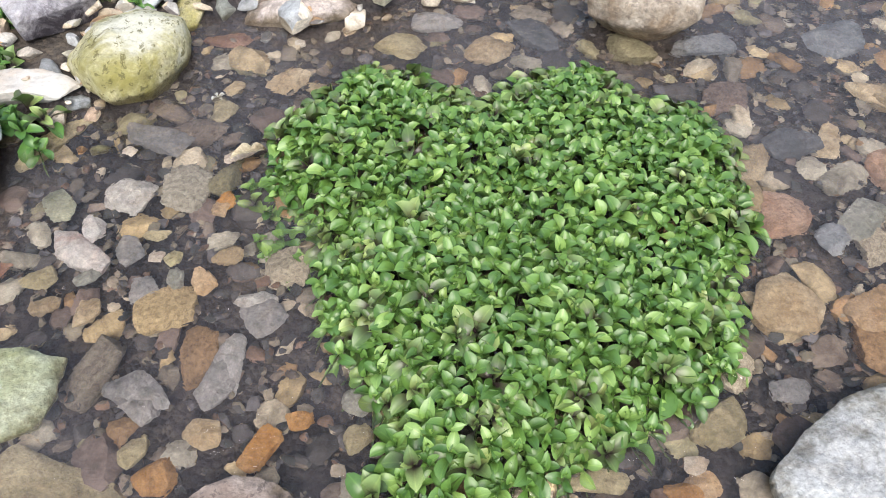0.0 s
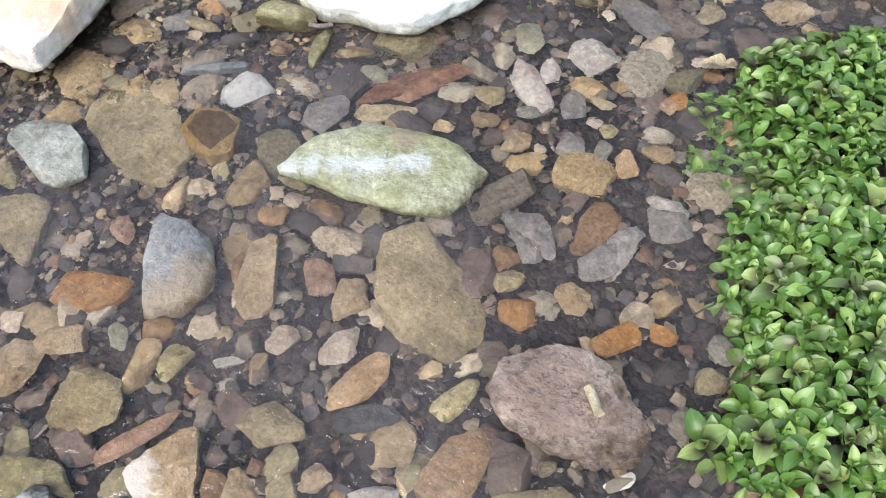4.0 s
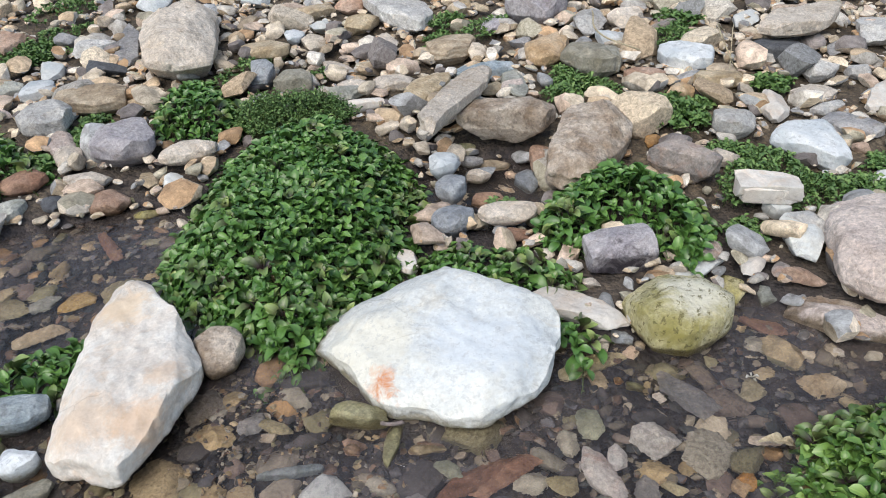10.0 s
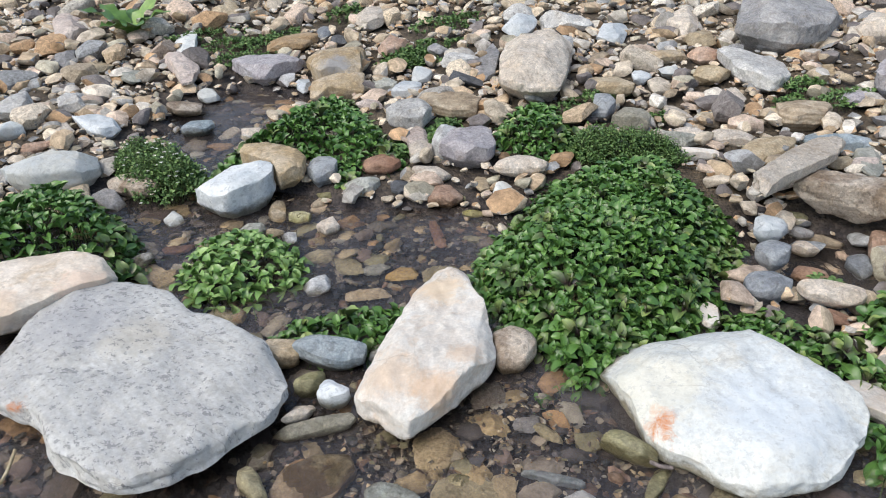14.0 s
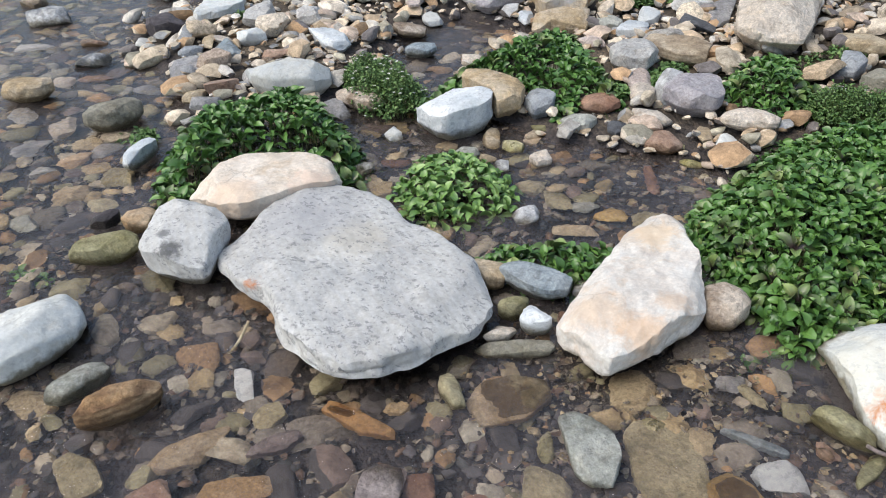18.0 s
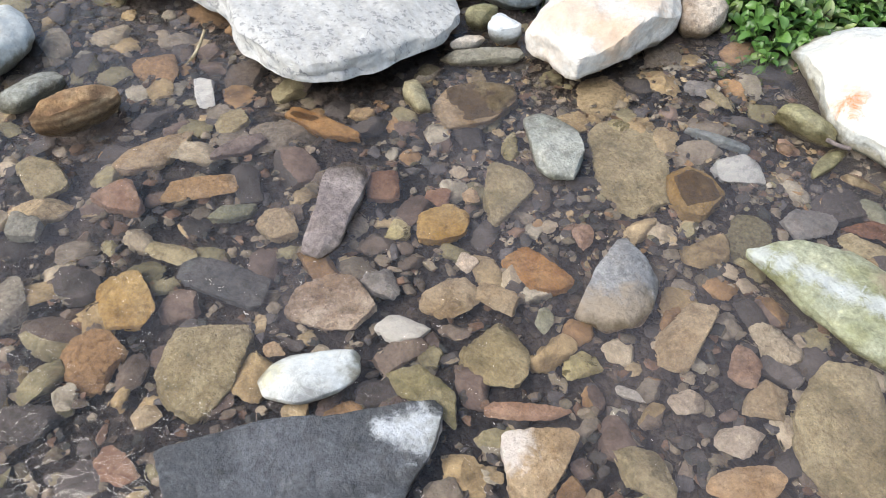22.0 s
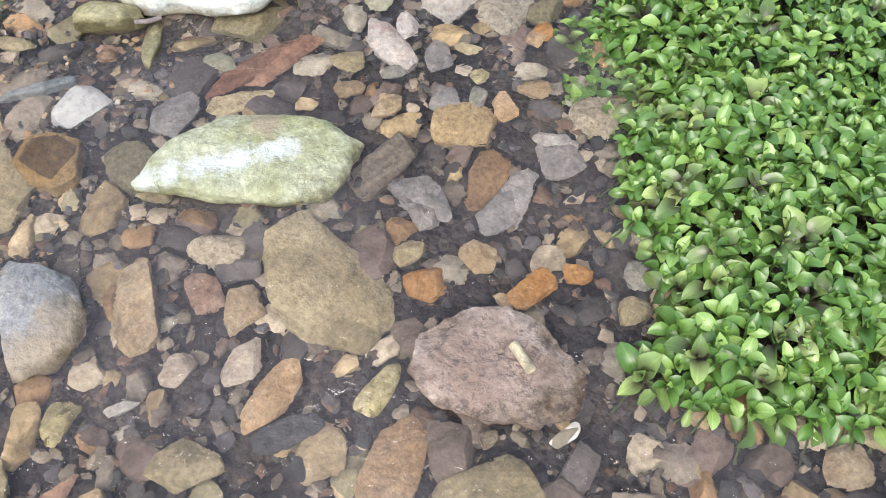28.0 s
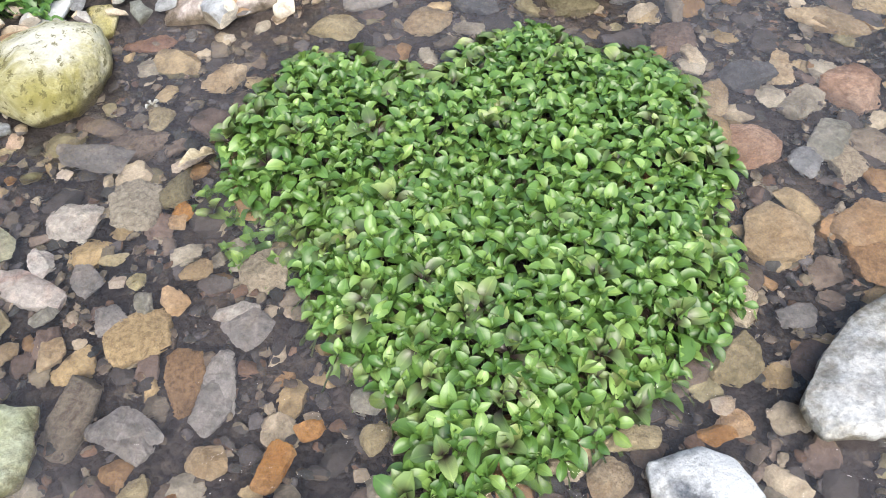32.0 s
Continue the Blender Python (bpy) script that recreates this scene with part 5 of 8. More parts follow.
rock(0.946, 1.113, -0.037, 0.166, 0.114, 0.046, -146, "greygreen", "s")
rock(0.865, 1.054, -0.040, 0.116, 0.089, 0.036, -141, "bluegrey", "s")
rock(0.744, 1.287, -0.038, 0.168, 0.077, 0.031, 73, "tan", "s")
rock(0.282, 0.510, -0.034, 0.149, 0.061, 0.025, -179, "olivetan", "s")
rock(0.459, 0.500, -0.034, 0.089, 0.059, 0.024, -171, "orangetan", "s")
rock(-0.099, 1.717, -0.042, 0.185, 0.124, 0.057, 171, "olivetan", "s")
rock(0.127, 1.700, -0.043, 0.172, 0.130, 0.057, -155, "tan", "s")
rock(0.570, 1.870, 0.017, 0.339, 0.198, 0.153, 175, "brown", "w")
rock(1.110, 1.526, -0.036, 0.159, 0.090, 0.044, 153, "tan", "s")
rock(0.065, 1.912, 0.000, 0.129, 0.066, 0.059, 179, "pinkwhite", "w")
rock(-0.585, 1.739, -0.040, 0.167, 0.078, 0.035, -179, "rust", "s")
rock(-0.015, 1.825, -0.040, 0.190, 0.107, 0.052, -180, "grey", "s")
rock(0.258, 1.779, -0.044, 0.187, 0.127, 0.059, 162, "slate", "s")
rock(0.729, 1.738, -0.050, 0.242, 0.169, 0.072, -175, "bluegrey", "s")
rock(1.093, 1.763, -0.050, 0.235, 0.174, 0.072, -166, "bluegrey", "s")
rock(-0.437, 0.600, -0.036, 0.092, 0.070, 0.028, 154, "tan", "s")
rock(-0.577, 0.687, -0.038, 0.162, 0.120, 0.049, 121, "grey", "s")
rock(-0.405, 0.749, -0.038, 0.153, 0.079, 0.032, 85, "grey", "s")
rock(-0.354, 0.852, -0.038, 0.139, 0.116, 0.048, 164, "grey", "s")
rock(-0.157, 0.663, -0.036, 0.075, 0.068, 0.028, 164, "greygreen", "s")
rock(-0.147, 0.589, -0.034, 0.066, 0.061, 0.025, 117, "olivetan", "s")
rock(-0.485, 1.158, -0.032, 0.060, 0.049, 0.020, 116, "orange", "s")
rock(-0.739, 1.310, -0.029, 0.041, 0.033, 0.014, 156, "cream", "s")
rock(-0.685, 1.359, -0.035, 0.201, 0.103, 0.043, 162, "grey", "s")
rock(1.093, 1.275, -0.046, 0.194, 0.160, 0.065, 48, "redtan", "s")
rock(1.153, 1.509, -0.046, 0.204, 0.128, 0.063, 149, "tan", "s")
rock(0.711, 1.270, -0.035, 0.151, 0.102, 0.041, 61, "tan", "s")
rock(0.431, 0.486, -0.031, 0.095, 0.046, 0.019, 173, "orange", "s")
rock(0.523, 0.616, -0.037, 0.145, 0.114, 0.046, 45, "olivetan", "s")
rock(0.456, 0.534, -0.030, 0.059, 0.041, 0.017, -180, "cream", "s")
rock(0.225, 0.446, -0.039, 0.095, 0.082, 0.033, -167, "tan", "s")
rock(0.665, 0.685, -0.034, 0.095, 0.060, 0.025, 178, "grey", "s")
rock(-0.429, 0.701, -0.039, 0.142, 0.082, 0.033, 76, "grey", "s")
rock(-0.714, 2.250, 0.140, 0.233, 0.105, 0.078, 27, "pinkwhite", "b", label="brick-shaped pinkish-tan stone on the bank", tilt=(2, 3), block=True)
rock(-1.861, 2.198, 0.220, 0.668, 0.141, 0.085, 99, "cream", "b", plan=(.98, 1.00, 1.06, 1.15, 1.13, 1.08, 1.06, 1.06, .98, .94, .93, .95, 1.03, 1.11, 1.00, .94, .91, .91, .92, .96, 1.03, 1.15, .77, .72, .71, .71, .74, .78, .86, .98, 1.10, 1.05, 1.02, 1.03, 1.04, .99), label="long cream stone leaning across the pile", bevels=5)
rock(-1.681, 2.259, 0.150, 0.390, 0.175, 0.170, -154, "brown", "b", plan=(.97, 1.01, 1.00, .99, 1.02, .86, .76, .70, .67, .65, .70, .84, 1.10, 1.14, 1.07, .99, .95, .94, .96, 1.00, 1.05, 1.15, 1.24, 1.15, 1.12, 1.05, 1.00, .99, 1.01, .99, .99, 1.01, 1.07, 1.05, .99, .97), label="long brown boulder bridging a dark hollow", bevels=5)
rock(-1.352, 2.243, 0.120, 0.548, 0.283, 0.240, 90, "brown", "b", plan=(.96, .96, .98, .96, .97, 1.01, 1.09, .97, .84, .75, .72, .71, .73, .77, .81, .86, .93, 1.01, 1.00, 1.01, 1.04, 1.06, 1.11, 1.11, 1.04, 1.01, 1.01, .99, .99, 1.02, 1.04, 1.07, 1.09, 1.06, 1.06, .99), label="tall brown and cream boulder above the cress", bevels=5)
rock(-2.135, 2.401, 0.121, 0.379, 0.140, 0.100, 95, "tan", "b", plan=(1.00, 1.01, 1.06, 1.05, 1.07, 1.13, 1.14, 1.00, .93, .88, .87, .88, .92, .97, .97, 1.01, 1.06, .97, .93, .91, .92, .96, 1.04, 1.13, 1.06, 1.02, 1.02, .99, 1.01, 1.05, 1.13, 1.12, 1.09, 1.10, 1.06, 1.01), label="rounded grey-tan boulder behind the cress", bevels=5)
rock(-1.987, 2.688, 0.137, 0.296, 0.183, 0.090, 53, "blue", "b", plan=(.83, .87, .95, 1.08, 1.30, 1.19, 1.09, 1.04, 1.00, .99, 1.01, 1.06, 1.15, 1.22, 1.14, 1.11, 1.03, .92, .86, .83, .83, .85, .90, .99, 1.14, .93, .80, .72, .67, .65, .69, .75, .86, .85, .82, .81), label="pale blue slab of stone under the cream one", bevels=5)
rock(-1.837, 2.990, 0.165, 0.336, 0.181, 0.130, 90, "orangetan", "b", plan=(.91, .99, .96, .88, .84, .82, .83, .87, .94, .98, .96, .97, 1.01, .97, .94, .94, .98, 1.01, .99, .99, 1.03, 1.08, 1.00, .95, .94, .96, 1.01, .91, .83, .79, .78, .79, .83, .86, .85, .86), label="rounded pinkish-tan stone on the bank", bevels=5)
rock(-2.103, 3.444, 0.232, 0.462, 0.312, 0.260, 101, "lilac", "b", plan=(.93, .91, .92, .95, 1.01, 1.02, 1.08, 1.06, 1.00, .97, .98, 1.01, 1.09, 1.16, 1.18, 1.08, 1.02, .99, 1.00, 1.01, 1.06, 1.14, 1.07, 1.03, 1.02, 1.05, .95, .88, .84, .83, .83, .82, .85, .90, .99, .99), label="big lilac-grey angular boulder on the bank", bevels=3)
rock(-1.618, 2.945, 0.168, 0.274, 0.224, 0.160, -167, "olivegrey", "b", plan=(.98, 1.01, .94, .82, .75, .71, .70, .71, .75, .83, .95, 1.00, .95, .94, .95, 1.00, 1.06, .96, .91, .89, .89, .93, .99, 1.11, 1.14, 1.03, .97, .94, .92, .86, .84, .84, .87, .93, 1.02, .99), label="brown-grey broken boulder on the bank", bevels=3)
rock(-2.694, 3.049, 0.187, 0.488, 0.264, 0.150, 160, "greywhite", "b", plan=(.92, 1.00, 1.02, 1.08, .99, .92, .88, .88, .90, .95, .99, .97, .98, 1.02, 1.09, 1.07, 1.03, .99, .91, .87, .85, .87, .91, .90, .91, .95, 1.01, .89, .82, .77, .76, .75, .74, .74, .77, .83), label="pale wedge-shaped boulder on the bank", bevels=3)
rock(-2.235, 2.799, 0.159, 0.314, 0.207, 0.140, 80, "layered", "b", plan=(.90, .98, .96, .86, .80, .78, .78, .80, .85, .93, .97, .93, .92, .94, .91, .89, .89, .92, .98, .96, .94, .94, .92, .88, .88, .90, .95, .95, .85, .79, .76, .75, .76, .81, .84, .86), label="tan layered and cracked block on the bank", bevels=3)
rock(-3.013, 2.413, 0.138, 0.246, 0.187, 0.110, -169, "tan", "b", plan=(.99, .99, 1.02, 1.10, 1.22, 1.25, 1.11, 1.03, .99, .98, 1.01, 1.06, 1.07, 1.00, .97, .96, .99, .99, .91, .87, .85, .87, .91, .98, .95, .91, .90, .91, .96, 1.04, 1.04, .97, .94, .93, .95, 1.01), label="tan angular stone on the bank", bevels=3)
rock(-2.864, 2.211, 0.124, 0.203, 0.110, 0.130, 132, "bluegrey", "b", plan=(.98, .90, .87, .89, .99, .96, .95, .99, 1.13, 1.35, 1.12, 1.02, .99, 1.01, .90, .86, .88, .97, .84, .71, .65, .64, .68, .77), label="dark blue-grey upright stone on the bank", bevels=3)
rock(-2.677, 2.187, 0.121, 0.200, 0.165, 0.130, 154, "olivegrey", "b", plan=(.90, .80, .76, .78, .86, 1.03, .94, .91, .95, .92, .83, .80, .83, .93, 1.15, 1.05, 1.02, 1.03, .95, .94, .99, .99, .95, .98), label="dark brown-grey block on the bank", bevels=3)
rock(-1.743, 1.900, 0.100, 0.114, 0.109, 0.100, 72, "bluewhite", "b", plan=(.95, .95, 1.03, 1.21, 1.05, .97, .97, 1.03, .89, .83, .83, .90, .98, .92, .93, .86, .81, .81, .87, 1.02, 1.00, 1.02, 1.12, 1.01), label="blue-white stone stacked beside the hollow", bevels=5)
rock(-1.654, 1.820, 0.070, 0.121, 0.114, 0.110, 62, "bluegrey", "b", plan=(.89, 1.00, .91, .89, .93, 1.03, .94, .92, .97, .96, .93, .96, .94, .86, .85, .90, 1.02, .97, .86, .83, .85, .83, .79, .81), label="blue-grey veined stone beside the hollow", bevels=5)
rock(-1.567, 1.673, 0.050, 0.154, 0.120, 0.110, 58, "bluegrey", "b", plan=(.96, .86, .83, .85, .95, .98, .96, 1.02, 1.03, .94, .92, .97, .99, 1.03, 1.08, 1.03, 1.06, 1.02, .97, .99, 1.08, 1.02, .96, .96), label="grey speckled stone beside the cress dome", bevels=5)
rock(-1.421, 1.780, 0.070, 0.197, 0.106, 0.080, -148, "cream", "b", plan=(.96, .99, 1.00, 1.09, 1.15, 1.02, .97, 1.00, 1.05, 1.00, 1.02, 1.02, .94, .94, 1.00, .92, .88, .90, .99, .90, .86, .88, .93, .91), label="pale cream stone below the hollow", bevels=5)
rock(-1.356, 1.741, 0.025, 0.121, 0.047, 0.050, -145, "rust", "b", plan=(.99, .96, 1.01, 1.14, 1.13, .97, .90, .90, .97, 1.13, 1.07, .98, .96, 1.00, 1.14, 1.19, 1.01, .93, .92, .98, 1.13, 1.19, 1.05, .99), label="flat reddish-brown stone under the cream one", bevels=5)
rock(-2.432, 2.304, 0.111, 0.158, 0.073, 0.070, -139, "cream", "b", plan=(.92, .89, .92, 1.03, 1.14, .97, .90, .90, .96, 1.11, 1.15, 1.03, 1.00, 1.03, 1.15, 1.20, 1.02, .95, .95, 1.02, 1.01, .96, .98, 1.02), label="flat cream stone on the bank", bevels=5)
rock(-2.292, 2.404, 0.118, 0.187, 0.103, 0.080, -146, "cream", "b", plan=(.92, .92, .98, 1.14, 1.11, .94, .87, .86, .91, 1.00, .88, .83, .85, .93, 1.11, 1.12, .97, .91, .92, 1.00, 1.07, 1.07, 1.14, .99), label="flat cream stone on the bank", bevels=5)
rock(-2.307, 2.203, 0.098, 0.199, 0.053, 0.060, -137, "pinkwhite", "b", plan=(.99, .99, 1.04, 1.18, 1.15, 1.04, 1.00, 1.04, 1.16, 1.41, 1.14, 1.01, .97, 1.00, 1.10, 1.14, .98, .92, .92, .99, 1.15, 1.00, .93, .92), label="flat whitish stone behind the cress dome", bevels=5)
rock(-2.622, 2.417, 0.120, 0.166, 0.094, 0.060, 175, "cream", "b", plan=(.99, .89, .79, .76, .78, .87, .96, .82, .76, .76, .81, .94, .98, .99, 1.08, 1.27, 1.13, 1.02, .99, 1.03, 1.15, 1.22, 1.05, .98), label="pale flat stone on the bank", bevels=5)
rock(-3.112, 0.523, 0.055, 0.311, 0.213, 0.190, 82, "bluewhite", "w", plan=(.96, .99, 1.05, 1.13, 1.14, 1.17, 1.15, 1.06, 1.01, 1.00, .98, .99, 1.02, 1.10, 1.13, 1.12, 1.06, .97, .91, .88, .87, .89, .94, .97, 1.03, 1.03, .92, .85, .81, .80, .82, .86, .89, .89, .92, .96), label="blue-white angular boulder at the pool's edge", bevels=3)
rock(-3.211, 0.725, 0.080, 0.319, 0.173, 0.170, -165, "ochretan", "b", plan=(.98, 1.00, 1.00, 1.02, 1.08, 1.18, 1.04, .90, .79, .72, .68, .66, .74, 1.28, 1.13, 1.03, .98, .96, .98, 1.01, .97, .96, .98, 1.04, 1.14, 1.03, .95, .91, .90, .90, .90, .93, .99, 1.04, .99, .97), label="ochre-tan boulder beside the cress", bevels=3)
rock(-3.097, 0.874, 0.060, 0.191, 0.124, 0.120, 156, "bluegrey", "b", plan=(.94, .91, .95, 1.01, .92, .91, .96, .96, .91, .93, 1.03, .97, .84, .80, .81, .88, .87, .88, .95, .93, .85, .85, .90, 1.03), label="blue-grey angular stone in the cress", bevels=3)
rock(-3.022, 1.104, 0.060, 0.174, 0.116, 0.090, 57, "rust", "b", plan=(.92, .83, .81, .84, .95, .92, .92, 1.00, 1.05, .92, .88, .89, .97, .98, 1.00, 1.11, 1.15, 1.02, .98, 1.01, 1.10, .98, .95, .98), label="dark rust-brown stone at the cress", bevels=5)
rock(-2.919, 0.969, 0.030, 0.150, 0.114, 0.130, 79, "greygreen", "w", plan=(.90, .97, 1.13, 1.09, .96, .91, .93, .98, 1.12, 1.41, 1.10, .95, .89, .89, .97, .88, .84, .87, .96, .86, .75, .70, .71, .77), label="pale olive stone at the water's edge", bevels=5)
rock(-2.844, 1.240, 0.050, 0.169, 0.089, 0.080, -140, "cream", "b", plan=(.99, .93, .89, .92, 1.03, .94, .80, .73, .73, .77, .83, .81, .84, .95, 1.10, .90, .80, .78, .80, .90, 1.10, 1.11, .99, .96), label="cream stone with orange underside", bevels=5)
rock(-2.904, 1.474, 0.090, 0.316, 0.238, 0.170, 131, "lilac", "b", plan=(1.00, .97, .87, .81, .78, .78, .80, .79, .79, .83, .89, 1.00, 1.12, 1.08, 1.05, .98, .95, .94, .97, 1.00, .97, .98, 1.02, 1.07, 1.03, 1.02, .97, .85, .78, .74, .73, .74, .77, .83, .93, 1.01), label="lilac-grey triangular boulder on the bank", bevels=3)
rock(-3.303, 1.412, 0.106, 0.225, 0.212, 0.150, 122, "greywhite", "b", plan=(.94, .91, .94, 1.05, .95, .91, .94, 1.00, .92, .91, .95, .91, .93, 1.02, 1.02, 1.03, 1.12, 1.01, .95, .96, 1.04, 1.05, .99, 1.01), label="grey-tan rounded block on the bank", bevels=4)
rock(-3.313, 1.641, 0.104, 0.318, 0.184, 0.110, -144, "layered", "b", plan=(.98, .96, .92, .91, .93, .90, .86, .85, .87, .91, .99, 1.01, 1.01, 1.04, 1.10, 1.15, 1.04, .98, .95, .95, .98, 1.05, 1.07, 1.10, 1.15, 1.03, .96, .92, .92, .94, .99, 1.08, 1.24, 1.15, 1.06, 1.00), label="flat tan slab-like stone on the bank", bevels=3)
rock(-3.668, 1.619, 0.081, 0.180, 0.164, 0.100, 159, "bluewhite", "b", plan=(.99, .79, .65, .59, .58, .61, .68, .85, 1.06, .89, .81, .80, .84, .96, 1.05, .99, 1.00, 1.00, .85, .79, .78, .83, .96, .96), label="small blue-white stone on the bank", bevels=3)
rock(-4.408, 1.177, 0.070, 0.407, 0.325, 0.160, 56, "lilac", "b", plan=(.90, .94, 1.01, 1.12, 1.26, 1.08, .97, .91, .88, .89, .93, 1.00, 1.11, 1.30, 1.18, 1.11, 1.05, .89, .79, .74, .71, .70, .68, .68, .69, .73, .80, .91, .94, .83, .76, .72, .71, .72, .75, .81), label="long lilac-grey boulder above the pool", bevels=3)
rock(-4.253, 1.537, 0.093, 0.358, 0.249, 0.200, 78, "ochretan", "b", plan=(.96, 1.00, .90, .85, .82, .82, .85, .90, .92, .93, .96, 1.04, 1.10, .99, .92, .89, .89, .91, .97, 1.00, 1.01, 1.06, 1.12, .92, .80, .73, .72, .76, .82, .92, 1.10, 1.13, 1.02, .96, .93, .93), label="tan and grey boulder on the bank", bevels=4)
rock(-3.920, 1.366, 0.065, 0.320, 0.234, 0.150, 89, "ochretan", "b", plan=(.97, .97, .99, 1.05, 1.15, 1.30, 1.14, 1.03, .97, .95, .95, .99, 1.06, .97, .91, .89, .90, .93, 1.00, 1.01, .88, .52, .45, .44, .45, .46, .50, .55, .65, .81, 1.13, 1.07, 1.01, .98, .99, 1.01), label="ochre-tan boulder above the cress", bevels=4)
rock(-4.658, 0.804, 0.077, 0.592, 0.162, 0.150, 175, "pink", "b", plan=(.99, .99, 1.02, 1.08, 1.19, 1.28, 1.02, .87, .78, .73, .74, .80, .90, 1.05, 1.31, 1.15, 1.06, .99, .88, .81, .77, .76, .77, .80, .87, .92, .93, .98, .93, .84, .79, .77, .77, .80, .85, .95), label="upright pinkish-tan boulder by the pool", bevels=4)
rock(-4.217, 0.659, 0.020, 0.206, 0.141, 0.080, -145, "brown", "w", plan=(.88, .87, .93, .92, .87, .87, .95, .91, .81, .78, .80, .89, .97, .90, .90, .97, 1.13, 1.00, .94, .95, 1.03, 1.21, 1.11, .95), label="brown and cream stone at the pool", bevels=5)
rock(-3.934, 0.634, 0.020, 0.159, 0.116, 0.090, 73, "blue", "w", plan=(.96, .93, .97, 1.09, .99, .93, .93, 1.00, 1.05, .95, .93, .97, .98, .98, 1.06, .93, .85, .83, .87, .99, .99, .91, .91, .97), label="slaty blue stone standing in the pool", bevels=5)
rock(-3.463, 0.215, 0.030, 0.281, 0.119, 0.100, -146, "brown", "b", plan=(.96, .96, .99, .97, .96, .98, 1.00, .94, .92, .92, .96, 1.03, 1.15, 1.10, 1.04, 1.02, 1.03, 1.00, .95, .94, .96, 1.00, 1.08, 1.00, .95, .94, .96, .99, .93, .90, .89, .92, .98, 1.08, 1.05, .99), label="long cream and brown stone below the weed", bevels=5)
rock(-3.024, 1.300, 0.069, 0.138, 0.108, 0.090, 143, "cream", "b", plan=(.98, .87, .80, .79, .84, .97, .95, .93, .97, 1.00, .92, .91, .97, .97, .98, 1.06, 1.15, 1.00, .94, .95, .98, .88, .85, .88), label="rounded cream stone on the bank", bevels=5)
rock(-2.702, 1.197, 0.020, 0.146, 0.137, 0.090, 177, "redtan", "w", plan=(.84, .72, .67, .66, .71, .82, .96, .80, .72, .70, .74, .83, .99, .98, 1.03, 1.17, 1.12, .96, .90, .90, .96, 1.06, .99, 1.01), label="reddish-tan stone at the waterline", bevels=5)
rock(-2.637, 1.539, 0.090, 0.236, 0.114, 0.090, 62, "cream", "b", plan=(.98, .86, .75, .71, .72, .78, .88, .96, 1.14, 1.00, .91, .88, .92, 1.03, 1.11, 1.12, 1.05, 1.03, .96, .97, 1.04, 1.12, 1.00, .96), label="rounded cream stone behind the cress dome", bevels=5)
rock(-2.770, 0.738, 0.005, 0.124, 0.087, 0.060, 138, "cream", "w", plan=(.70, .98, .85, .73, .68, .68, .73, .85, 1.11, 1.05, .95, .94, .99, .89, .83, .83, .89, 1.03, .72, .59, .52, .50, .52, .58), label="small cream three-cornered stone in the water", bevels=5)
rock(-4.729, 1.477, 0.087, 0.331, 0.277, 0.100, 82, "orangetan", "b", plan=(.99, .99, 1.03, 1.10, 1.01, .96, .94, .96, 1.00, .95, .92, .91, .93, .98, .99, .93, .90, .89, .92, .97, 1.05, .92, .85, .81, .79, .80, .84, .91, 1.01, .92, .88, .86, .87, .91, .98, 1.01), label="flat pinkish-tan slab on the bank", bevels=5)
# Near-black patches put the shade of the wet front face into its colour.
rock(-1.026, 1.730, 0.085, 0.225, 0.150, 0.135, 39, "lilac", "b", label="two-faced lilac-brown block with wet side darkened as in shade", tilt=(14, -4), block=True, mat=stone_material("lilac_shaded_stone", *STONE["lilac"], patches=[((0.05, -0.10, -0.05), 0.11, (0.05, 0.04, 0.05), 1.0), ((-0.06, -0.10, -0.05), 0.11, (0.05, 0.04, 0.05), 1.0)]))
rock(-0.714, 2.250, 0.140, 0.233, 0.105, 0.078, 27, "pinkwhite", "b", label="brick-shaped pinkish-tan stone on the bank", tilt=(2, 3), block=True)
rock(-1.018, 2.345, 0.110, 0.259, 0.185, 0.160, -164, "redgrey", "b", plan=(.81, .91, 1.02, 1.03, .94, .88, .85, .84, .86, .89, .93, 1.01, 1.14, 1.13, 1.07, 1.04, 1.04, .94, .85, .79, .76, .76, .76, .73, .73, .75, .79, .87, 1.00, .89, .79, .73, .70, .69, .71, .75), label="angular grey block with reddish-tan top", bevels=3)
rock(-0.631, 2.670, 0.118, 0.290, 0.215, 0.140, 156, "bluewhite", "b", plan=(.95, 1.01, 1.04, 1.10, 1.21, 1.26, 1.15, .98, .85, .78, .76, .78, .84, .92, 1.05, 1.00, .97, .98, .94, .80, .72, .67, .65, .65, .67, .71, .78, .90, 1.01, 1.04, 1.12, 1.03, .95, .91, .90, .91), label="blue-white mottled angular stone on the bank", bevels=3)
rock(-0.543, 2.906, 0.121, 0.230, 0.190, 0.080, 178, "grey", "b", plan=(.97, .88, .80, .78, .78, .83, .95, .92, .87, .88, .96, 1.00, .99, .97, .90, .91, .98, 1.00, .89, .85, .87, .93, .88, .89), label="flat grey stone on the bank", bevels=5)
rock(-1.272, 3.177, 0.168, 0.250, 0.214, 0.150, -166, "bluewhite", "b", plan=(1.00, .93, .88, .87, .89, .92, .88, .86, .87, .91, .98, 1.02, 1.01, 1.02, 1.08, 1.12, 1.04, 1.00, .99, 1.01, 1.06, 1.06, 1.04, 1.04, 1.08, 1.02, .92, .85, .82, .82, .84, .88, .97, .96, .95, .96), label="blue-white oval stone on the bank", bevels=5)
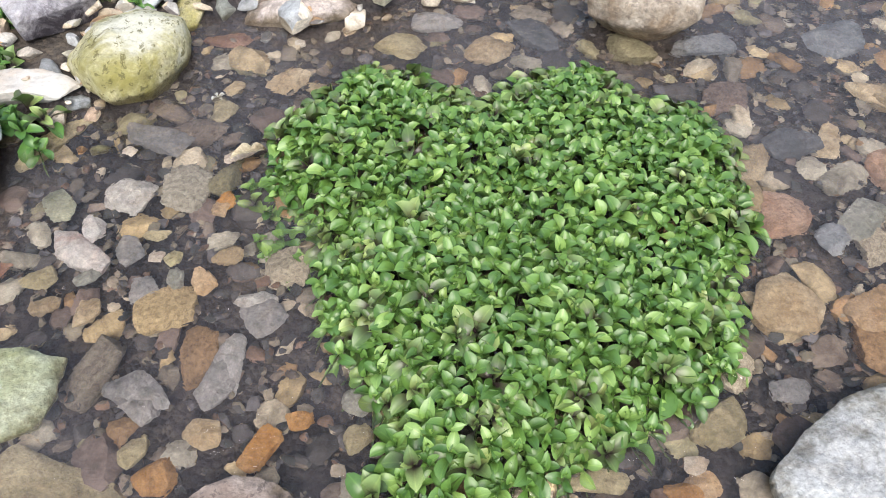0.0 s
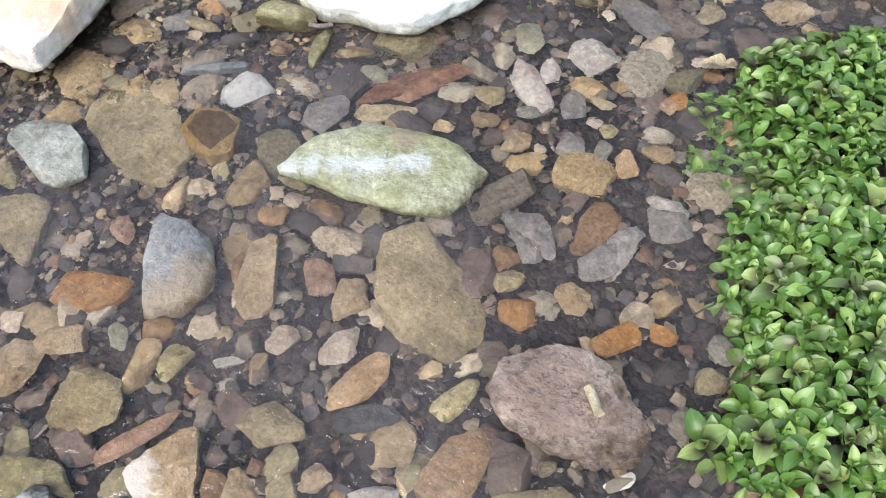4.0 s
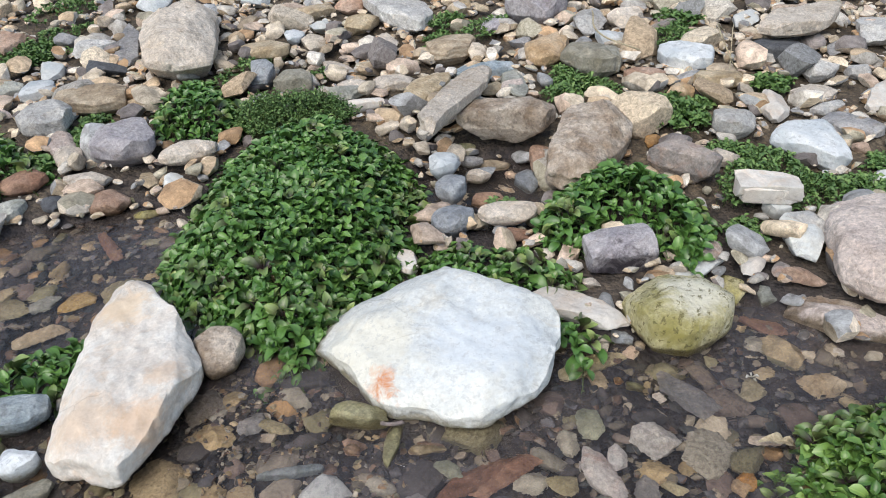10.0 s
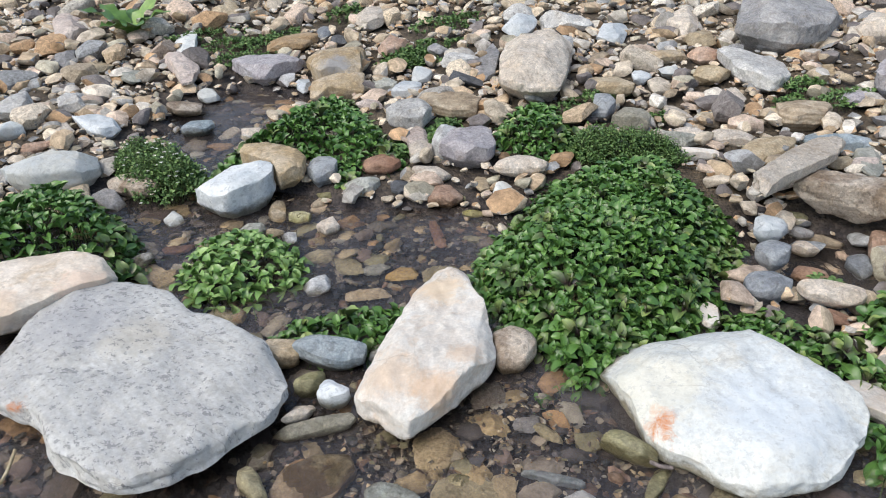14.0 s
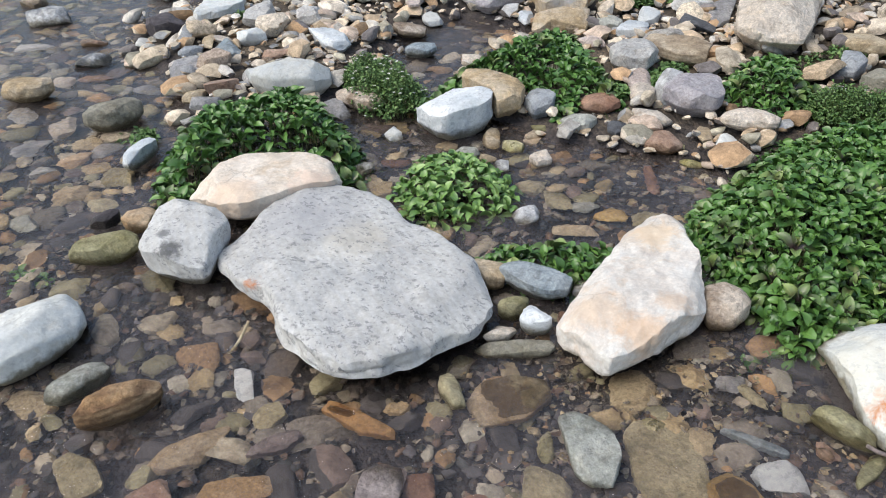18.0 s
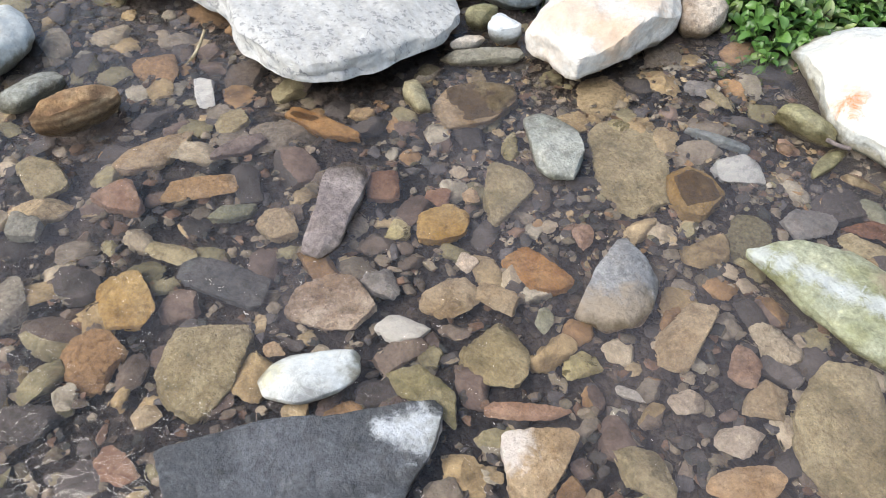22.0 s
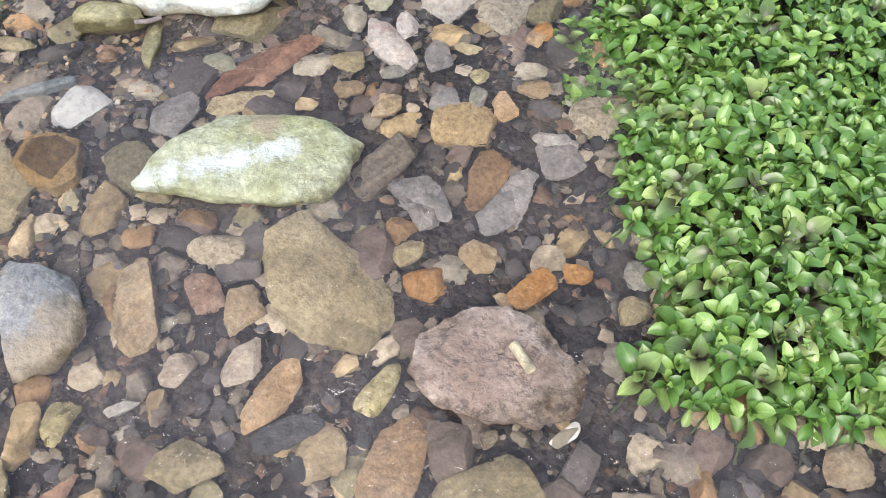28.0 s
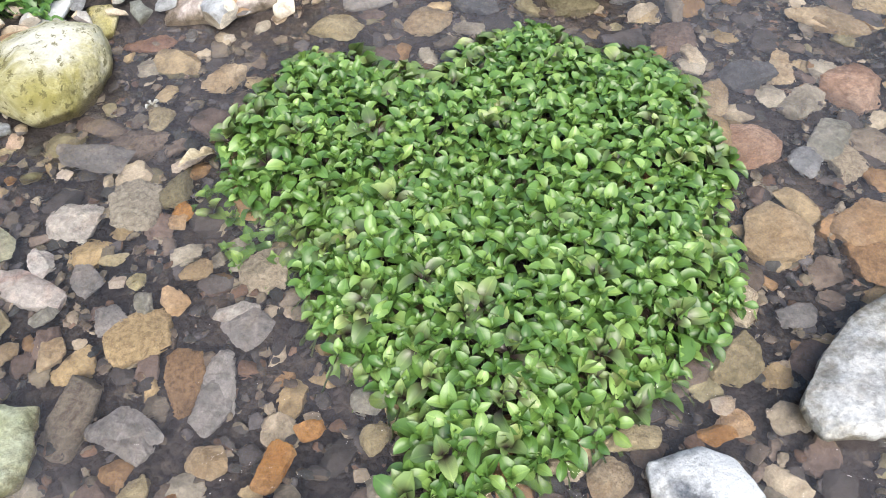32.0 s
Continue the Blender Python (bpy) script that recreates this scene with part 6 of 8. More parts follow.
rock(-1.091, 3.064, 0.143, 0.225, 0.141, 0.100, -144, "tan", "b", plan=(.91, .87, .90, .89, .81, .80, .85, .98, 1.02, .96, .97, 1.03, .92, .88, .91, 1.01, 1.12, .86, .74, .69, .70, .75, .87, 1.01), label="tan slab under the blue-white stone", bevels=3)
rock(-1.181, 2.872, 0.133, 0.118, 0.101, 0.100, 83, "orangetan", "b", plan=(1.00, .98, 1.04, 1.00, .87, .82, .83, .90, 1.06, 1.41, 1.08, .93, .87, .87, .93, .91, .86, .87, .94, .91, .80, .76, .77, .84), label="orange-tan pointed stone on the bank", bevels=3)
rock(-1.600, 2.929, 0.169, 0.250, 0.208, 0.170, -174, "olivegrey", "b", plan=(.99, .96, .88, .84, .83, .84, .88, .95, .93, .94, .98, 1.05, 1.06, .99, .95, .94, .91, .89, .91, .95, 1.03, 1.11, 1.09, 1.11, 1.15, 1.05, .99, .96, .97, .95, .91, .90, .92, .98, 1.02, .99), label="brown-grey faceted boulder on the bank", bevels=3)
rock(-1.840, 2.963, 0.166, 0.292, 0.182, 0.140, 94, "orangetan", "b", plan=(.98, .93, .86, .83, .82, .84, .89, .98, 1.00, .97, .96, .98, 1.00, .95, .94, .95, .99, 1.01, .98, .98, 1.00, 1.07, 1.01, .98, .98, 1.01, .98, .89, .85, .83, .83, .87, .91, .88, .89, .92), label="rounded pinkish-tan stone on the bank", bevels=5)
rock(-0.947, 3.410, 0.174, 0.266, 0.165, 0.130, -154, "slate", "b", plan=(.95, .94, .96, 1.00, .91, .86, .84, .85, .88, .95, .98, .95, .95, .98, .99, .92, .88, .88, .90, .95, 1.03, 1.11, 1.13, 1.18, 1.14, 1.02, .96, .92, .92, .94, 1.00, 1.10, 1.10, 1.06, 1.05, .99), label="dark slate-blue block on the bank", bevels=3)
rock(-0.893, 3.640, 0.265, 0.521, 0.238, 0.120, 61, "cream", "b", plan=(.96, 1.00, .86, .78, .74, .72, .72, .74, .80, .88, 1.00, .91, .86, .84, .84, .87, .94, 1.01, .97, .96, .96, .91, .89, .90, .93, .94, .94, .97, .96, .88, .84, .82, .82, .86, .92, .94), label="long cream slab lying on the bank", bevels=5)
rock(-0.938, 2.710, 0.122, 0.169, 0.161, 0.130, -149, "greywhite", "b", plan=(.92, 1.03, 1.01, 1.03, 1.00, .95, .97, .98, .96, 1.02, .99, .95, .98, .92, .86, .86, .92, 1.03, .94, .92, .97, 1.02, .91, .89), label="rounded grey-tan stone on the bank", bevels=5)
rock(-0.708, 3.125, 0.135, 0.218, 0.120, 0.070, 48, "cream", "b", plan=(.94, .87, .77, .74, .76, .84, 1.00, .98, 1.04, 1.19, 1.15, 1.02, .98, 1.01, 1.12, 1.36, 1.13, 1.02, .99, .96, .82, .76, .76, .81), label="flat cream stone on the bank", bevels=5)
rock(-0.644, 3.028, 0.126, 0.174, 0.063, 0.060, 56, "greywhite", "b", plan=(.84, .92, 1.12, 1.07, .95, .92, .95, 1.01, .97, 1.00, 1.12, .95, .85, .82, .84, .94, 1.14, .97, .89, .88, .93, .96, .85, .81), label="flat greyish stone on the bank", bevels=5)
rock(-1.362, 2.944, 0.142, 0.191, 0.115, 0.090, -138, "redtan", "b", plan=(.99, 1.02, 1.13, 1.01, .92, .89, .94, .98, .83, .77, .77, .82, .95, 1.01, 1.08, 1.12, .96, .90, .91, .98, 1.14, 1.15, 1.15, 1.03), label="brown rounded stone on the bank", bevels=5)
rock(-0.569, 2.167, 0.070, 0.141, 0.082, 0.120, 164, "greywhite", "b", plan=(.94, 1.00, 1.14, 1.15, 1.01, .96, .98, .91, .84, .83, .88, 1.02, .90, .85, .85, .83, .77, .76, .82, .95, 1.05, .97, .96, .96), label="grey-white stone with dirty lower half", bevels=5)
rock(-0.669, 2.242, 0.070, 0.095, 0.061, 0.070, -167, "white", "b", plan=(.96, .79, .72, .70, .73, .82, .99, .86, .82, .83, .90, 1.03, .98, 1.00, 1.10, 1.32, 1.10, .95, .89, .89, .95, 1.02, .95, .95), label="small pale stone under the brick-shaped one", bevels=5)
rock(-1.964, -0.748, 0.020, 0.209, 0.076, 0.140, 105, "banded", "w", plan=(.92, .90, .90, .93, .94, .91, .92, .96, 1.01, .94, .91, .81, .74, .71, .70, .71, .74, .77, .83, .93, 1.03, .98, .96, .97, 1.02, .97, .96, .97, 1.01, 1.00, 1.02, 1.08, 1.09, 1.05, 1.04, .98), label="brown banded stone with ochre layers in the water", bevels=4)
rock(-2.094, -0.857, 0.000, 0.170, 0.081, 0.100, 120, "greygreen", "w", plan=(.97, 1.00, .97, .96, 1.02, .96, .81, .75, .74, .77, .77, .82, .96, .96, .97, 1.06, 1.08, .98, .97, 1.01, 1.15, 1.13, 1.14, 1.02), label="greenish-grey stone beside the white boulder", bevels=4)
rock(-2.655, -0.792, 0.020, 0.215, 0.086, 0.110, 84, "olive", "w", plan=(.99, .99, 1.03, 1.10, 1.15, 1.04, .98, .96, .96, .99, .92, .86, .83, .83, .85, .91, .88, .88, .91, .97, 1.02, .95, .90, .89, .91, .96, 1.01, .99, 1.00, 1.04, 1.12, 1.10, 1.03, 1.00, 1.00, 1.01), label="olive-green stone at the waterline", bevels=5)
rock(-2.794, -0.681, 0.020, 0.119, 0.089, 0.100, 94, "orangetan", "w", plan=(.81, .98, 1.08, 1.18, 1.05, .96, .94, 1.00, 1.14, 1.22, 1.11, 1.01, .94, .94, .86, .77, .74, .77, .85, 1.03, .83, .74, .71, .73), label="orange-tan stone beside the spotted block", bevels=5)
rock(-2.863, -0.797, 0.000, 0.108, 0.066, 0.090, 110, "dark", "w", plan=(.90, .97, 1.13, 1.07, .95, .90, .92, 1.01, .97, .91, .91, .97, .88, .76, .72, .73, .79, .93, .90, .80, .76, .78, .86, .90), label="dark wet stone beside the spotted block", bevels=5)
rock(-3.632, -0.766, 0.030, 0.246, 0.111, 0.150, 111, "olivegrey", "w", plan=(.99, .97, .96, .99, 1.04, 1.15, 1.06, 1.00, .96, .96, .99, 1.05, 1.13, 1.04, .99, .98, 1.00, 1.01, .98, .97, .99, .94, .93, .94, .98, 1.05, 1.00, .96, .96, .98, 1.04, 1.05, .97, .93, .92, .94), label="olive-brown boulder standing in the wide shallows", bevels=5)
rock(-4.037, -1.123, 0.030, 0.230, 0.128, 0.110, 81, "ochretan", "w", plan=(.95, .98, .92, .89, .89, .87, .84, .83, .85, .90, .99, 1.01, 1.01, 1.04, 1.11, 1.15, 1.04, .98, .95, .95, .98, 1.05, 1.00, .98, .99, 1.03, .98, .92, .90, .90, .93, .95, .89, .87, .87, .89), label="tan boulder far out in the shallows", bevels=5)
rock(-3.270, -0.684, 0.020, 0.186, 0.074, 0.100, 145, "bluewhite", "w", plan=(.96, 1.00, 1.13, 1.41, 1.00, .82, .74, .70, .70, .75, .88, 1.00, .98, 1.02, 1.15, .97, .88, .86, .90, 1.01, 1.14, 1.30, 1.08, .98), label="pale upright stone beside the cress mound", bevels=3)
rock(-2.065, 0.385, 0.030, 0.218, 0.097, 0.090, -140, "blue", "w", plan=(.98, 1.00, 1.06, 1.06, .97, .92, .91, .92, .96, .99, .99, 1.02, 1.09, 1.06, .99, .96, .96, .99, .99, 1.00, 1.04, 1.11, 1.24, 1.29, 1.09, .98, .91, .87, .86, .88, .93, 1.02, .98, .95, .96, .98), label="bluish-white flat stone between the boulders", bevels=3)
rock(-2.166, 0.277, 0.010, 0.143, 0.106, 0.100, -143, "ochretan", "w", plan=(.92, 1.03, .87, .79, .77, .79, .84, .97, 1.02, .97, .99, 1.00, .86, .80, .80, .86, .95, .94, .99, .83, .75, .73, .77, .87), label="rounded tan stone between the boulders", bevels=5)
rock(-1.985, 0.289, 0.020, 0.097, 0.050, 0.090, 96, "olive", "w", plan=(.94, .98, .98, 1.05, 1.08, .99, .97, 1.03, 1.00, .93, .93, 1.00, .89, .80, .78, .82, .92, 1.02, .93, .92, .98, .91, .86, .87), label="dark olive upright stone between the boulders", bevels=5)
rock(-1.909, 0.318, 0.020, 0.091, 0.072, 0.090, -153, "bluewhite", "w", plan=(.86, .81, .83, .91, 1.08, 1.01, .95, .92, .79, .74, .73, .78, .91, 1.01, 1.07, 1.06, .92, .87, .88, .96, 1.13, 1.13, 1.08, .97), label="small white angular stone between the boulders", bevels=3)
rock(-1.901, 0.214, 0.015, 0.098, 0.031, 0.050, 90, "cream", "w", plan=(.98, 1.02, 1.14, 1.41, 1.15, 1.03, 1.00, .97, .95, .99, 1.12, .89, .76, .70, .67, .63, .63, .67, .79, 1.03, .90, .85, .85, .92), label="small cream stone between the boulders", bevels=5)
rock(-1.848, 0.236, 0.000, 0.222, 0.052, 0.055, 72, "olivegrey", "w", plan=(.99, 1.00, 1.01, 1.06, 1.14, 1.29, 1.13, 1.02, .96, .93, .93, .96, 1.02, 1.13, 1.16, 1.06, 1.01, .99, .99, .96, .96, .98, 1.04, 1.14, 1.03, .97, .94, .94, .96, 1.03, 1.14, 1.22, 1.09, 1.01, .97, .96), label="long flat brown stone lying at the waterline", bevels=5)
rock(-1.762, 0.025, -0.005, 0.118, 0.058, 0.070, -177, "olivetan", "w", plan=(.94, .95, .91, .90, .97, 1.00, .86, .80, .80, .86, 1.00, .96, .95, 1.00, 1.15, .98, .89, .88, .92, 1.02, .99, 1.03, 1.15, 1.00), label="upright olive stone under the granite slab", bevels=5)
rock(-1.786, 0.829, 0.020, 0.173, 0.134, 0.130, 132, "brown", "w", plan=(.97, .95, .91, .93, 1.02, .95, .80, .74, .73, .78, .90, .99, .85, .78, .78, .82, .80, .84, .94, .96, .95, 1.00, .97, .94), label="brown-grey rounded stone beside the white boulder", bevels=5)
rock(-1.495, 0.273, -0.006, 0.240, 0.126, 0.068, 170, "greygreen", "w", plan=(.88, .96, 1.05, 1.08, 1.14, 1.11, 1.01, .95, .93, .93, .96, 1.03, 1.15, 1.11, 1.09, 1.10, 1.05, 1.01, 1.00, 1.02, .94, .90, .89, .90, .95, .96, .95, .96, 1.01, .92, .86, .82, .82, .83, .82, .84), label="smooth grey-green stone just breaking the surface", bevels=3)
rock(-1.396, 0.421, -0.045, 0.310, 0.180, 0.040, 165, "olivetan", "s", plan=(.93, .97, 1.05, 1.10, 1.10, 1.13, 1.07, 1.00, .97, .96, .99, 1.05, 1.11, 1.05, 1.04, 1.05, 1.05, .97, .92, .91, .92, .96, 1.03, .96, .92, .91, .93, .98, .98, .99, 1.03, 1.10, 1.08, .99, .94, .92), label="flat tan stone under water", bevels=5)
rock(-1.263, 0.508, -0.030, 0.148, 0.129, 0.060, 151, "ochre", "s", plan=(.88, 1.02, 1.01, 1.06, 1.15, 1.00, .95, .96, .95, .95, 1.02, .97, .97, .96, .83, .78, .79, .86, .99, .85, .79, .79, .80, .81), label="rough ochre stone under shallow water", bevels=5)
rock(-1.401, 0.114, -0.035, 0.191, 0.124, 0.050, 146, "olivetan", "s", plan=(.92, .97, 1.11, 1.41, 1.08, .92, .86, .84, .78, .77, .83, .95, .84, .71, .61, .56, .55, .59, .67, .86, 1.05, .94, .91, .93), label="olive-tan wedge under water", bevels=3)
rock(-1.373, -0.047, -0.035, 0.128, 0.102, 0.050, 95, "ochre", "s", plan=(.95, .86, .84, .88, .97, .91, .92, 1.00, 1.04, .90, .84, .84, .91, .99, .89, .86, .87, .84, .88, .99, 1.00, .91, .89, .93), label="ochre-tan stone under water", bevels=5)
rock(-1.521, -0.135, -0.035, 0.099, 0.076, 0.040, 167, "rust", "s", plan=(.99, 1.03, 1.14, 1.04, .92, .87, .88, .97, 1.15, .93, .83, .79, .81, .89, 1.06, 1.27, 1.06, .97, .95, 1.00, 1.13, 1.41, 1.15, 1.03), label="reddish-brown stone under water", bevels=5)
rock(-1.480, -0.256, -0.004, 0.299, 0.106, 0.064, 148, "purple", "w", plan=(.99, 1.01, 1.02, 1.03, 1.07, 1.14, 1.10, .92, .81, .75, .71, .70, .74, .81, .94, 1.06, 1.00, .97, .97, 1.01, 1.01, .98, .99, 1.03, .99, .95, .94, .96, 1.02, 1.04, 1.11, 1.22, 1.24, 1.11, 1.03, .99), label="long purple-brown stone breaking the surface", bevels=5)
rock(-1.392, 0.642, -0.025, 0.159, 0.028, 0.040, -140, "blue", "s", plan=(.82, .69, .64, .63, .67, .77, .99, .87, .81, .81, .88, .96, .95, 1.00, 1.14, 1.19, 1.13, 1.00, .92, .92, .98, 1.14, 1.04, 1.02), label="flat slaty blue stone under shallow water", bevels=5)
rock(-1.338, 0.847, 0.005, 0.150, 0.061, 0.090, -159, "olive", "w", plan=(.91, .97, 1.11, 1.41, 1.10, .96, .90, .91, .90, .90, .97, 1.01, .92, .89, .93, .96, .88, .86, .90, 1.02, .99, .98, 1.00, .92), label="mossy olive stone under the white boulder", bevels=5)
rock(-1.820, -0.849, -0.030, 0.158, 0.090, 0.050, -156, "olivetan", "s", plan=(.91, .97, 1.13, 1.09, .96, .92, .94, 1.03, 1.14, 1.32, 1.10, 1.00, .97, 1.02, 1.15, 1.05, .96, .95, 1.00, .83, .76, .75, .79, .89), label="olive-tan block under water", bevels=3)
rock(-1.695, -0.680, -0.035, 0.135, 0.096, 0.050, -141, "redtan", "s", plan=(.71, .80, 1.00, 1.31, 1.10, 1.01, 1.00, .95, .96, 1.04, 1.15, 1.00, .89, .69, .59, .55, .55, .60, .69, .91, .92, .76, .69, .68), label="reddish-tan three-cornered stone under water", bevels=3)
rock(-1.805, -0.599, -0.035, 0.210, 0.085, 0.050, 106, "ochretan", "s", plan=(.78, .85, .95, 1.13, 1.06, .95, .89, .86, .86, .89, .95, 1.04, 1.04, .99, .98, .99, 1.04, .96, .89, .86, .85, .87, .91, .87, .86, .88, .92, 1.00, .87, .80, .76, .74, .75, .76, .74, .75), label="ochre-tan stone under water", bevels=5)
rock(-1.760, -0.414, -0.035, 0.141, 0.053, 0.045, 92, "purple", "s", plan=(.96, .97, 1.05, 1.23, 1.15, 1.04, 1.00, 1.04, 1.07, .91, .84, .83, .88, 1.02, .88, .79, .76, .78, .86, 1.03, .94, .93, .98, 1.03), label="purple-brown stone under water", bevels=5)
rock(-1.759, -0.211, -0.028, 0.206, 0.054, 0.045, -137, "orange", "s", plan=(.99, 1.01, 1.06, 1.11, .99, .91, .87, .86, .88, .93, 1.01, .89, .81, .77, .75, .75, .78, .84, .93, .99, .99, 1.02, 1.09, .98, .92, .89, .89, .92, .98, 1.04, 1.07, 1.13, 1.23, 1.14, 1.05, 1.01), label="orange-brown long stone under shallow water", bevels=5)
rock(-1.560, -0.465, -0.032, 0.110, 0.045, 0.040, 85, "green", "s", plan=(.89, .98, 1.04, .89, .83, .83, .88, 1.03, .87, .78, .75, .78, .87, .99, .88, .85, .87, .96, .97, .97, 1.04, 1.03, .91, .87), label="pale green stone under water", bevels=5)
rock(-1.494, -0.377, -0.034, 0.108, 0.084, 0.045, -153, "tan", "s", plan=(.90, .84, .85, .91, 1.07, .99, .90, .89, .94, .84, .79, .80, .87, 1.03, .87, .79, .77, .81, .92, .94, .86, .84, .89, 1.02), label="tan stone under water", bevels=5)
rock(-1.675, -0.896, -0.030, 0.112, 0.073, 0.045, -150, "greygreen", "s", plan=(.73, .63, .58, .58, .62, .72, .93, .85, .75, .72, .73, .81, .97, .90, .86, .88, .97, .97, .82, .75, .74, .78, .89, .96), label="pale green-white stone under water", bevels=5)
rock(-1.705, 0.159, -0.022, 0.223, 0.150, 0.050, 93, "ochretan", "s", plan=(.97, 1.01, .95, .89, .87, .87, .90, .93, .92, .93, .97, 1.05, 1.04, .98, .96, .96, .99, 1.00, .96, .95, .97, 1.02, 1.11, 1.07, 1.00, .97, .96, .99, .94, .89, .88, .89, .93, 1.01, .98, .96), label="muddy tan rock sunk in the bed", bevels=5)
rock(-2.302, -0.116, 0.035, 1.010, 0.658, 0.170, -170, "granite", "w", plan=(.90, .86, .84, .83, .83, .83, .84, .87, .91, .97, 1.04, 1.06, 1.04, .99, .97, .92, .84, .83, .86, .92, .99, 1.01, 1.03, 1.04, 1.05, 1.05, 1.04, 1.03, 1.01, 1.00, .98, .97, .97, .97, .99, 1.01, 1.04, 1.07, 1.12, 1.12, 1.12, 1.08, 1.00, .95, .92, .88, .82, .78, .79, .83, .87, .86, .87, .88, .92, .97, 1.00, 1.02, 1.00, .94), label="large grey speckled granite slab lying in the stream", bevels=4, mat=stone_material("granite_marked_stone", *STONE["granite"], grit=0.5, soaked=True, layers=0.3, along="Y", patches=[((-0.012, 0.313, 0.068), 0.045, RUST, 1.0), ((-0.536, -0.040, 0.068), 0.018, RUST, 0.8), ((0.219, 0.015, 0.068), 0.16, (0.36, 0.36, 0.38), 0.5), ((0.036, -0.055, 0.068), 0.1, (0.56, 0.5, 0.4), 0.4)]))
rock(-2.571, -0.538, 0.050, 0.392, 0.275, 0.210, 180, "granite", "w", plan=(.98, .99, .99, 1.04, .98, .92, .89, .90, .91, .94, 1.00, .97, .91, .86, .83, .83, .84, .87, .94, 1.00, .95, .83, .76, .72, .72, .76, .83, .95, .91, .81, .77, .76, .78, .82, .87, .91), label="pale granite block with dark spots leaning against the slab", bevels=4, mat=stone_material("granite_marked_stone", *STONE["granite"], grit=0.5, soaked=True, layers=0.3, along="Y", patches=[((-0.123, 0.049, 0.084), 0.04, DARK_GREY, 0.9), ((-0.217, 0.032, 0.084), 0.036, DARK_GREY, 0.9), ((-0.208, -0.026, 0.084), 0.034, DARK_GREY, 0.8), ((-0.042, 0.057, 0.084), 0.02, DARK_GREY, 0.7)]))
rock(-2.809, -0.270, 0.060, 0.511, 0.300, 0.170, 92, "cream", "w", plan=(.96, .95, .92, .90, .89, .89, .89, .91, .94, .96, .97, 1.00, 1.03, 1.01, 1.00, 1.00, 1.00, .95, .91, .89, .88, .87, .85, .84, .83, .84, .86, .90, .94, 1.00, .96, .92, .90, .89, .88, .89, .91, .94, .98, 1.00, 1.02, 1.06, 1.03, .97, .93, .90, .88, .86, .85, .85, .87, .89, .92, .97, .99, 1.02, 1.07, 1.04, 1.00, .97), label="long tan boulder behind the grey slab", bevels=4, mat=stone_material("cream_marked_stone", *STONE["cream"], grit=0.5, soaked=True, patches=[((-0.115, -0.097, 0.068), 0.09, (0.62, 0.45, 0.32), 0.5), ((0.139, -0.102, 0.068), 0.08, (0.66, 0.47, 0.36), 0.5)]))
rock(-1.558, 1.916, 0.000, 0.136, 0.076, 0.070, -145, "redtan", "b", plan=(.91, 1.01, .95, .87, .85, .90, .98, .82, .75, .74, .78, .90, .94, .84, .81, .84, .94, .93, .92, .99, 1.14, 1.04, .92, .89), label="reddish-brown stone in the dark hollow", bevels=5)
rock(-1.667, 2.028, 0.020, 0.095, 0.054, 0.060, 45, "cream", "b", plan=(.94, .91, .95, 1.06, 1.15, 1.03, 1.00, 1.03, 1.13, .97, .91, .91, .97, .87, .78, .75, .77, .86, .96, .84, .78, .79, .85, 1.00), label="small cream stone in the dark hollow", bevels=5)
rock(-1.516, 2.232, 0.030, 0.152, 0.085, 0.120, 114, "redtan", "b", plan=(.96, 1.03, .98, .98, 1.07, .98, .88, .85, .89, .99, 1.13, .91, .81, .77, .79, .87, 1.05, .98, .89, .87, .91, 1.03, 1.02, .96), label="upright reddish-brown stone at the hollow", bevels=3)
rock(-1.512, 2.109, -0.010, 0.152, 0.085, 0.080, 131, "bluegrey", "b", plan=(.87, .87, .93, .96, .91, .92, 1.00, .83, .76, .75, .78, .89, .96, .91, .92, 1.00, .97, .90, .89, .95, 1.10, 1.41, 1.08, .93), label="dark blue-grey stone in the dark hollow", bevels=5)
rock(-1.750, 2.130, 0.010, 0.090, 0.053, 0.060, -151, "grey", "b", plan=(.94, 1.03, .88, .80, .79, .83, .94, .89, .81, .78, .82, .92, .96, .92, .95, 1.05, 1.12, 1.01, .98, 1.02, 1.15, 1.08, .96, .91), label="grey wet stone in the dark hollow", bevels=5)
rock(-1.810, 2.175, 0.030, 0.092, 0.047, 0.060, -140, "olive", "b", plan=(.93, .83, .79, .82, .91, 1.03, .96, .97, 1.05, 1.10, .96, .90, .91, .98, 1.14, .97, .90, .90, .96, .91, .81, .79, .82, .91), label="olive-brown wet stone in the dark hollow", bevels=5)
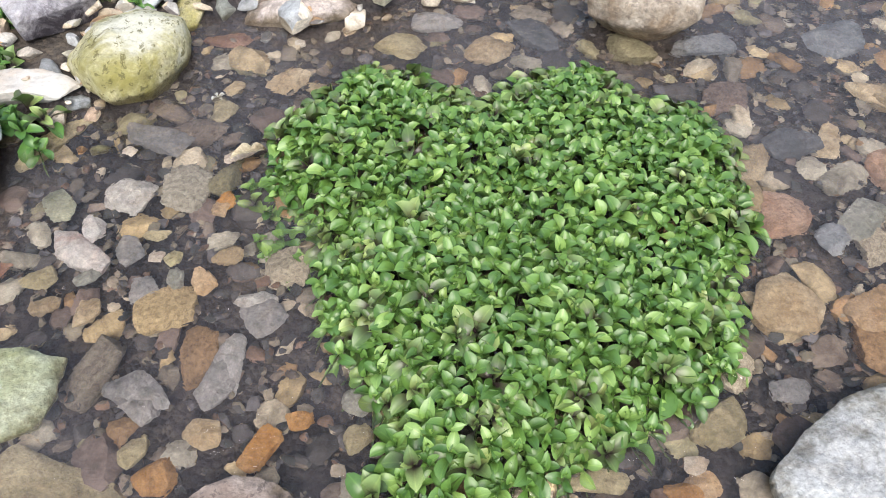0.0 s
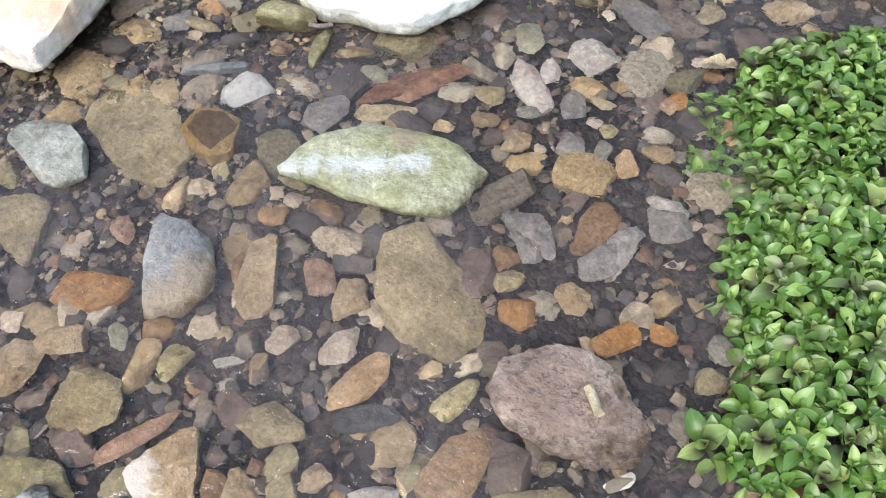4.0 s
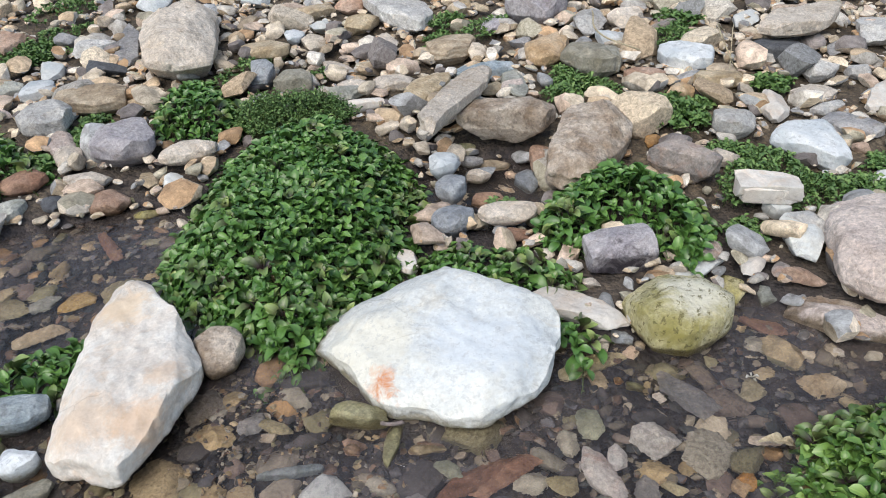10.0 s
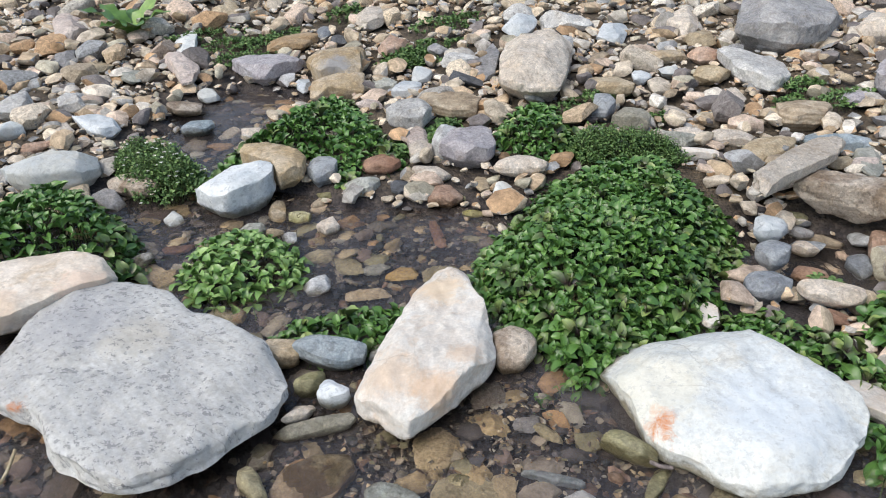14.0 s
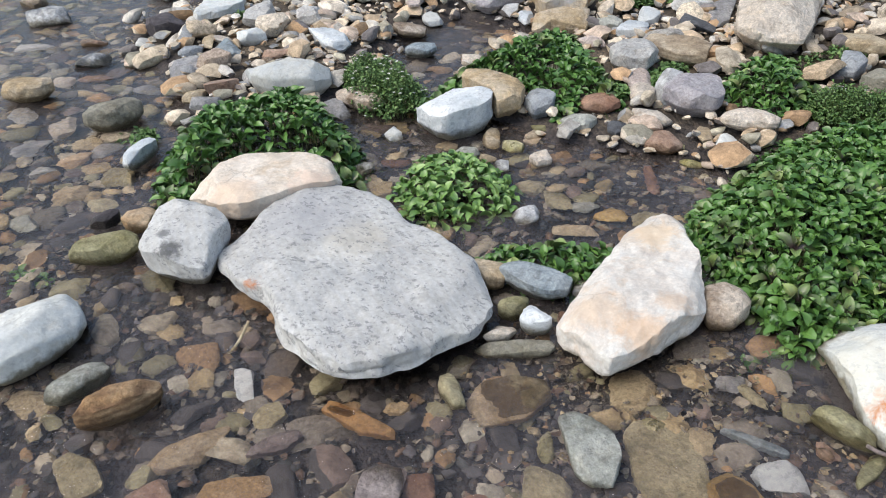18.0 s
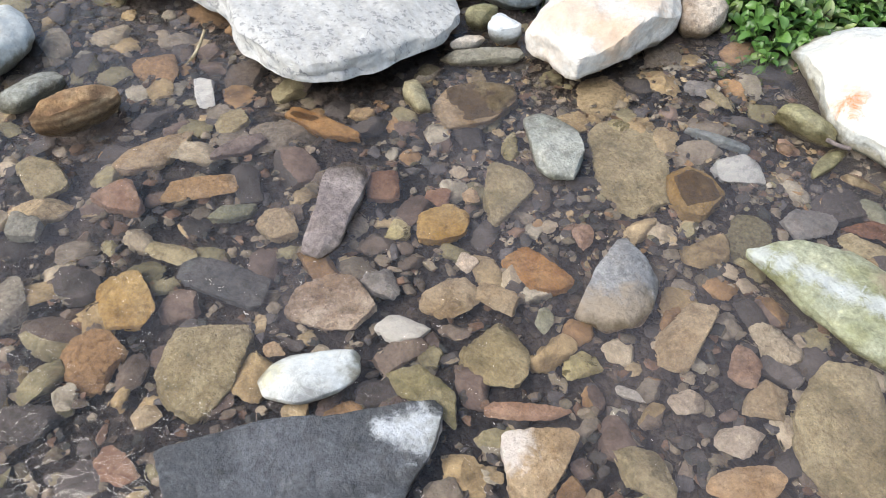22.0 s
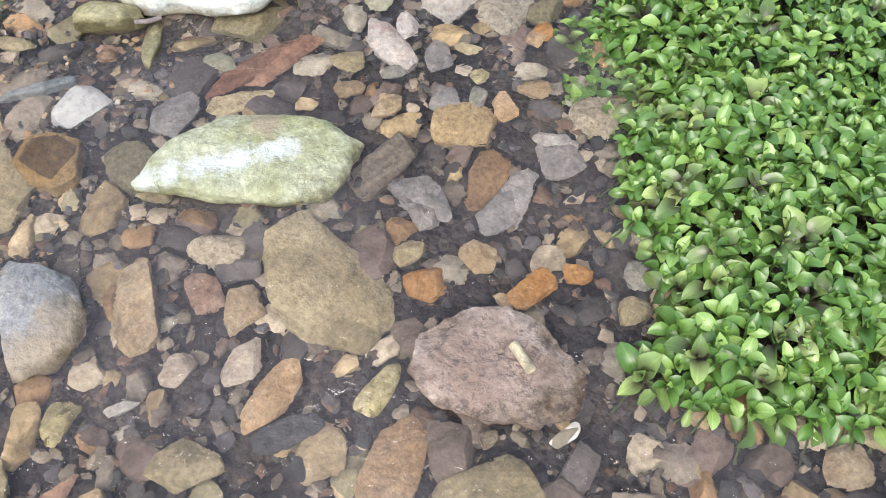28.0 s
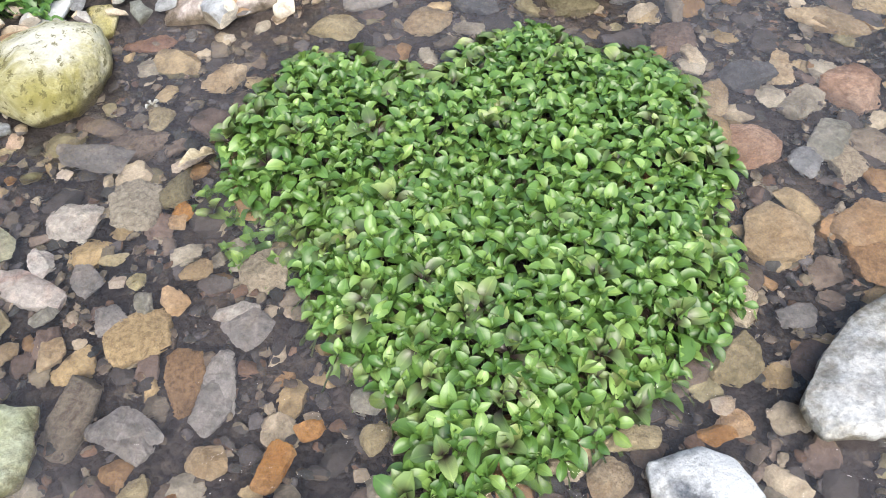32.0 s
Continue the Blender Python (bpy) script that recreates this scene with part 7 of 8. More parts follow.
rock(-1.917, 0.671, 0.030, 0.762, 0.358, 0.190, 134, "pinkwhite", "w", plan=(.88, .96, 1.02, 1.04, 1.07, 1.07, 1.04, 1.02, .99, .91, .87, .84, .83, .83, .83, .85, .87, .89, .94, 1.02, 1.14, 1.21, 1.22, 1.18, 1.11, 1.06, 1.03, 1.01, .99, .99, 1.00, .96, .94, .91, .87, .84, .83, .82, .82, .84, .87, .92, .96, .99, .96, .88, .82, .77, .73, .69, .67, .65, .63, .63, .63, .64, .67, .70, .75, .82), label="pinkish-white tapering boulder standing in shallow water", bevels=5, mat=stone_material("pinkwhite_marked_stone", *STONE["pinkwhite"], grit=0.5, soaked=True, patches=[((-0.269, -0.042, 0.076), 0.07, (0.64, 0.42, 0.26), 0.6), ((-0.238, 0.083, 0.076), 0.08, (0.62, 0.42, 0.26), 0.45), ((-0.131, -0.091, 0.076), 0.05, (0.62, 0.42, 0.27), 0.5), ((0.176, 0.045, 0.076), 0.08, (0.66, 0.48, 0.3), 0.6), ((-0.400, 0.071, 0.076), 0.06, (0.5, 0.45, 0.4), 0.5)]))
rock(-0.775, 1.591, 0.030, 0.305, 0.261, 0.230, 50, "yellow", "w", plan=(.97, .95, .96, 1.01, .96, .94, .95, .98, .96, .96, .99, 1.06, 1.10, 1.14, 1.21, 1.09, 1.02, .99, 1.00, 1.01, 1.04, 1.11, 1.12, 1.09, 1.10, 1.05, .98, .95, .95, .91, .89, .90, .93, .94, .95, .99), label="rounded yellow-green mossy boulder at the bank", bevels=8, mat=stone_material("yellow_marked_stone", *STONE["yellow"], grit=1.0, soaked=True, patches=[((0.020, -0.018, 0.092), 0.10, (0.74, 0.71, 0.60), 0.8), ((-0.166, -0.105, 0.092), 0.12, (0.30, 0.265, 0.08), 0.7), ((-0.088, -0.195, 0.092), 0.12, (0.30, 0.265, 0.08), 0.7)]))
rock(-0.371, 1.854, 0.000, 0.303, 0.147, 0.070, 178, "brown", "w", plan=(1.00, 1.01, 1.06, 1.15, 1.27, 1.12, 1.03, .98, .97, .98, .98, .95, .95, .97, 1.03, 1.13, 1.03, .96, .92, .91, .93, .99, 1.08, 1.18, 1.06, 1.00, .97, .97, 1.00, 1.05, 1.01, 1.00, 1.03, 1.08, 1.06, 1.02), label="flat brown ledge of rock dipping into the water", bevels=4)
rock(-0.380, 1.819, 0.010, 0.321, 0.124, 0.090, -179, "pink", "w", plan=(.97, .99, 1.05, 1.15, 1.05, .99, .96, .97, 1.00, .93, .87, .84, .84, .86, .91, .93, .89, .88, .90, .94, 1.03, 1.11, .97, .89, .85, .83, .84, .88, .95, 1.06, 1.01, .99, 1.00, 1.04, 1.01, .97), label="long pinkish-tan slab at the water's edge", bevels=4)
rock(0.545, 1.765, 0.050, 0.315, 0.119, 0.170, 169, "brown", "w", plan=(.98, 1.01, .95, .89, .85, .85, .87, .91, .91, .93, .97, 1.05, 1.02, .95, .91, .91, .93, .92, .92, .95, 1.01, 1.12, 1.29, 1.29, 1.11, 1.00, .94, .91, .91, .94, 1.01, 1.11, 1.21, 1.09, 1.02, .99), label="brown and white block standing in the stream", bevels=4)
rock(-1.288, 1.147, 0.030, 0.685, 0.566, 0.230, -150, "white", "w", plan=(.99, .93, .89, .86, .84, .83, .83, .84, .85, .87, .90, .93, .92, .91, .93, .96, 1.00, 1.01, 1.03, 1.00, .98, .97, .98, .98, .96, .96, .96, .97, .97, .98, 1.00, .99, .99, 1.00, .97, .95, .93, .92, .91, .91, .92, .93, .93, .94, .97, .98, .99, 1.02, 1.01, .99, .97, .96, .97, .98, 1.00, 1.00, 1.01, 1.03, 1.02, 1.00), label="big bluish-white limestone boulder with rust stain at the water's edge", bevels=6, mat=stone_material("white_marked_stone", *STONE["white"], grit=0.45, soaked=True, patches=[((0.150, 0.198, 0.092), 0.05, RUST, 1.0), ((0.129, 0.267, 0.092), 0.05, RUST, 1.0), ((0.214, 0.089, 0.092), 0.17, (0.62, 0.58, 0.47), 0.5), ((-0.123, 0.059, 0.092), 0.16, (0.54, 0.59, 0.64), 0.55), ((0.002, 0.327, 0.092), 0.06, (0.56, 0.48, 0.38), 0.4)]))

# ---- plants ----
PLANT_AREAS = []


def outline_distance(poly, x, y):
    """Metres inside an outline (negative outside), for arrays."""
    a = np.array(poly, float)
    b = np.roll(a, -1, 0)
    p = np.stack([np.ravel(x), np.ravel(y)], 1).astype(float)
    inside, best = np.zeros(len(p), bool), np.full(len(p), 1e9)
    for u, w in zip(a, b):
        e = w - u
        k = np.clip(((p - u) @ e) / (e @ e), 0, 1)
        best = np.minimum(best, np.hypot(*(p - u - k[:, None] * e).T))
        if u[1] != w[1]:
            inside ^= ((u[1] > p[:, 1]) != (w[1] > p[:, 1])) & (p[:, 0] < e[0] * (p[:, 1] - u[1]) / e[1] + u[0])
    return np.where(inside, best, -best)


def leaf_shape(droop, fold, wide, seed):
    """A pointed oval leaf of length 1 along x, with a folded midrib: points, faces and uv by corner."""
    r = random.Random(seed)
    stations = (0.0, 0.15, 0.33, 0.5, 0.66, 0.81, 0.93, 1.0)
    widths = (0.05, 0.11, 0.24, 0.35, 0.41, 0.38, 0.25, 0.0)
    v, uv = [], []
    for s, w in zip(stations, widths):
        z = 0.16 * math.sin(2.6 * s) - droop * s * s
        for side in (-1, 0, 1):
            v.append((s, side * w * wide, z + fold * abs(side) * w + abs(side) * 0.045 * math.sin(11 * s + 1.7 * seed + side) + r.uniform(-0.012, 0.012)))
            uv.append((s, 0.5 + 0.5 * side))
    v, uv = v[:-3] + [v[-2]], uv[:-3] + [uv[-2]]
    f = []
    for i in range(len(stations) - 2):
        f += [(3 * i, 3 * i + 3, 3 * i + 4, 3 * i + 1), (3 * i + 1, 3 * i + 4, 3 * i + 5, 3 * i + 2)]
    last = 3 * (len(stations) - 2)
    f += [(last, last + 3, last + 1), (last + 1, last + 3, last + 2)]
    return np.array(v), f, [uv[i] for face in f for i in face]


LEAVES = [leaf_shape(d, f, w, 40 + i) for i, (d, f, w) in enumerate([(0.14, 0.55, 0.58), (0.30, 0.44, 0.64), (0.05, 0.7, 0.54), (0.42, 0.46, 0.60), (0.22, 0.38, 0.70)])]


def leaf_matrix(x, y, z, spin, up, roll, size):
    return Matrix.LocRotScale((x, y, z), Euler((roll, -up, spin), "XYZ"), (size, size, size))


def joined_leaves(name, placed, mats):
    verts, faces, uvs, which, base = [], [], [], [], 0
    for m, k, mat in placed:
        v, f, uv = LEAVES[k]
        mm = np.array(m)
        verts.append(v @ mm[:3, :3].T + mm[:3, 3])
        faces += [tuple(base + i for i in face) for face in f]
        uvs += uv
        which += [mat] * len(f)
        base += len(v)
    return mesh_from(name, np.concatenate(verts), faces, mats, indices=which, uvs=uvs)


def stem_mesh(name, stems):
    """Thin three-sided stalks from foot to tip."""
    verts, faces = [], []
    for a, b, w in stems:
        base = len(verts)
        for p, k in ((a, 1.0), (b, 0.6)):
            verts += [(p[0] + k * w * math.cos(q), p[1] + k * w * math.sin(q), p[2]) for q in (0, 2.09, 4.19)]
        faces += [(base + i, base + (i + 1) % 3, base + 3 + (i + 1) % 3, base + 3 + i) for i in range(3)]
    return mesh_from(name, verts, faces, [STEM_MAT])


def child(name, data, parent, label="", kind=""):
    ob = new(name, data)
    ob.parent = parent
    return tagged(ob, label, kind=kind)


def cress(label, poly, low, high, spacing, leaf, mat, seed, parts=0, near=(0, 0), rim=0.16, purple=0.04, ragged=0.02):
    """A dense clump of leafy shoots inside an outline; each shoot has crossed pairs of leaves."""
    r = random.Random(seed)
    PLANT_AREAS.append(poly)
    a = np.array(poly)
    (x0, y0), (x1, y1) = a.min(0), a.max(0)
    area = (x1 - x0) * (y1 - y0)
    tries = np.array([(r.uniform(x0, x1), r.uniform(y0, y1)) for _ in range(int(area / spacing**2 * 9) + 60)])
    inside = outline_distance(poly, tries[:, 0], tries[:, 1])
    shoots, cells = [], {}
    for (x, y), s in zip(tries, inside):
        if s < r.uniform(-ragged, ragged):
            continue
        i, j = int(x / spacing), int(y / spacing)
        if any((x - p) ** 2 + (y - q) ** 2 < spacing**2 for u in (-1, 0, 1) for w in (-1, 0, 1) for p, q in cells.get((i + u, j + w), ())):
            continue
        cells.setdefault((i, j), []).append((x, y))
        shoots.append((x, y, s))
    base = new("cress_clump")
    base.location = (*a.mean(0), low)
    tagged(base, label, "plant", "cress clumps")
    bx, by, bz = base.location
    pts = np.array([s[:2] for s in shoots])
    lumps = waves(pts, seed, 6.0)
    placed, stems = [], []
    for (x, y, s), lump in zip(shoots, lumps):
        top = low + (high - low) * float(smooth(-0.03, rim, s)) + 0.012 * lump + r.uniform(-0.008, 0.008)
        dark = r.random() < (purple * 4 if s < 0.10 else purple)
        spin, big = r.uniform(0, 6.28), leaf * r.uniform(0.75, 1.2) * (1.3 if dark else 1.0)
        out_x, out_y = x - bx, y - by
        lean = 0.55 * (1 - float(smooth(0.0, rim, s))) / max(0.05, math.hypot(out_x, out_y))
        tx, ty = r.gauss(0, 0.10) - lean * out_x, r.gauss(0, 0.10) - lean * out_y
        stems.append(((x - bx - tx * 0.1, y - by - ty * 0.1, low - bz - 0.05), (x - bx, y - by, top - bz), 0.0025))
        for tier, (up, size, drop) in enumerate(((1.2, 0.5, 0.0), (0.88, 0.8, 0.004), (0.58, 1.0, 0.012), (0.22, 1.1, 0.028))):
            for half in (0, 1):
                if tier == 3 and s > 0.1 and r.random() < 0.3:
                    continue
                turn = spin + tier * 1.57 + half * 3.14 + r.gauss(0, 0.22)
                lift = up + r.gauss(0, 0.2) + tx * math.cos(turn) + ty * math.sin(turn)
                z = top - drop - bz
                m = leaf_matrix(x - bx, y - by, z, turn, lift, r.gauss(0, 0.32), big * size * r.uniform(0.85, 1.12))
                placed.append(((x - near[0]) ** 2 + (y - near[1]) ** 2, m, r.randrange(len(LEAVES)), 1 if dark and tier < 3 else 0))
    placed.sort(key=lambda p: p[0])
    meshes = [[mesh_from("leaf", v, f, [mm], uvs=uv) for v, f, uv in LEAVES] for mm in (mat, LEAF_PURPLE)] if parts else []
    for _, m, k, which in placed[:parts]:
        child("leaf", meshes[which][k], base).matrix_local = m
    child("foliage", joined_leaves("foliage", [p[1:] for p in placed[parts:]], [mat, LEAF_PURPLE]), base, kind="stuff")
    child("undergrowth", stem_mesh("undergrowth", stems), base, kind="stuff")
    return base


def weed(label, poly, low, high, count, leaf, seed, flowers=0, mat=None):
    """A low cushion of fine-leaved weed."""
    r = random.Random(seed)
    PLANT_AREAS.append(poly)
    a = np.array(poly)
    (x0, y0), (x1, y1) = a.min(0), a.max(0)
    base = new("weed_tuft")
    base.location = (*a.mean(0), low)
    tagged(base, label, "plant", "weeds on the bank")
    bx, by, bz = base.location
    placed, stems, petals = [], [], []
    tries = np.array([(r.uniform(x0, x1), r.uniform(y0, y1)) for _ in range(count * 2)])
    inside = outline_distance(poly, tries[:, 0], tries[:, 1])
    for (x, y), s in zip(tries, inside):
        if s < r.uniform(-0.04, 0.02) or len(stems) > count / 4:
            continue
        top = low + (high - low) * float(smooth(-0.04, 0.10, s)) * r.uniform(0.6, 1.1)
        lx, ly = r.gauss(0, 0.012), r.gauss(0, 0.012)
        stems.append(((x - bx, y - by, -0.02), (x - bx + lx, y - by + ly, top - bz), 0.0012))
        for q in range(6):
            k = r.uniform(0.45, 1.0)
            m = leaf_matrix(x - bx + lx * k, y - by + ly * k, (top - bz) * k, r.uniform(0, 6.28), r.uniform(0.1, 1.0), r.gauss(0, 0.4), leaf * r.uniform(0.6, 1.3))
            placed.append((m, r.randrange(len(LEAVES)), 0))
        if len(petals) < flowers * 5:
            spin = r.uniform(0, 6.28)
            for q in range(5):
                petals.append((leaf_matrix(x - bx + lx, y - by + ly, top - bz + 0.006, spin + q * 1.257, 0.35, 0, 0.008), 4, 0))
    child("foliage", joined_leaves("foliage", placed, [mat or LEAF_FINE]), base, kind="stuff")
    child("undergrowth", stem_mesh("undergrowth", stems), base, kind="stuff")
    if petals:
        child("blossom", joined_leaves("blossom", petals, [PETAL_MAT]), base, "tiny white petals", "stuff")
    return base


cress("heart-shaped bright green cress clump growing in the stream", [(-0.39, 1.37), (-0.20, 1.57), (-0.08, 1.56), (0.07, 1.46), (0.26, 1.56), (0.39, 1.59), (0.52, 1.45), (0.63, 1.45), (0.69, 1.32), (0.67, 1.06), (0.60, 0.96), (0.55, 0.71), (0.36, 0.59), (0.19, 0.51), (0.0, 0.45), (-0.1, 0.47), (-0.08, 0.61), (-0.19, 0.78), (-0.23, 0.88), (-0.23, 1.03), (-0.38, 1.21)], -0.01, 0.085, 0.0262, 0.045, LEAF_BRIGHT, 11, 300, (0.05, 0.55), purple=0.05)
cress("faint cress shoots growing under the water surface", [(-0.47, 1.22), (-0.36, 1.22), (-0.24, 1.04), (-0.24, 0.92), (-0.33, 0.98), (-0.42, 1.08)], -0.06, -0.008, 0.042, 0.045, LEAF_BRIGHT, 31)
cress("large dome of dark green cress at the water's edge", [(-2.33, 1.19), (-2.46, 1.41), (-2.55, 1.64), (-2.50, 1.84), (-2.38, 2.04), (-2.18, 2.08), (-1.96, 1.98), (-1.77, 1.79), (-1.65, 1.59), (-1.59, 1.43), (-1.60, 1.19), (-1.58, 1.03), (-1.60, 0.92), (-1.77, 0.91), (-1.90, 0.91), (-2.09, 0.95), (-2.26, 1.06)], 0.0, 0.20, 0.0275, 0.049, LEAF_DARK, 12, 300, (-1.8, 0.95), rim=0.3)
cress("dark green cress clump under the brown boulder", [(-1.31, 1.79), (-1.31, 1.96), (-1.30, 2.25), (-1.24, 2.32), (-1.13, 2.18), (-1.01, 2.20), (-0.87, 2.10), (-0.80, 1.95), (-0.80, 1.81), (-0.95, 1.87), (-1.08, 1.86), (-1.13, 1.70), (-1.23, 1.68)], 0.05, 0.18, 0.030, 0.052, LEAF_DARK, 13, 120, (-1.1, 1.8))
cress("low cress growing behind the white boulder", [(-1.55, 1.47), (-1.49, 1.56), (-1.37, 1.61), (-1.25, 1.64), (-1.13, 1.62), (-1.05, 1.57), (-1.11, 1.51), (-1.21, 1.44), (-1.36, 1.38), (-1.47, 1.35)], 0.02, 0.09, 0.032, 0.046, LEAF_DARK, 14, 60, (-1.3, 1.4))
cress("small cress sprout beside the white boulder", [(-1.09, 1.38), (-1.06, 1.43), (-0.99, 1.43), (-0.94, 1.35), (-0.95, 1.29), (-1.02, 1.32)], 0.0, 0.06, 0.04, 0.05, LEAF_DARK, 15)
cress("green cress clump below the cream boulder", [(-3.05, 1.76), (-3.13, 1.98), (-3.07, 2.08), (-2.83, 2.0), (-2.65, 1.88), (-2.64, 1.71), (-2.74, 1.63), (-2.88, 1.62)], 0.07, 0.18, 0.033, 0.05, LEAF_DARK, 16)
cress("spreading green cress beside the small pool", [(-3.25, 0.41), (-3.35, 0.53), (-3.55, 0.73), (-3.69, 0.97), (-3.79, 1.19), (-3.69, 1.33), (-3.35, 1.31), (-3.02, 1.23), (-2.94, 1.15), (-3.06, 1.09), (-2.95, 0.9), (-3.05, 0.93), (-3.25, 0.93), (-3.37, 0.83), (-3.52, 0.77), (-3.36, 0.60)], 0.03, 0.15, 0.033, 0.052, LEAF_DARK, 17, 60, (-3.0, 0.9))
cress("green cress mound behind the long tan boulder", [(-2.98, -0.62), (-3.27, -0.53), (-3.39, -0.41), (-3.41, -0.25), (-3.44, -0.10), (-3.36, 0.04), (-3.12, 0.09), (-2.92, 0.09), (-2.81, -0.02), (-2.94, -0.18), (-2.96, -0.36), (-2.87, -0.49), (-2.78, -0.58)], 0.0, 0.17, 0.033, 0.052, LEAF_DARK, 18, 100, (-2.9, -0.1))
cress("small light green cress island in the stream", [(-2.69, 0.15), (-2.84, 0.26), (-2.87, 0.37), (-2.83, 0.49), (-2.69, 0.54), (-2.53, 0.52), (-2.47, 0.40), (-2.49, 0.29), (-2.53, 0.19)], -0.01, 0.05, 0.034, 0.05, LEAF_PALE, 19, 60, (-2.5, 0.35), purple=0.0)
cress("low green cress between the boulders", [(-2.24, 0.27), (-2.28, 0.36), (-2.25, 0.48), (-2.18, 0.61), (-2.10, 0.68), (-2.02, 0.59), (-2.03, 0.50), (-2.12, 0.42), (-2.17, 0.33)], 0.0, 0.07, 0.034, 0.05, LEAF_DARK, 20)
cress("small cress sprout growing under the water", [(-1.60, 0.87), (-1.58, 0.84), (-1.60, 0.81), (-1.64, 0.79), (-1.66, 0.82), (-1.66, 0.86), (-1.64, 0.88)], -0.06, -0.012, 0.045, 0.035, LEAF_DARK, 32)
cress("pale cress sprout growing under the shallows", [(-2.66, -0.97), (-2.62, -0.98), (-2.62, -1.04), (-2.67, -1.09), (-2.72, -1.08), (-2.74, -1.05), (-2.72, -1.00)], -0.06, -0.012, 0.05, 0.04, LEAF_BRIGHT, 33)
cress("small cress sprout beside the olive-brown boulder", [(-3.50, -0.63), (-3.46, -0.64), (-3.47, -0.71), (-3.52, -0.76), (-3.57, -0.75), (-3.59, -0.71), (-3.57, -0.65)], -0.03, 0.02, 0.05, 0.04, LEAF_DARK, 34)
weed("fine-leaved weed with tiny white flowers", [(-3.64, 0.16), (-3.78, 0.25), (-3.77, 0.36), (-3.63, 0.46), (-3.40, 0.48), (-3.26, 0.42), (-3.26, 0.30), (-3.40, 0.19)], 0.02, 0.15, 3600, 0.016, 21, 60)
weed("fine creeping green weed behind the cress dome", [(-2.65, 1.78), (-2.74, 1.94), (-2.65, 2.05), (-2.48, 2.17), (-2.30, 2.17), (-2.32, 2.04), (-2.43, 1.89), (-2.52, 1.79)], 0.08, 0.19, 3600, 0.014, 22)
weed("dark low weed round the stones", [(-0.88, 2.36), (-0.85, 2.57), (-0.77, 2.71), (-0.67, 2.61), (-0.60, 2.50), (-0.45, 2.53), (-0.43, 2.46), (-0.52, 2.33), (-0.67, 2.29), (-0.82, 2.21)], 0.07, 0.14, 1500, 0.02, 23)
weed("small green weed between stones", [(-1.74, 2.77), (-1.65, 2.89), (-1.49, 2.87), (-1.40, 2.77), (-1.54, 2.67), (-1.65, 2.64)], 0.11, 0.17, 700, 0.022, 24)
weed("small green weed between stones", [(-1.30, 2.76), (-1.24, 2.89), (-1.14, 2.94), (-1.09, 2.75), (-1.18, 2.67)], 0.10, 0.17, 500, 0.022, 25)
weed("small green weed between stones", [(-3.21, 1.43), (-3.29, 1.60), (-3.20, 1.64), (-3.05, 1.51), (-3.01, 1.40), (-3.09, 1.39)], 0.06, 0.11, 500, 0.022, 26)


def tuft(x, y, rx, ry, low, tall, count, leaf, seed):
    """A small weed between the stones, oval in plan."""
    poly = [(x + rx * math.cos(a) * (0.8 + 0.3 * math.sin(3 * a + seed)), y + ry * math.sin(a) * (0.8 + 0.3 * math.cos(2 * a + seed))) for a in np.arange(10) * 0.6283]
    return weed("small green weed growing between bank stones", poly, low, low + tall, count, leaf, seed)


tuft(-4.95, 1.19, 0.10, 0.22, 0.07, 0.06, 260, 0.022, 60)
tuft(-5.14, 1.12, 0.10, 0.29, 0.09, 0.06, 220, 0.022, 61)
tuft(-4.70, 1.14, 0.08, 0.30, 0.05, 0.08, 300, 0.02, 62)
tuft(-4.97, 1.98, 0.13, 0.26, 0.12, 0.08, 220, 0.025, 63)
tuft(-4.12, 1.91, 0.13, 0.24, 0.07, 0.06, 350, 0.025, 64)
tuft(-4.44, 2.40, 0.14, 0.31, 0.13, 0.06, 300, 0.025, 65)
tuft(-3.08, 1.45, 0.07, 0.11, 0.06, 0.05, 300, 0.02, 66)
tuft(-2.98, 2.25, 0.08, 0.22, 0.11, 0.06, 250, 0.02, 67)
tuft(-2.23, 3.07, 0.08, 0.31, 0.17, 0.06, 300, 0.02, 68)
tuft(-2.43, 3.07, 0.07, 0.16, 0.18, 0.05, 200, 0.022, 69)
tuft(-4.91, 1.49, 0.12, 0.23, 0.08, 0.05, 200, 0.022, 70)
tuft(-4.88, 1.33, 0.10, 0.16, 0.07, 0.05, 200, 0.022, 71)
tuft(-1.61, 2.67, 0.09, 0.15, 0.12, 0.06, 300, 0.02, 72)
tuft(-4.18, 2.13, 0.10, 0.31, 0.09, 0.06, 400, 0.022, 73)
tuft(-4.03, 1.92, 0.07, 0.15, 0.07, 0.06, 250, 0.025, 74)
tuft(-3.08, 1.20, 0.05, 0.12, 0.05, 0.07, 250, 0.03, 75)
tuft(-2.65, 2.37, 0.05, 0.09, 0.11, 0.05, 150, 0.02, 76)
tuft(-2.37, 2.87, 0.07, 0.14, 0.15, 0.05, 200, 0.022, 77)
tuft(-1.40, 3.42, 0.11, 0.19, 0.18, 0.06, 300, 0.022, 78)
tuft(-1.11, 2.73, 0.10, 0.15, 0.11, 0.07, 350, 0.03, 79)
tuft(-0.89, 2.56, 0.09, 0.08, 0.08, 0.05, 300, 0.02, 80)
tuft(-0.89, 3.12, 0.08, 0.08, 0.14, 0.05, 250, 0.03, 81)
tuft(-1.44, 3.56, 0.11, 0.12, 0.20, 0.05, 200, 0.03, 82)
tuft(-0.41, 2.70, 0.06, 0.08, 0.09, 0.05, 250, 0.02, 83)
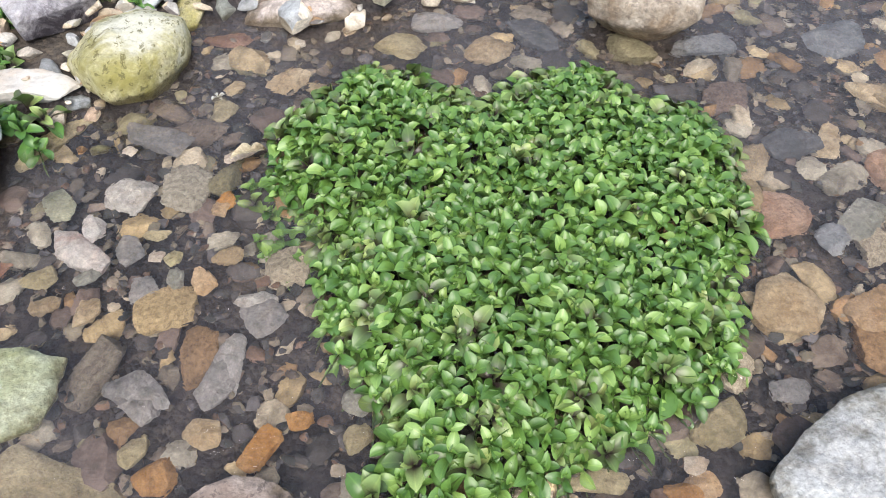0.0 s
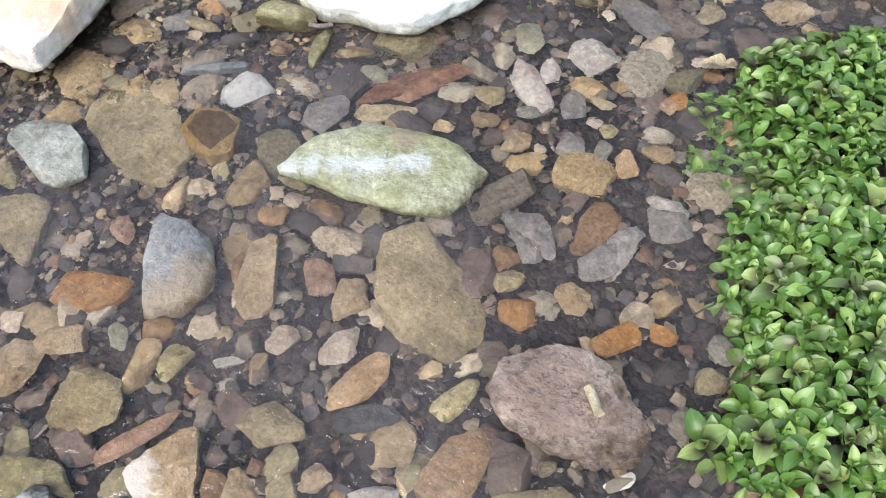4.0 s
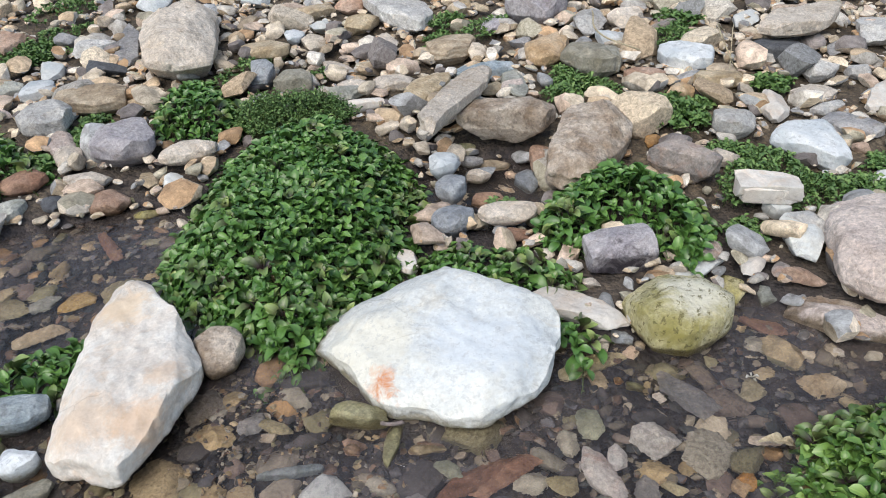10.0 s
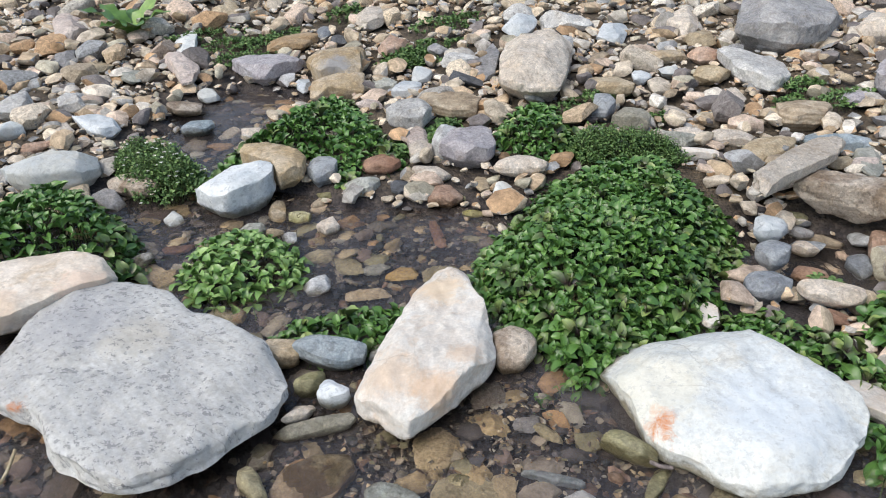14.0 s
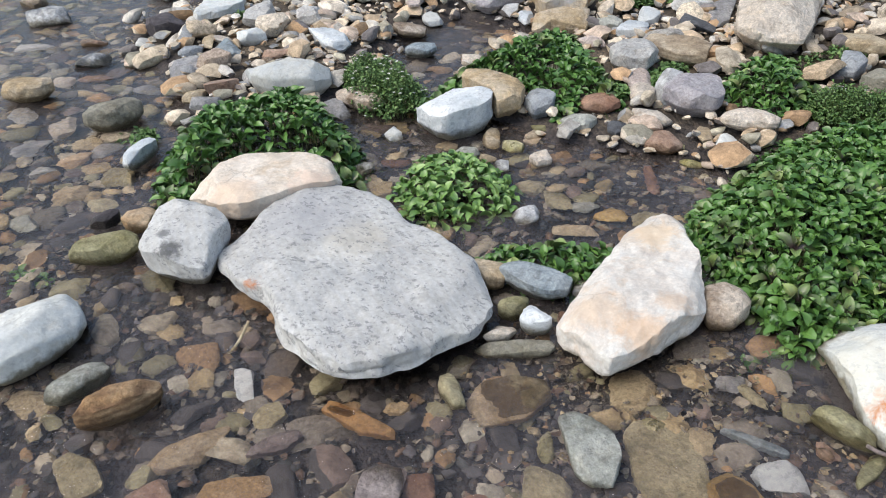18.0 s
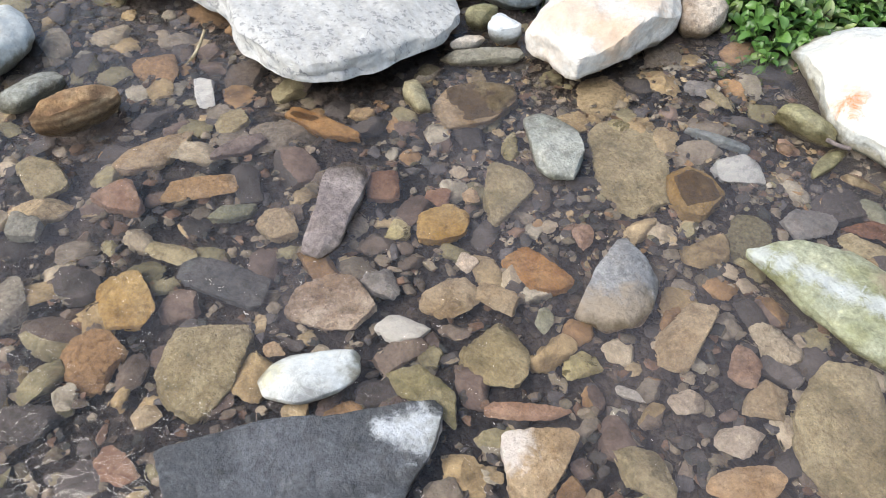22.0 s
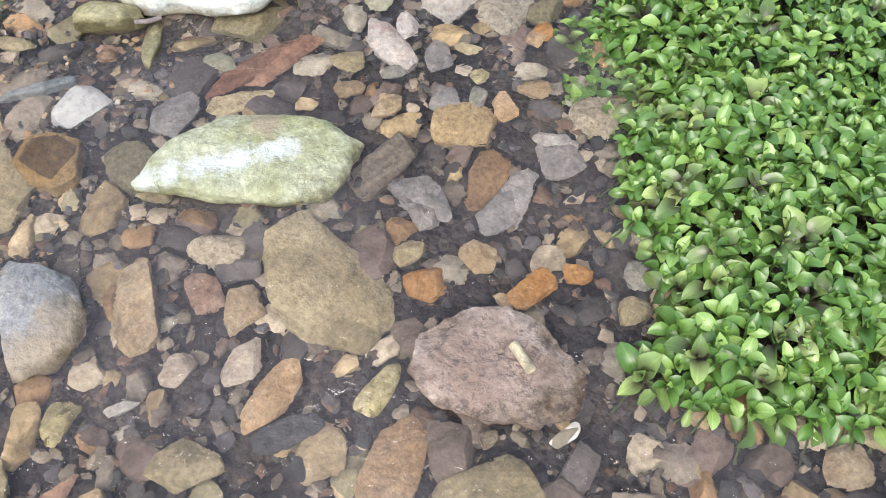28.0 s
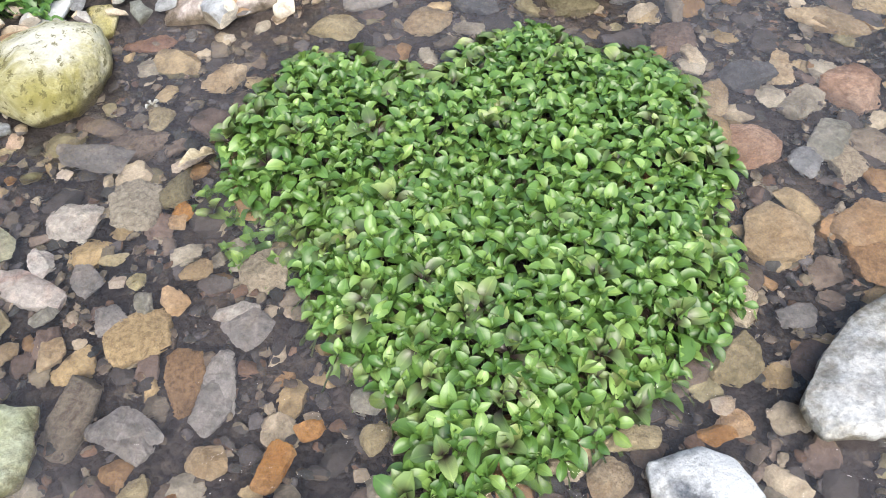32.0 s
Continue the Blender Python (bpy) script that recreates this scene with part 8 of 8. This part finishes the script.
tuft(-1.48, 1.83, 0.04, 0.05, 0.04, 0.06, 120, 0.025, 84)
tuft(-0.72, 2.09, 0.08, 0.07, 0.04, 0.05, 300, 0.02, 85)
tuft(-0.42, 2.55, 0.08, 0.07, 0.08, 0.05, 300, 0.02, 86)
tuft(-1.69, 2.84, 0.05, 0.09, 0.14, 0.04, 120, 0.02, 87)
tuft(-4.63, -0.13, 0.06, 0.08, 0.05, 0.05, 120, 0.02, 88)
tuft(-3.44, -0.66, 0.07, 0.05, 0.00, 0.05, 150, 0.025, 89)


def blade_leaf(length, width, droop, lobes):
    """A large thin leaf with a wavy edge along x."""
    verts, faces, uvs = [], [], []
    n = 14
    for i in range(n + 1):
        s = i / n
        w = width * math.sin(math.pi * min(1, s * 0.93 + 0.05)) ** 0.8 * (1 + lobes * math.sin(s * 26))
        z = length * (0.35 * s - droop * s * s)
        for side in (-1, 0, 1):
            verts.append((length * s, side * w, z + abs(side) * w * (0.3 + 0.25 * math.sin(s * 19 + side))))
    for i in range(n):
        a = 3 * i
        for k in (0, 1):
            faces.append((a + k, a + k + 3, a + k + 4, a + k + 1))
            uvs += [(i / n, k / 2), ((i + 1) / n, k / 2), ((i + 1) / n, k / 2 + 0.5), (i / n, k / 2 + 0.5)]
    return mesh_from("leaf", verts, faces, [LEAF_BRIGHT], uvs=uvs)


dock = new("broad_leaved_weed")
dock.location = (-5.35, 0.72, 0.10)
tagged(dock, "broad-leaved bright green weed on the gravel", "plant")
for k in range(7):
    blade = child("leaf", blade_leaf(0.26 + 0.03 * (k % 3), 0.06, 0.35 + 0.05 * (k % 2), 0.16), dock)
    blade.matrix_local = pose(0, 0, 0.02, 0, -25 - 6 * (k % 3), 51 * k + 8 * (k % 2))


def straw(name, label, points, radius, mat):
    """A thin stalk through a few places."""
    cu = bpy.data.curves.new(name, "CURVE")
    cu.dimensions, cu.bevel_depth, cu.bevel_resolution = "3D", radius, 2
    sp = cu.splines.new("BEZIER")
    sp.bezier_points.add(len(points) - 1)
    for bp, p in zip(sp.bezier_points, points):
        bp.co, bp.handle_left_type, bp.handle_right_type = p, "AUTO", "AUTO"
    cu.materials.append(mat)
    return tagged(new(name, cu), label, name.replace("_", " "))


straw("pale_stick", "thin pale stick caught beside the granite slab", [(-2.097, -0.482, -0.010), (-2.115, -0.445, 0.020), (-2.145, -0.415, 0.050)], 0.004, TWIG_MAT)
straw("short_twig", "short yellow twig lying on the pinkish rock", [(-0.318, 0.435, 0.030), (-0.278, 0.400, 0.035)], 0.009, TWIG_MAT)
straw("dry_grass_stalk", "long dry grass stalk lying over bank stones", [(-1.714, 3.163, 0.320), (-1.588, 2.947, 0.300), (-1.391, 2.892, 0.280)], 0.004, TWIG_MAT)
straw("dry_grass_stalk", "dry bent grass stalk among bank stones", [(-1.206, 3.562, 0.200), (-1.058, 2.985, 0.300), (-1.038, 3.137, 0.180)], 0.003, TWIG_MAT)
straw("dry_grass_stalk", "thin dry grass stalk among bank stones", [(-1.186, 3.665, 0.200), (-1.074, 3.114, 0.280), (-1.054, 3.070, 0.200)], 0.002, TWIG_MAT)


def flake(name, label, x, y, z, blades, mat):
    """A few thin curled blades lying at one spot."""
    ob = new(name, joined_leaves(name, [(leaf_matrix(dx, dy, 0, spin, up, 0.2, size), k % len(LEAVES), 0) for k, (dx, dy, spin, up, size) in enumerate(blades)], [mat]))
    ob.location = (x, y, z)
    return tagged(ob, label, name.replace("_", " "))


flake("floating_leaf", "pale bleached leaf strip in the shallows", -0.49, 1.268, 0.003, [(0, 0, 0.45, 0.03, 0.06), (0.035, 0.014, 0.5, 0.02, 0.05)], TWIG_MAT)
flake("white_fleck", "small white fleck of debris in the water", -0.555, 1.478, 0.003, [(0, 0, 0.3, 0.3, 0.02), (0, 0, 2.2, 0.25, 0.018), (0, 0, 4.1, 0.2, 0.02), (0.004, 0, 5.4, 0.4, 0.014)], PETAL_MAT)
straw("dead_leaf", "shrivelled purple-brown leaf under the white boulder", [(-1.278, 0.850, 0.020), (-1.252, 0.856, 0.025), (-1.235, 0.880, 0.020)], 0.005, stone_of("purple"))

# ---- loose stones that fill the bank and the bed ----
SHAPES = [rock_points(900 + i, 1.0, 0.55 + 0.07 * (i % 6), 0.34 + 0.06 * (i % 5), 4, None, 26.0 + 5.0 * (i % 6), 8 + i % 7, 0.05) for i in range(16)]
LOWS = [rock_points(950 + i, 1.0, 0.55 + 0.07 * (i % 6), 0.4 + 0.06 * (i % 5), 2, None, 14.0, 11, 0.05) for i in range(12)]
TINY = [rock_points(980 + i, 1.0, 0.6 + 0.07 * (i % 5), 0.45, 1, None, 12.0, 9, 0.06) for i in range(6)]
FAR = [rock_points(900 + i, 1.0, 0.55 + 0.07 * (i % 6), 0.34 + 0.06 * (i % 5), 2, None, 26.0 + 5.0 * (i % 6), 8 + i % 7, 0.05) for i in range(16)]
MIDDLE = [rock_points(900 + i, 1.0, 0.55 + 0.07 * (i % 6), 0.34 + 0.06 * (i % 5), 3, None, 26.0 + 5.0 * (i % 6), 8 + i % 7, 0.05) for i in range(16)]


CELL = 0.16


def free_spot(x, y, radius, cells, gap):
    """Whether a stone of that radius fits between those laid before."""
    i, j = math.floor(x / CELL), math.floor(y / CELL)
    for px, py, pr in cells.get((i, j), ()):
        if (px - x) ** 2 + (py - y) ** 2 < (gap * (pr + radius)) ** 2:
            return False
    return True


def claim(x, y, radius, cells):
    """Note a laid stone in every cell that it could reach."""
    far = radius + 0.055
    for i in range(math.floor((x - far) / CELL), math.floor((x + far) / CELL) + 1):
        for j in range(math.floor((y - far) / CELL), math.floor((y + far) / CELL) + 1):
            cells.setdefault((i, j), []).append((x, y, radius))


def turned(points, size, spin, tip):
    m = np.array(Euler((tip[0], tip[1], spin)).to_matrix())
    return (points * size) @ m.T


def scatter(name, label, group, mat, shapes, want, tries, sizes, spot, gap, seed, parts, lift, flat, cells):
    """Stones laid at chance without piling up; the largest are things of their own, the rest one object."""
    r = random.Random(seed)
    laid, misses = [], 0
    queue = sorted((sizes(r) for _ in range(want)), reverse=True)
    for x, y in spots(seed, tries, *spot):
        if not queue:
            break
        size = queue[0]
        if not free_spot(x, y, size * 0.42, cells, gap):
            misses += 1
            if misses > 25:
                queue, misses = queue[max(1, len(queue) // 60):], 0
            continue
        queue.pop(0)
        misses = 0
        claim(x, y, size * 0.42, cells)
        laid.append((size, x, y, r.randrange(len(shapes)), r.uniform(0, 6.28), (r.uniform(-flat, flat), r.uniform(-flat, flat)), r.random()))
    if not laid:
        return
    laid.sort(key=lambda s: -s[0])
    z0 = lift(np.array([s[1] for s in laid]), np.array([s[2] for s in laid]), np.array([s[0] for s in laid]), np.array([s[6] for s in laid]))
    meshes = [mesh_from(name, v, t, [mat], sharp=30) for v, t in shapes] if parts else []
    for (size, x, y, k, spin, tip, _), z in list(zip(laid, z0))[:parts]:
        ob = new(name, meshes[k])
        ob.matrix_world = Matrix.LocRotScale((x, y, z), Euler((tip[0], tip[1], spin)), (size, size, size))
        tagged(ob, label, "stone", group)
    verts, faces, base = [], [], 0
    for (size, x, y, k, spin, tip, _), z in list(zip(laid, z0))[parts:]:
        if shapes is SHAPES:
            v, t = (FAR if x < -3.3 or y > 2.7 or x > 1.0 or y < -0.9 else MIDDLE)[k]
        elif shapes is LOWS and (x < -2.9 or y > 2.5 or x > 0.9):
            v, t = TINY[k % len(TINY)]
        else:
            v, t = shapes[k]
        verts.append(turned(v, size, spin, tip) + (x, y, z))
        faces.append(t + base)
        base += len(v)
    if verts:
        ob = new("loose_" + name, mesh_from("loose_" + name, np.concatenate(verts), np.concatenate(faces), [mat], sharp=30))
        tagged(ob, "scattered smaller " + label, "stones", kind="stuff")


CELLS = {}
for px, py, long, short, yaw, top in PLACED:
    for k in (-0.55, 0.0, 0.55):
        sx, sy = px + k * long * math.cos(yaw), py + k * long * math.sin(yaw)
        claim(sx, sy, short * 0.9, CELLS)


def spots(seed, count, x0, x1, y0, y1, on_land):
    """Chance places on the dry bank, clear of plants, or in the stream."""
    r = np.random.RandomState(seed)
    p = np.c_[r.uniform(x0, x1, count), r.uniform(y0, y1, count)]
    shore = from_shore(p[:, 0], p[:, 1])
    keep = shore > -0.03 if on_land else shore < 0.02
    if on_land:
        for poly in PLANT_AREAS:
            keep &= outline_distance(poly, p[:, 0], p[:, 1]) < -0.02
    return p[keep].tolist()


BANK, BED = (-8.0, 2.2, -1.0, 6.8, True), (-7.5, 1.9, -1.8, 2.3, False)


def on_bank(x, y, s, c):
    return ground_height(x, y) + 0.10 * s + 0.04 * c


def on_bed(x, y, s, c):
    return np.minimum(ground_height(x, y) + 0.10 * s + 0.008, -0.012 - 0.24 * s)


scatter("bank_stone", "weathered tan and grey stones on the dry bank", "stones of the bank", BANK_MIX, SHAPES, 6200, 60000, lambda r: min(0.30, max(0.05, r.lognormvariate(-2.3, 0.48))), BANK, 0.42, 5, 300, on_bank, 0.35, CELLS)
scatter("bed_stone", "wet brown and grey stones on the stream bed", "stones of the stream bed", BED_MIX, SHAPES, 3400, 44000, lambda r: min(0.19, max(0.045, r.lognormvariate(-2.42, 0.38))), BED, 0.47, 6, 300, on_bed, 0.18, CELLS)
scatter("pebble", "pebbles between the stones of the bank", "pebbles", BANK_MIX, LOWS, 13000, 150000, lambda r: r.uniform(0.018, 0.075), BANK, 0.38, 7, 0, lambda x, y, s, c: ground_height(x, y) + 0.012 + 0.02 * c, 0.4, CELLS)
scatter("bed_pebble", "small mixed pebbles on the stream bed", "pebbles", BED_DARK, LOWS, 6500, 36000, lambda r: r.uniform(0.014, 0.045), (-3.6, 1.3, -1.1, 1.95, False), 0.5, 9, 0, lambda x, y, s, c: np.minimum(ground_height(x, y) + 0.012 + 0.02 * c, -0.012), 0.4, CELLS)
scatter("tan_gravel", "tan and brown gravel in the shallows by the slab", "gravel", BED_MIX, LOWS, 900, 9000, lambda r: r.uniform(0.008, 0.026), (-1.85, -1.15, 0.05, 0.85, False), 0.35, 10, 0, lambda x, y, s, c: np.minimum(ground_height(x, y) + 0.02 + 0.02 * c, -0.01), 0.5, {})
scatter("gravel_stone", "gravel on the stream bed", "gravel", BED_DARK, TINY, 4000, 16000, lambda r: r.uniform(0.008, 0.028), BED, 0.4, 8, 0, lambda x, y, s, c: np.minimum(ground_height(x, y) + 0.006 + 0.01 * c, -0.02), 0.5, CELLS)
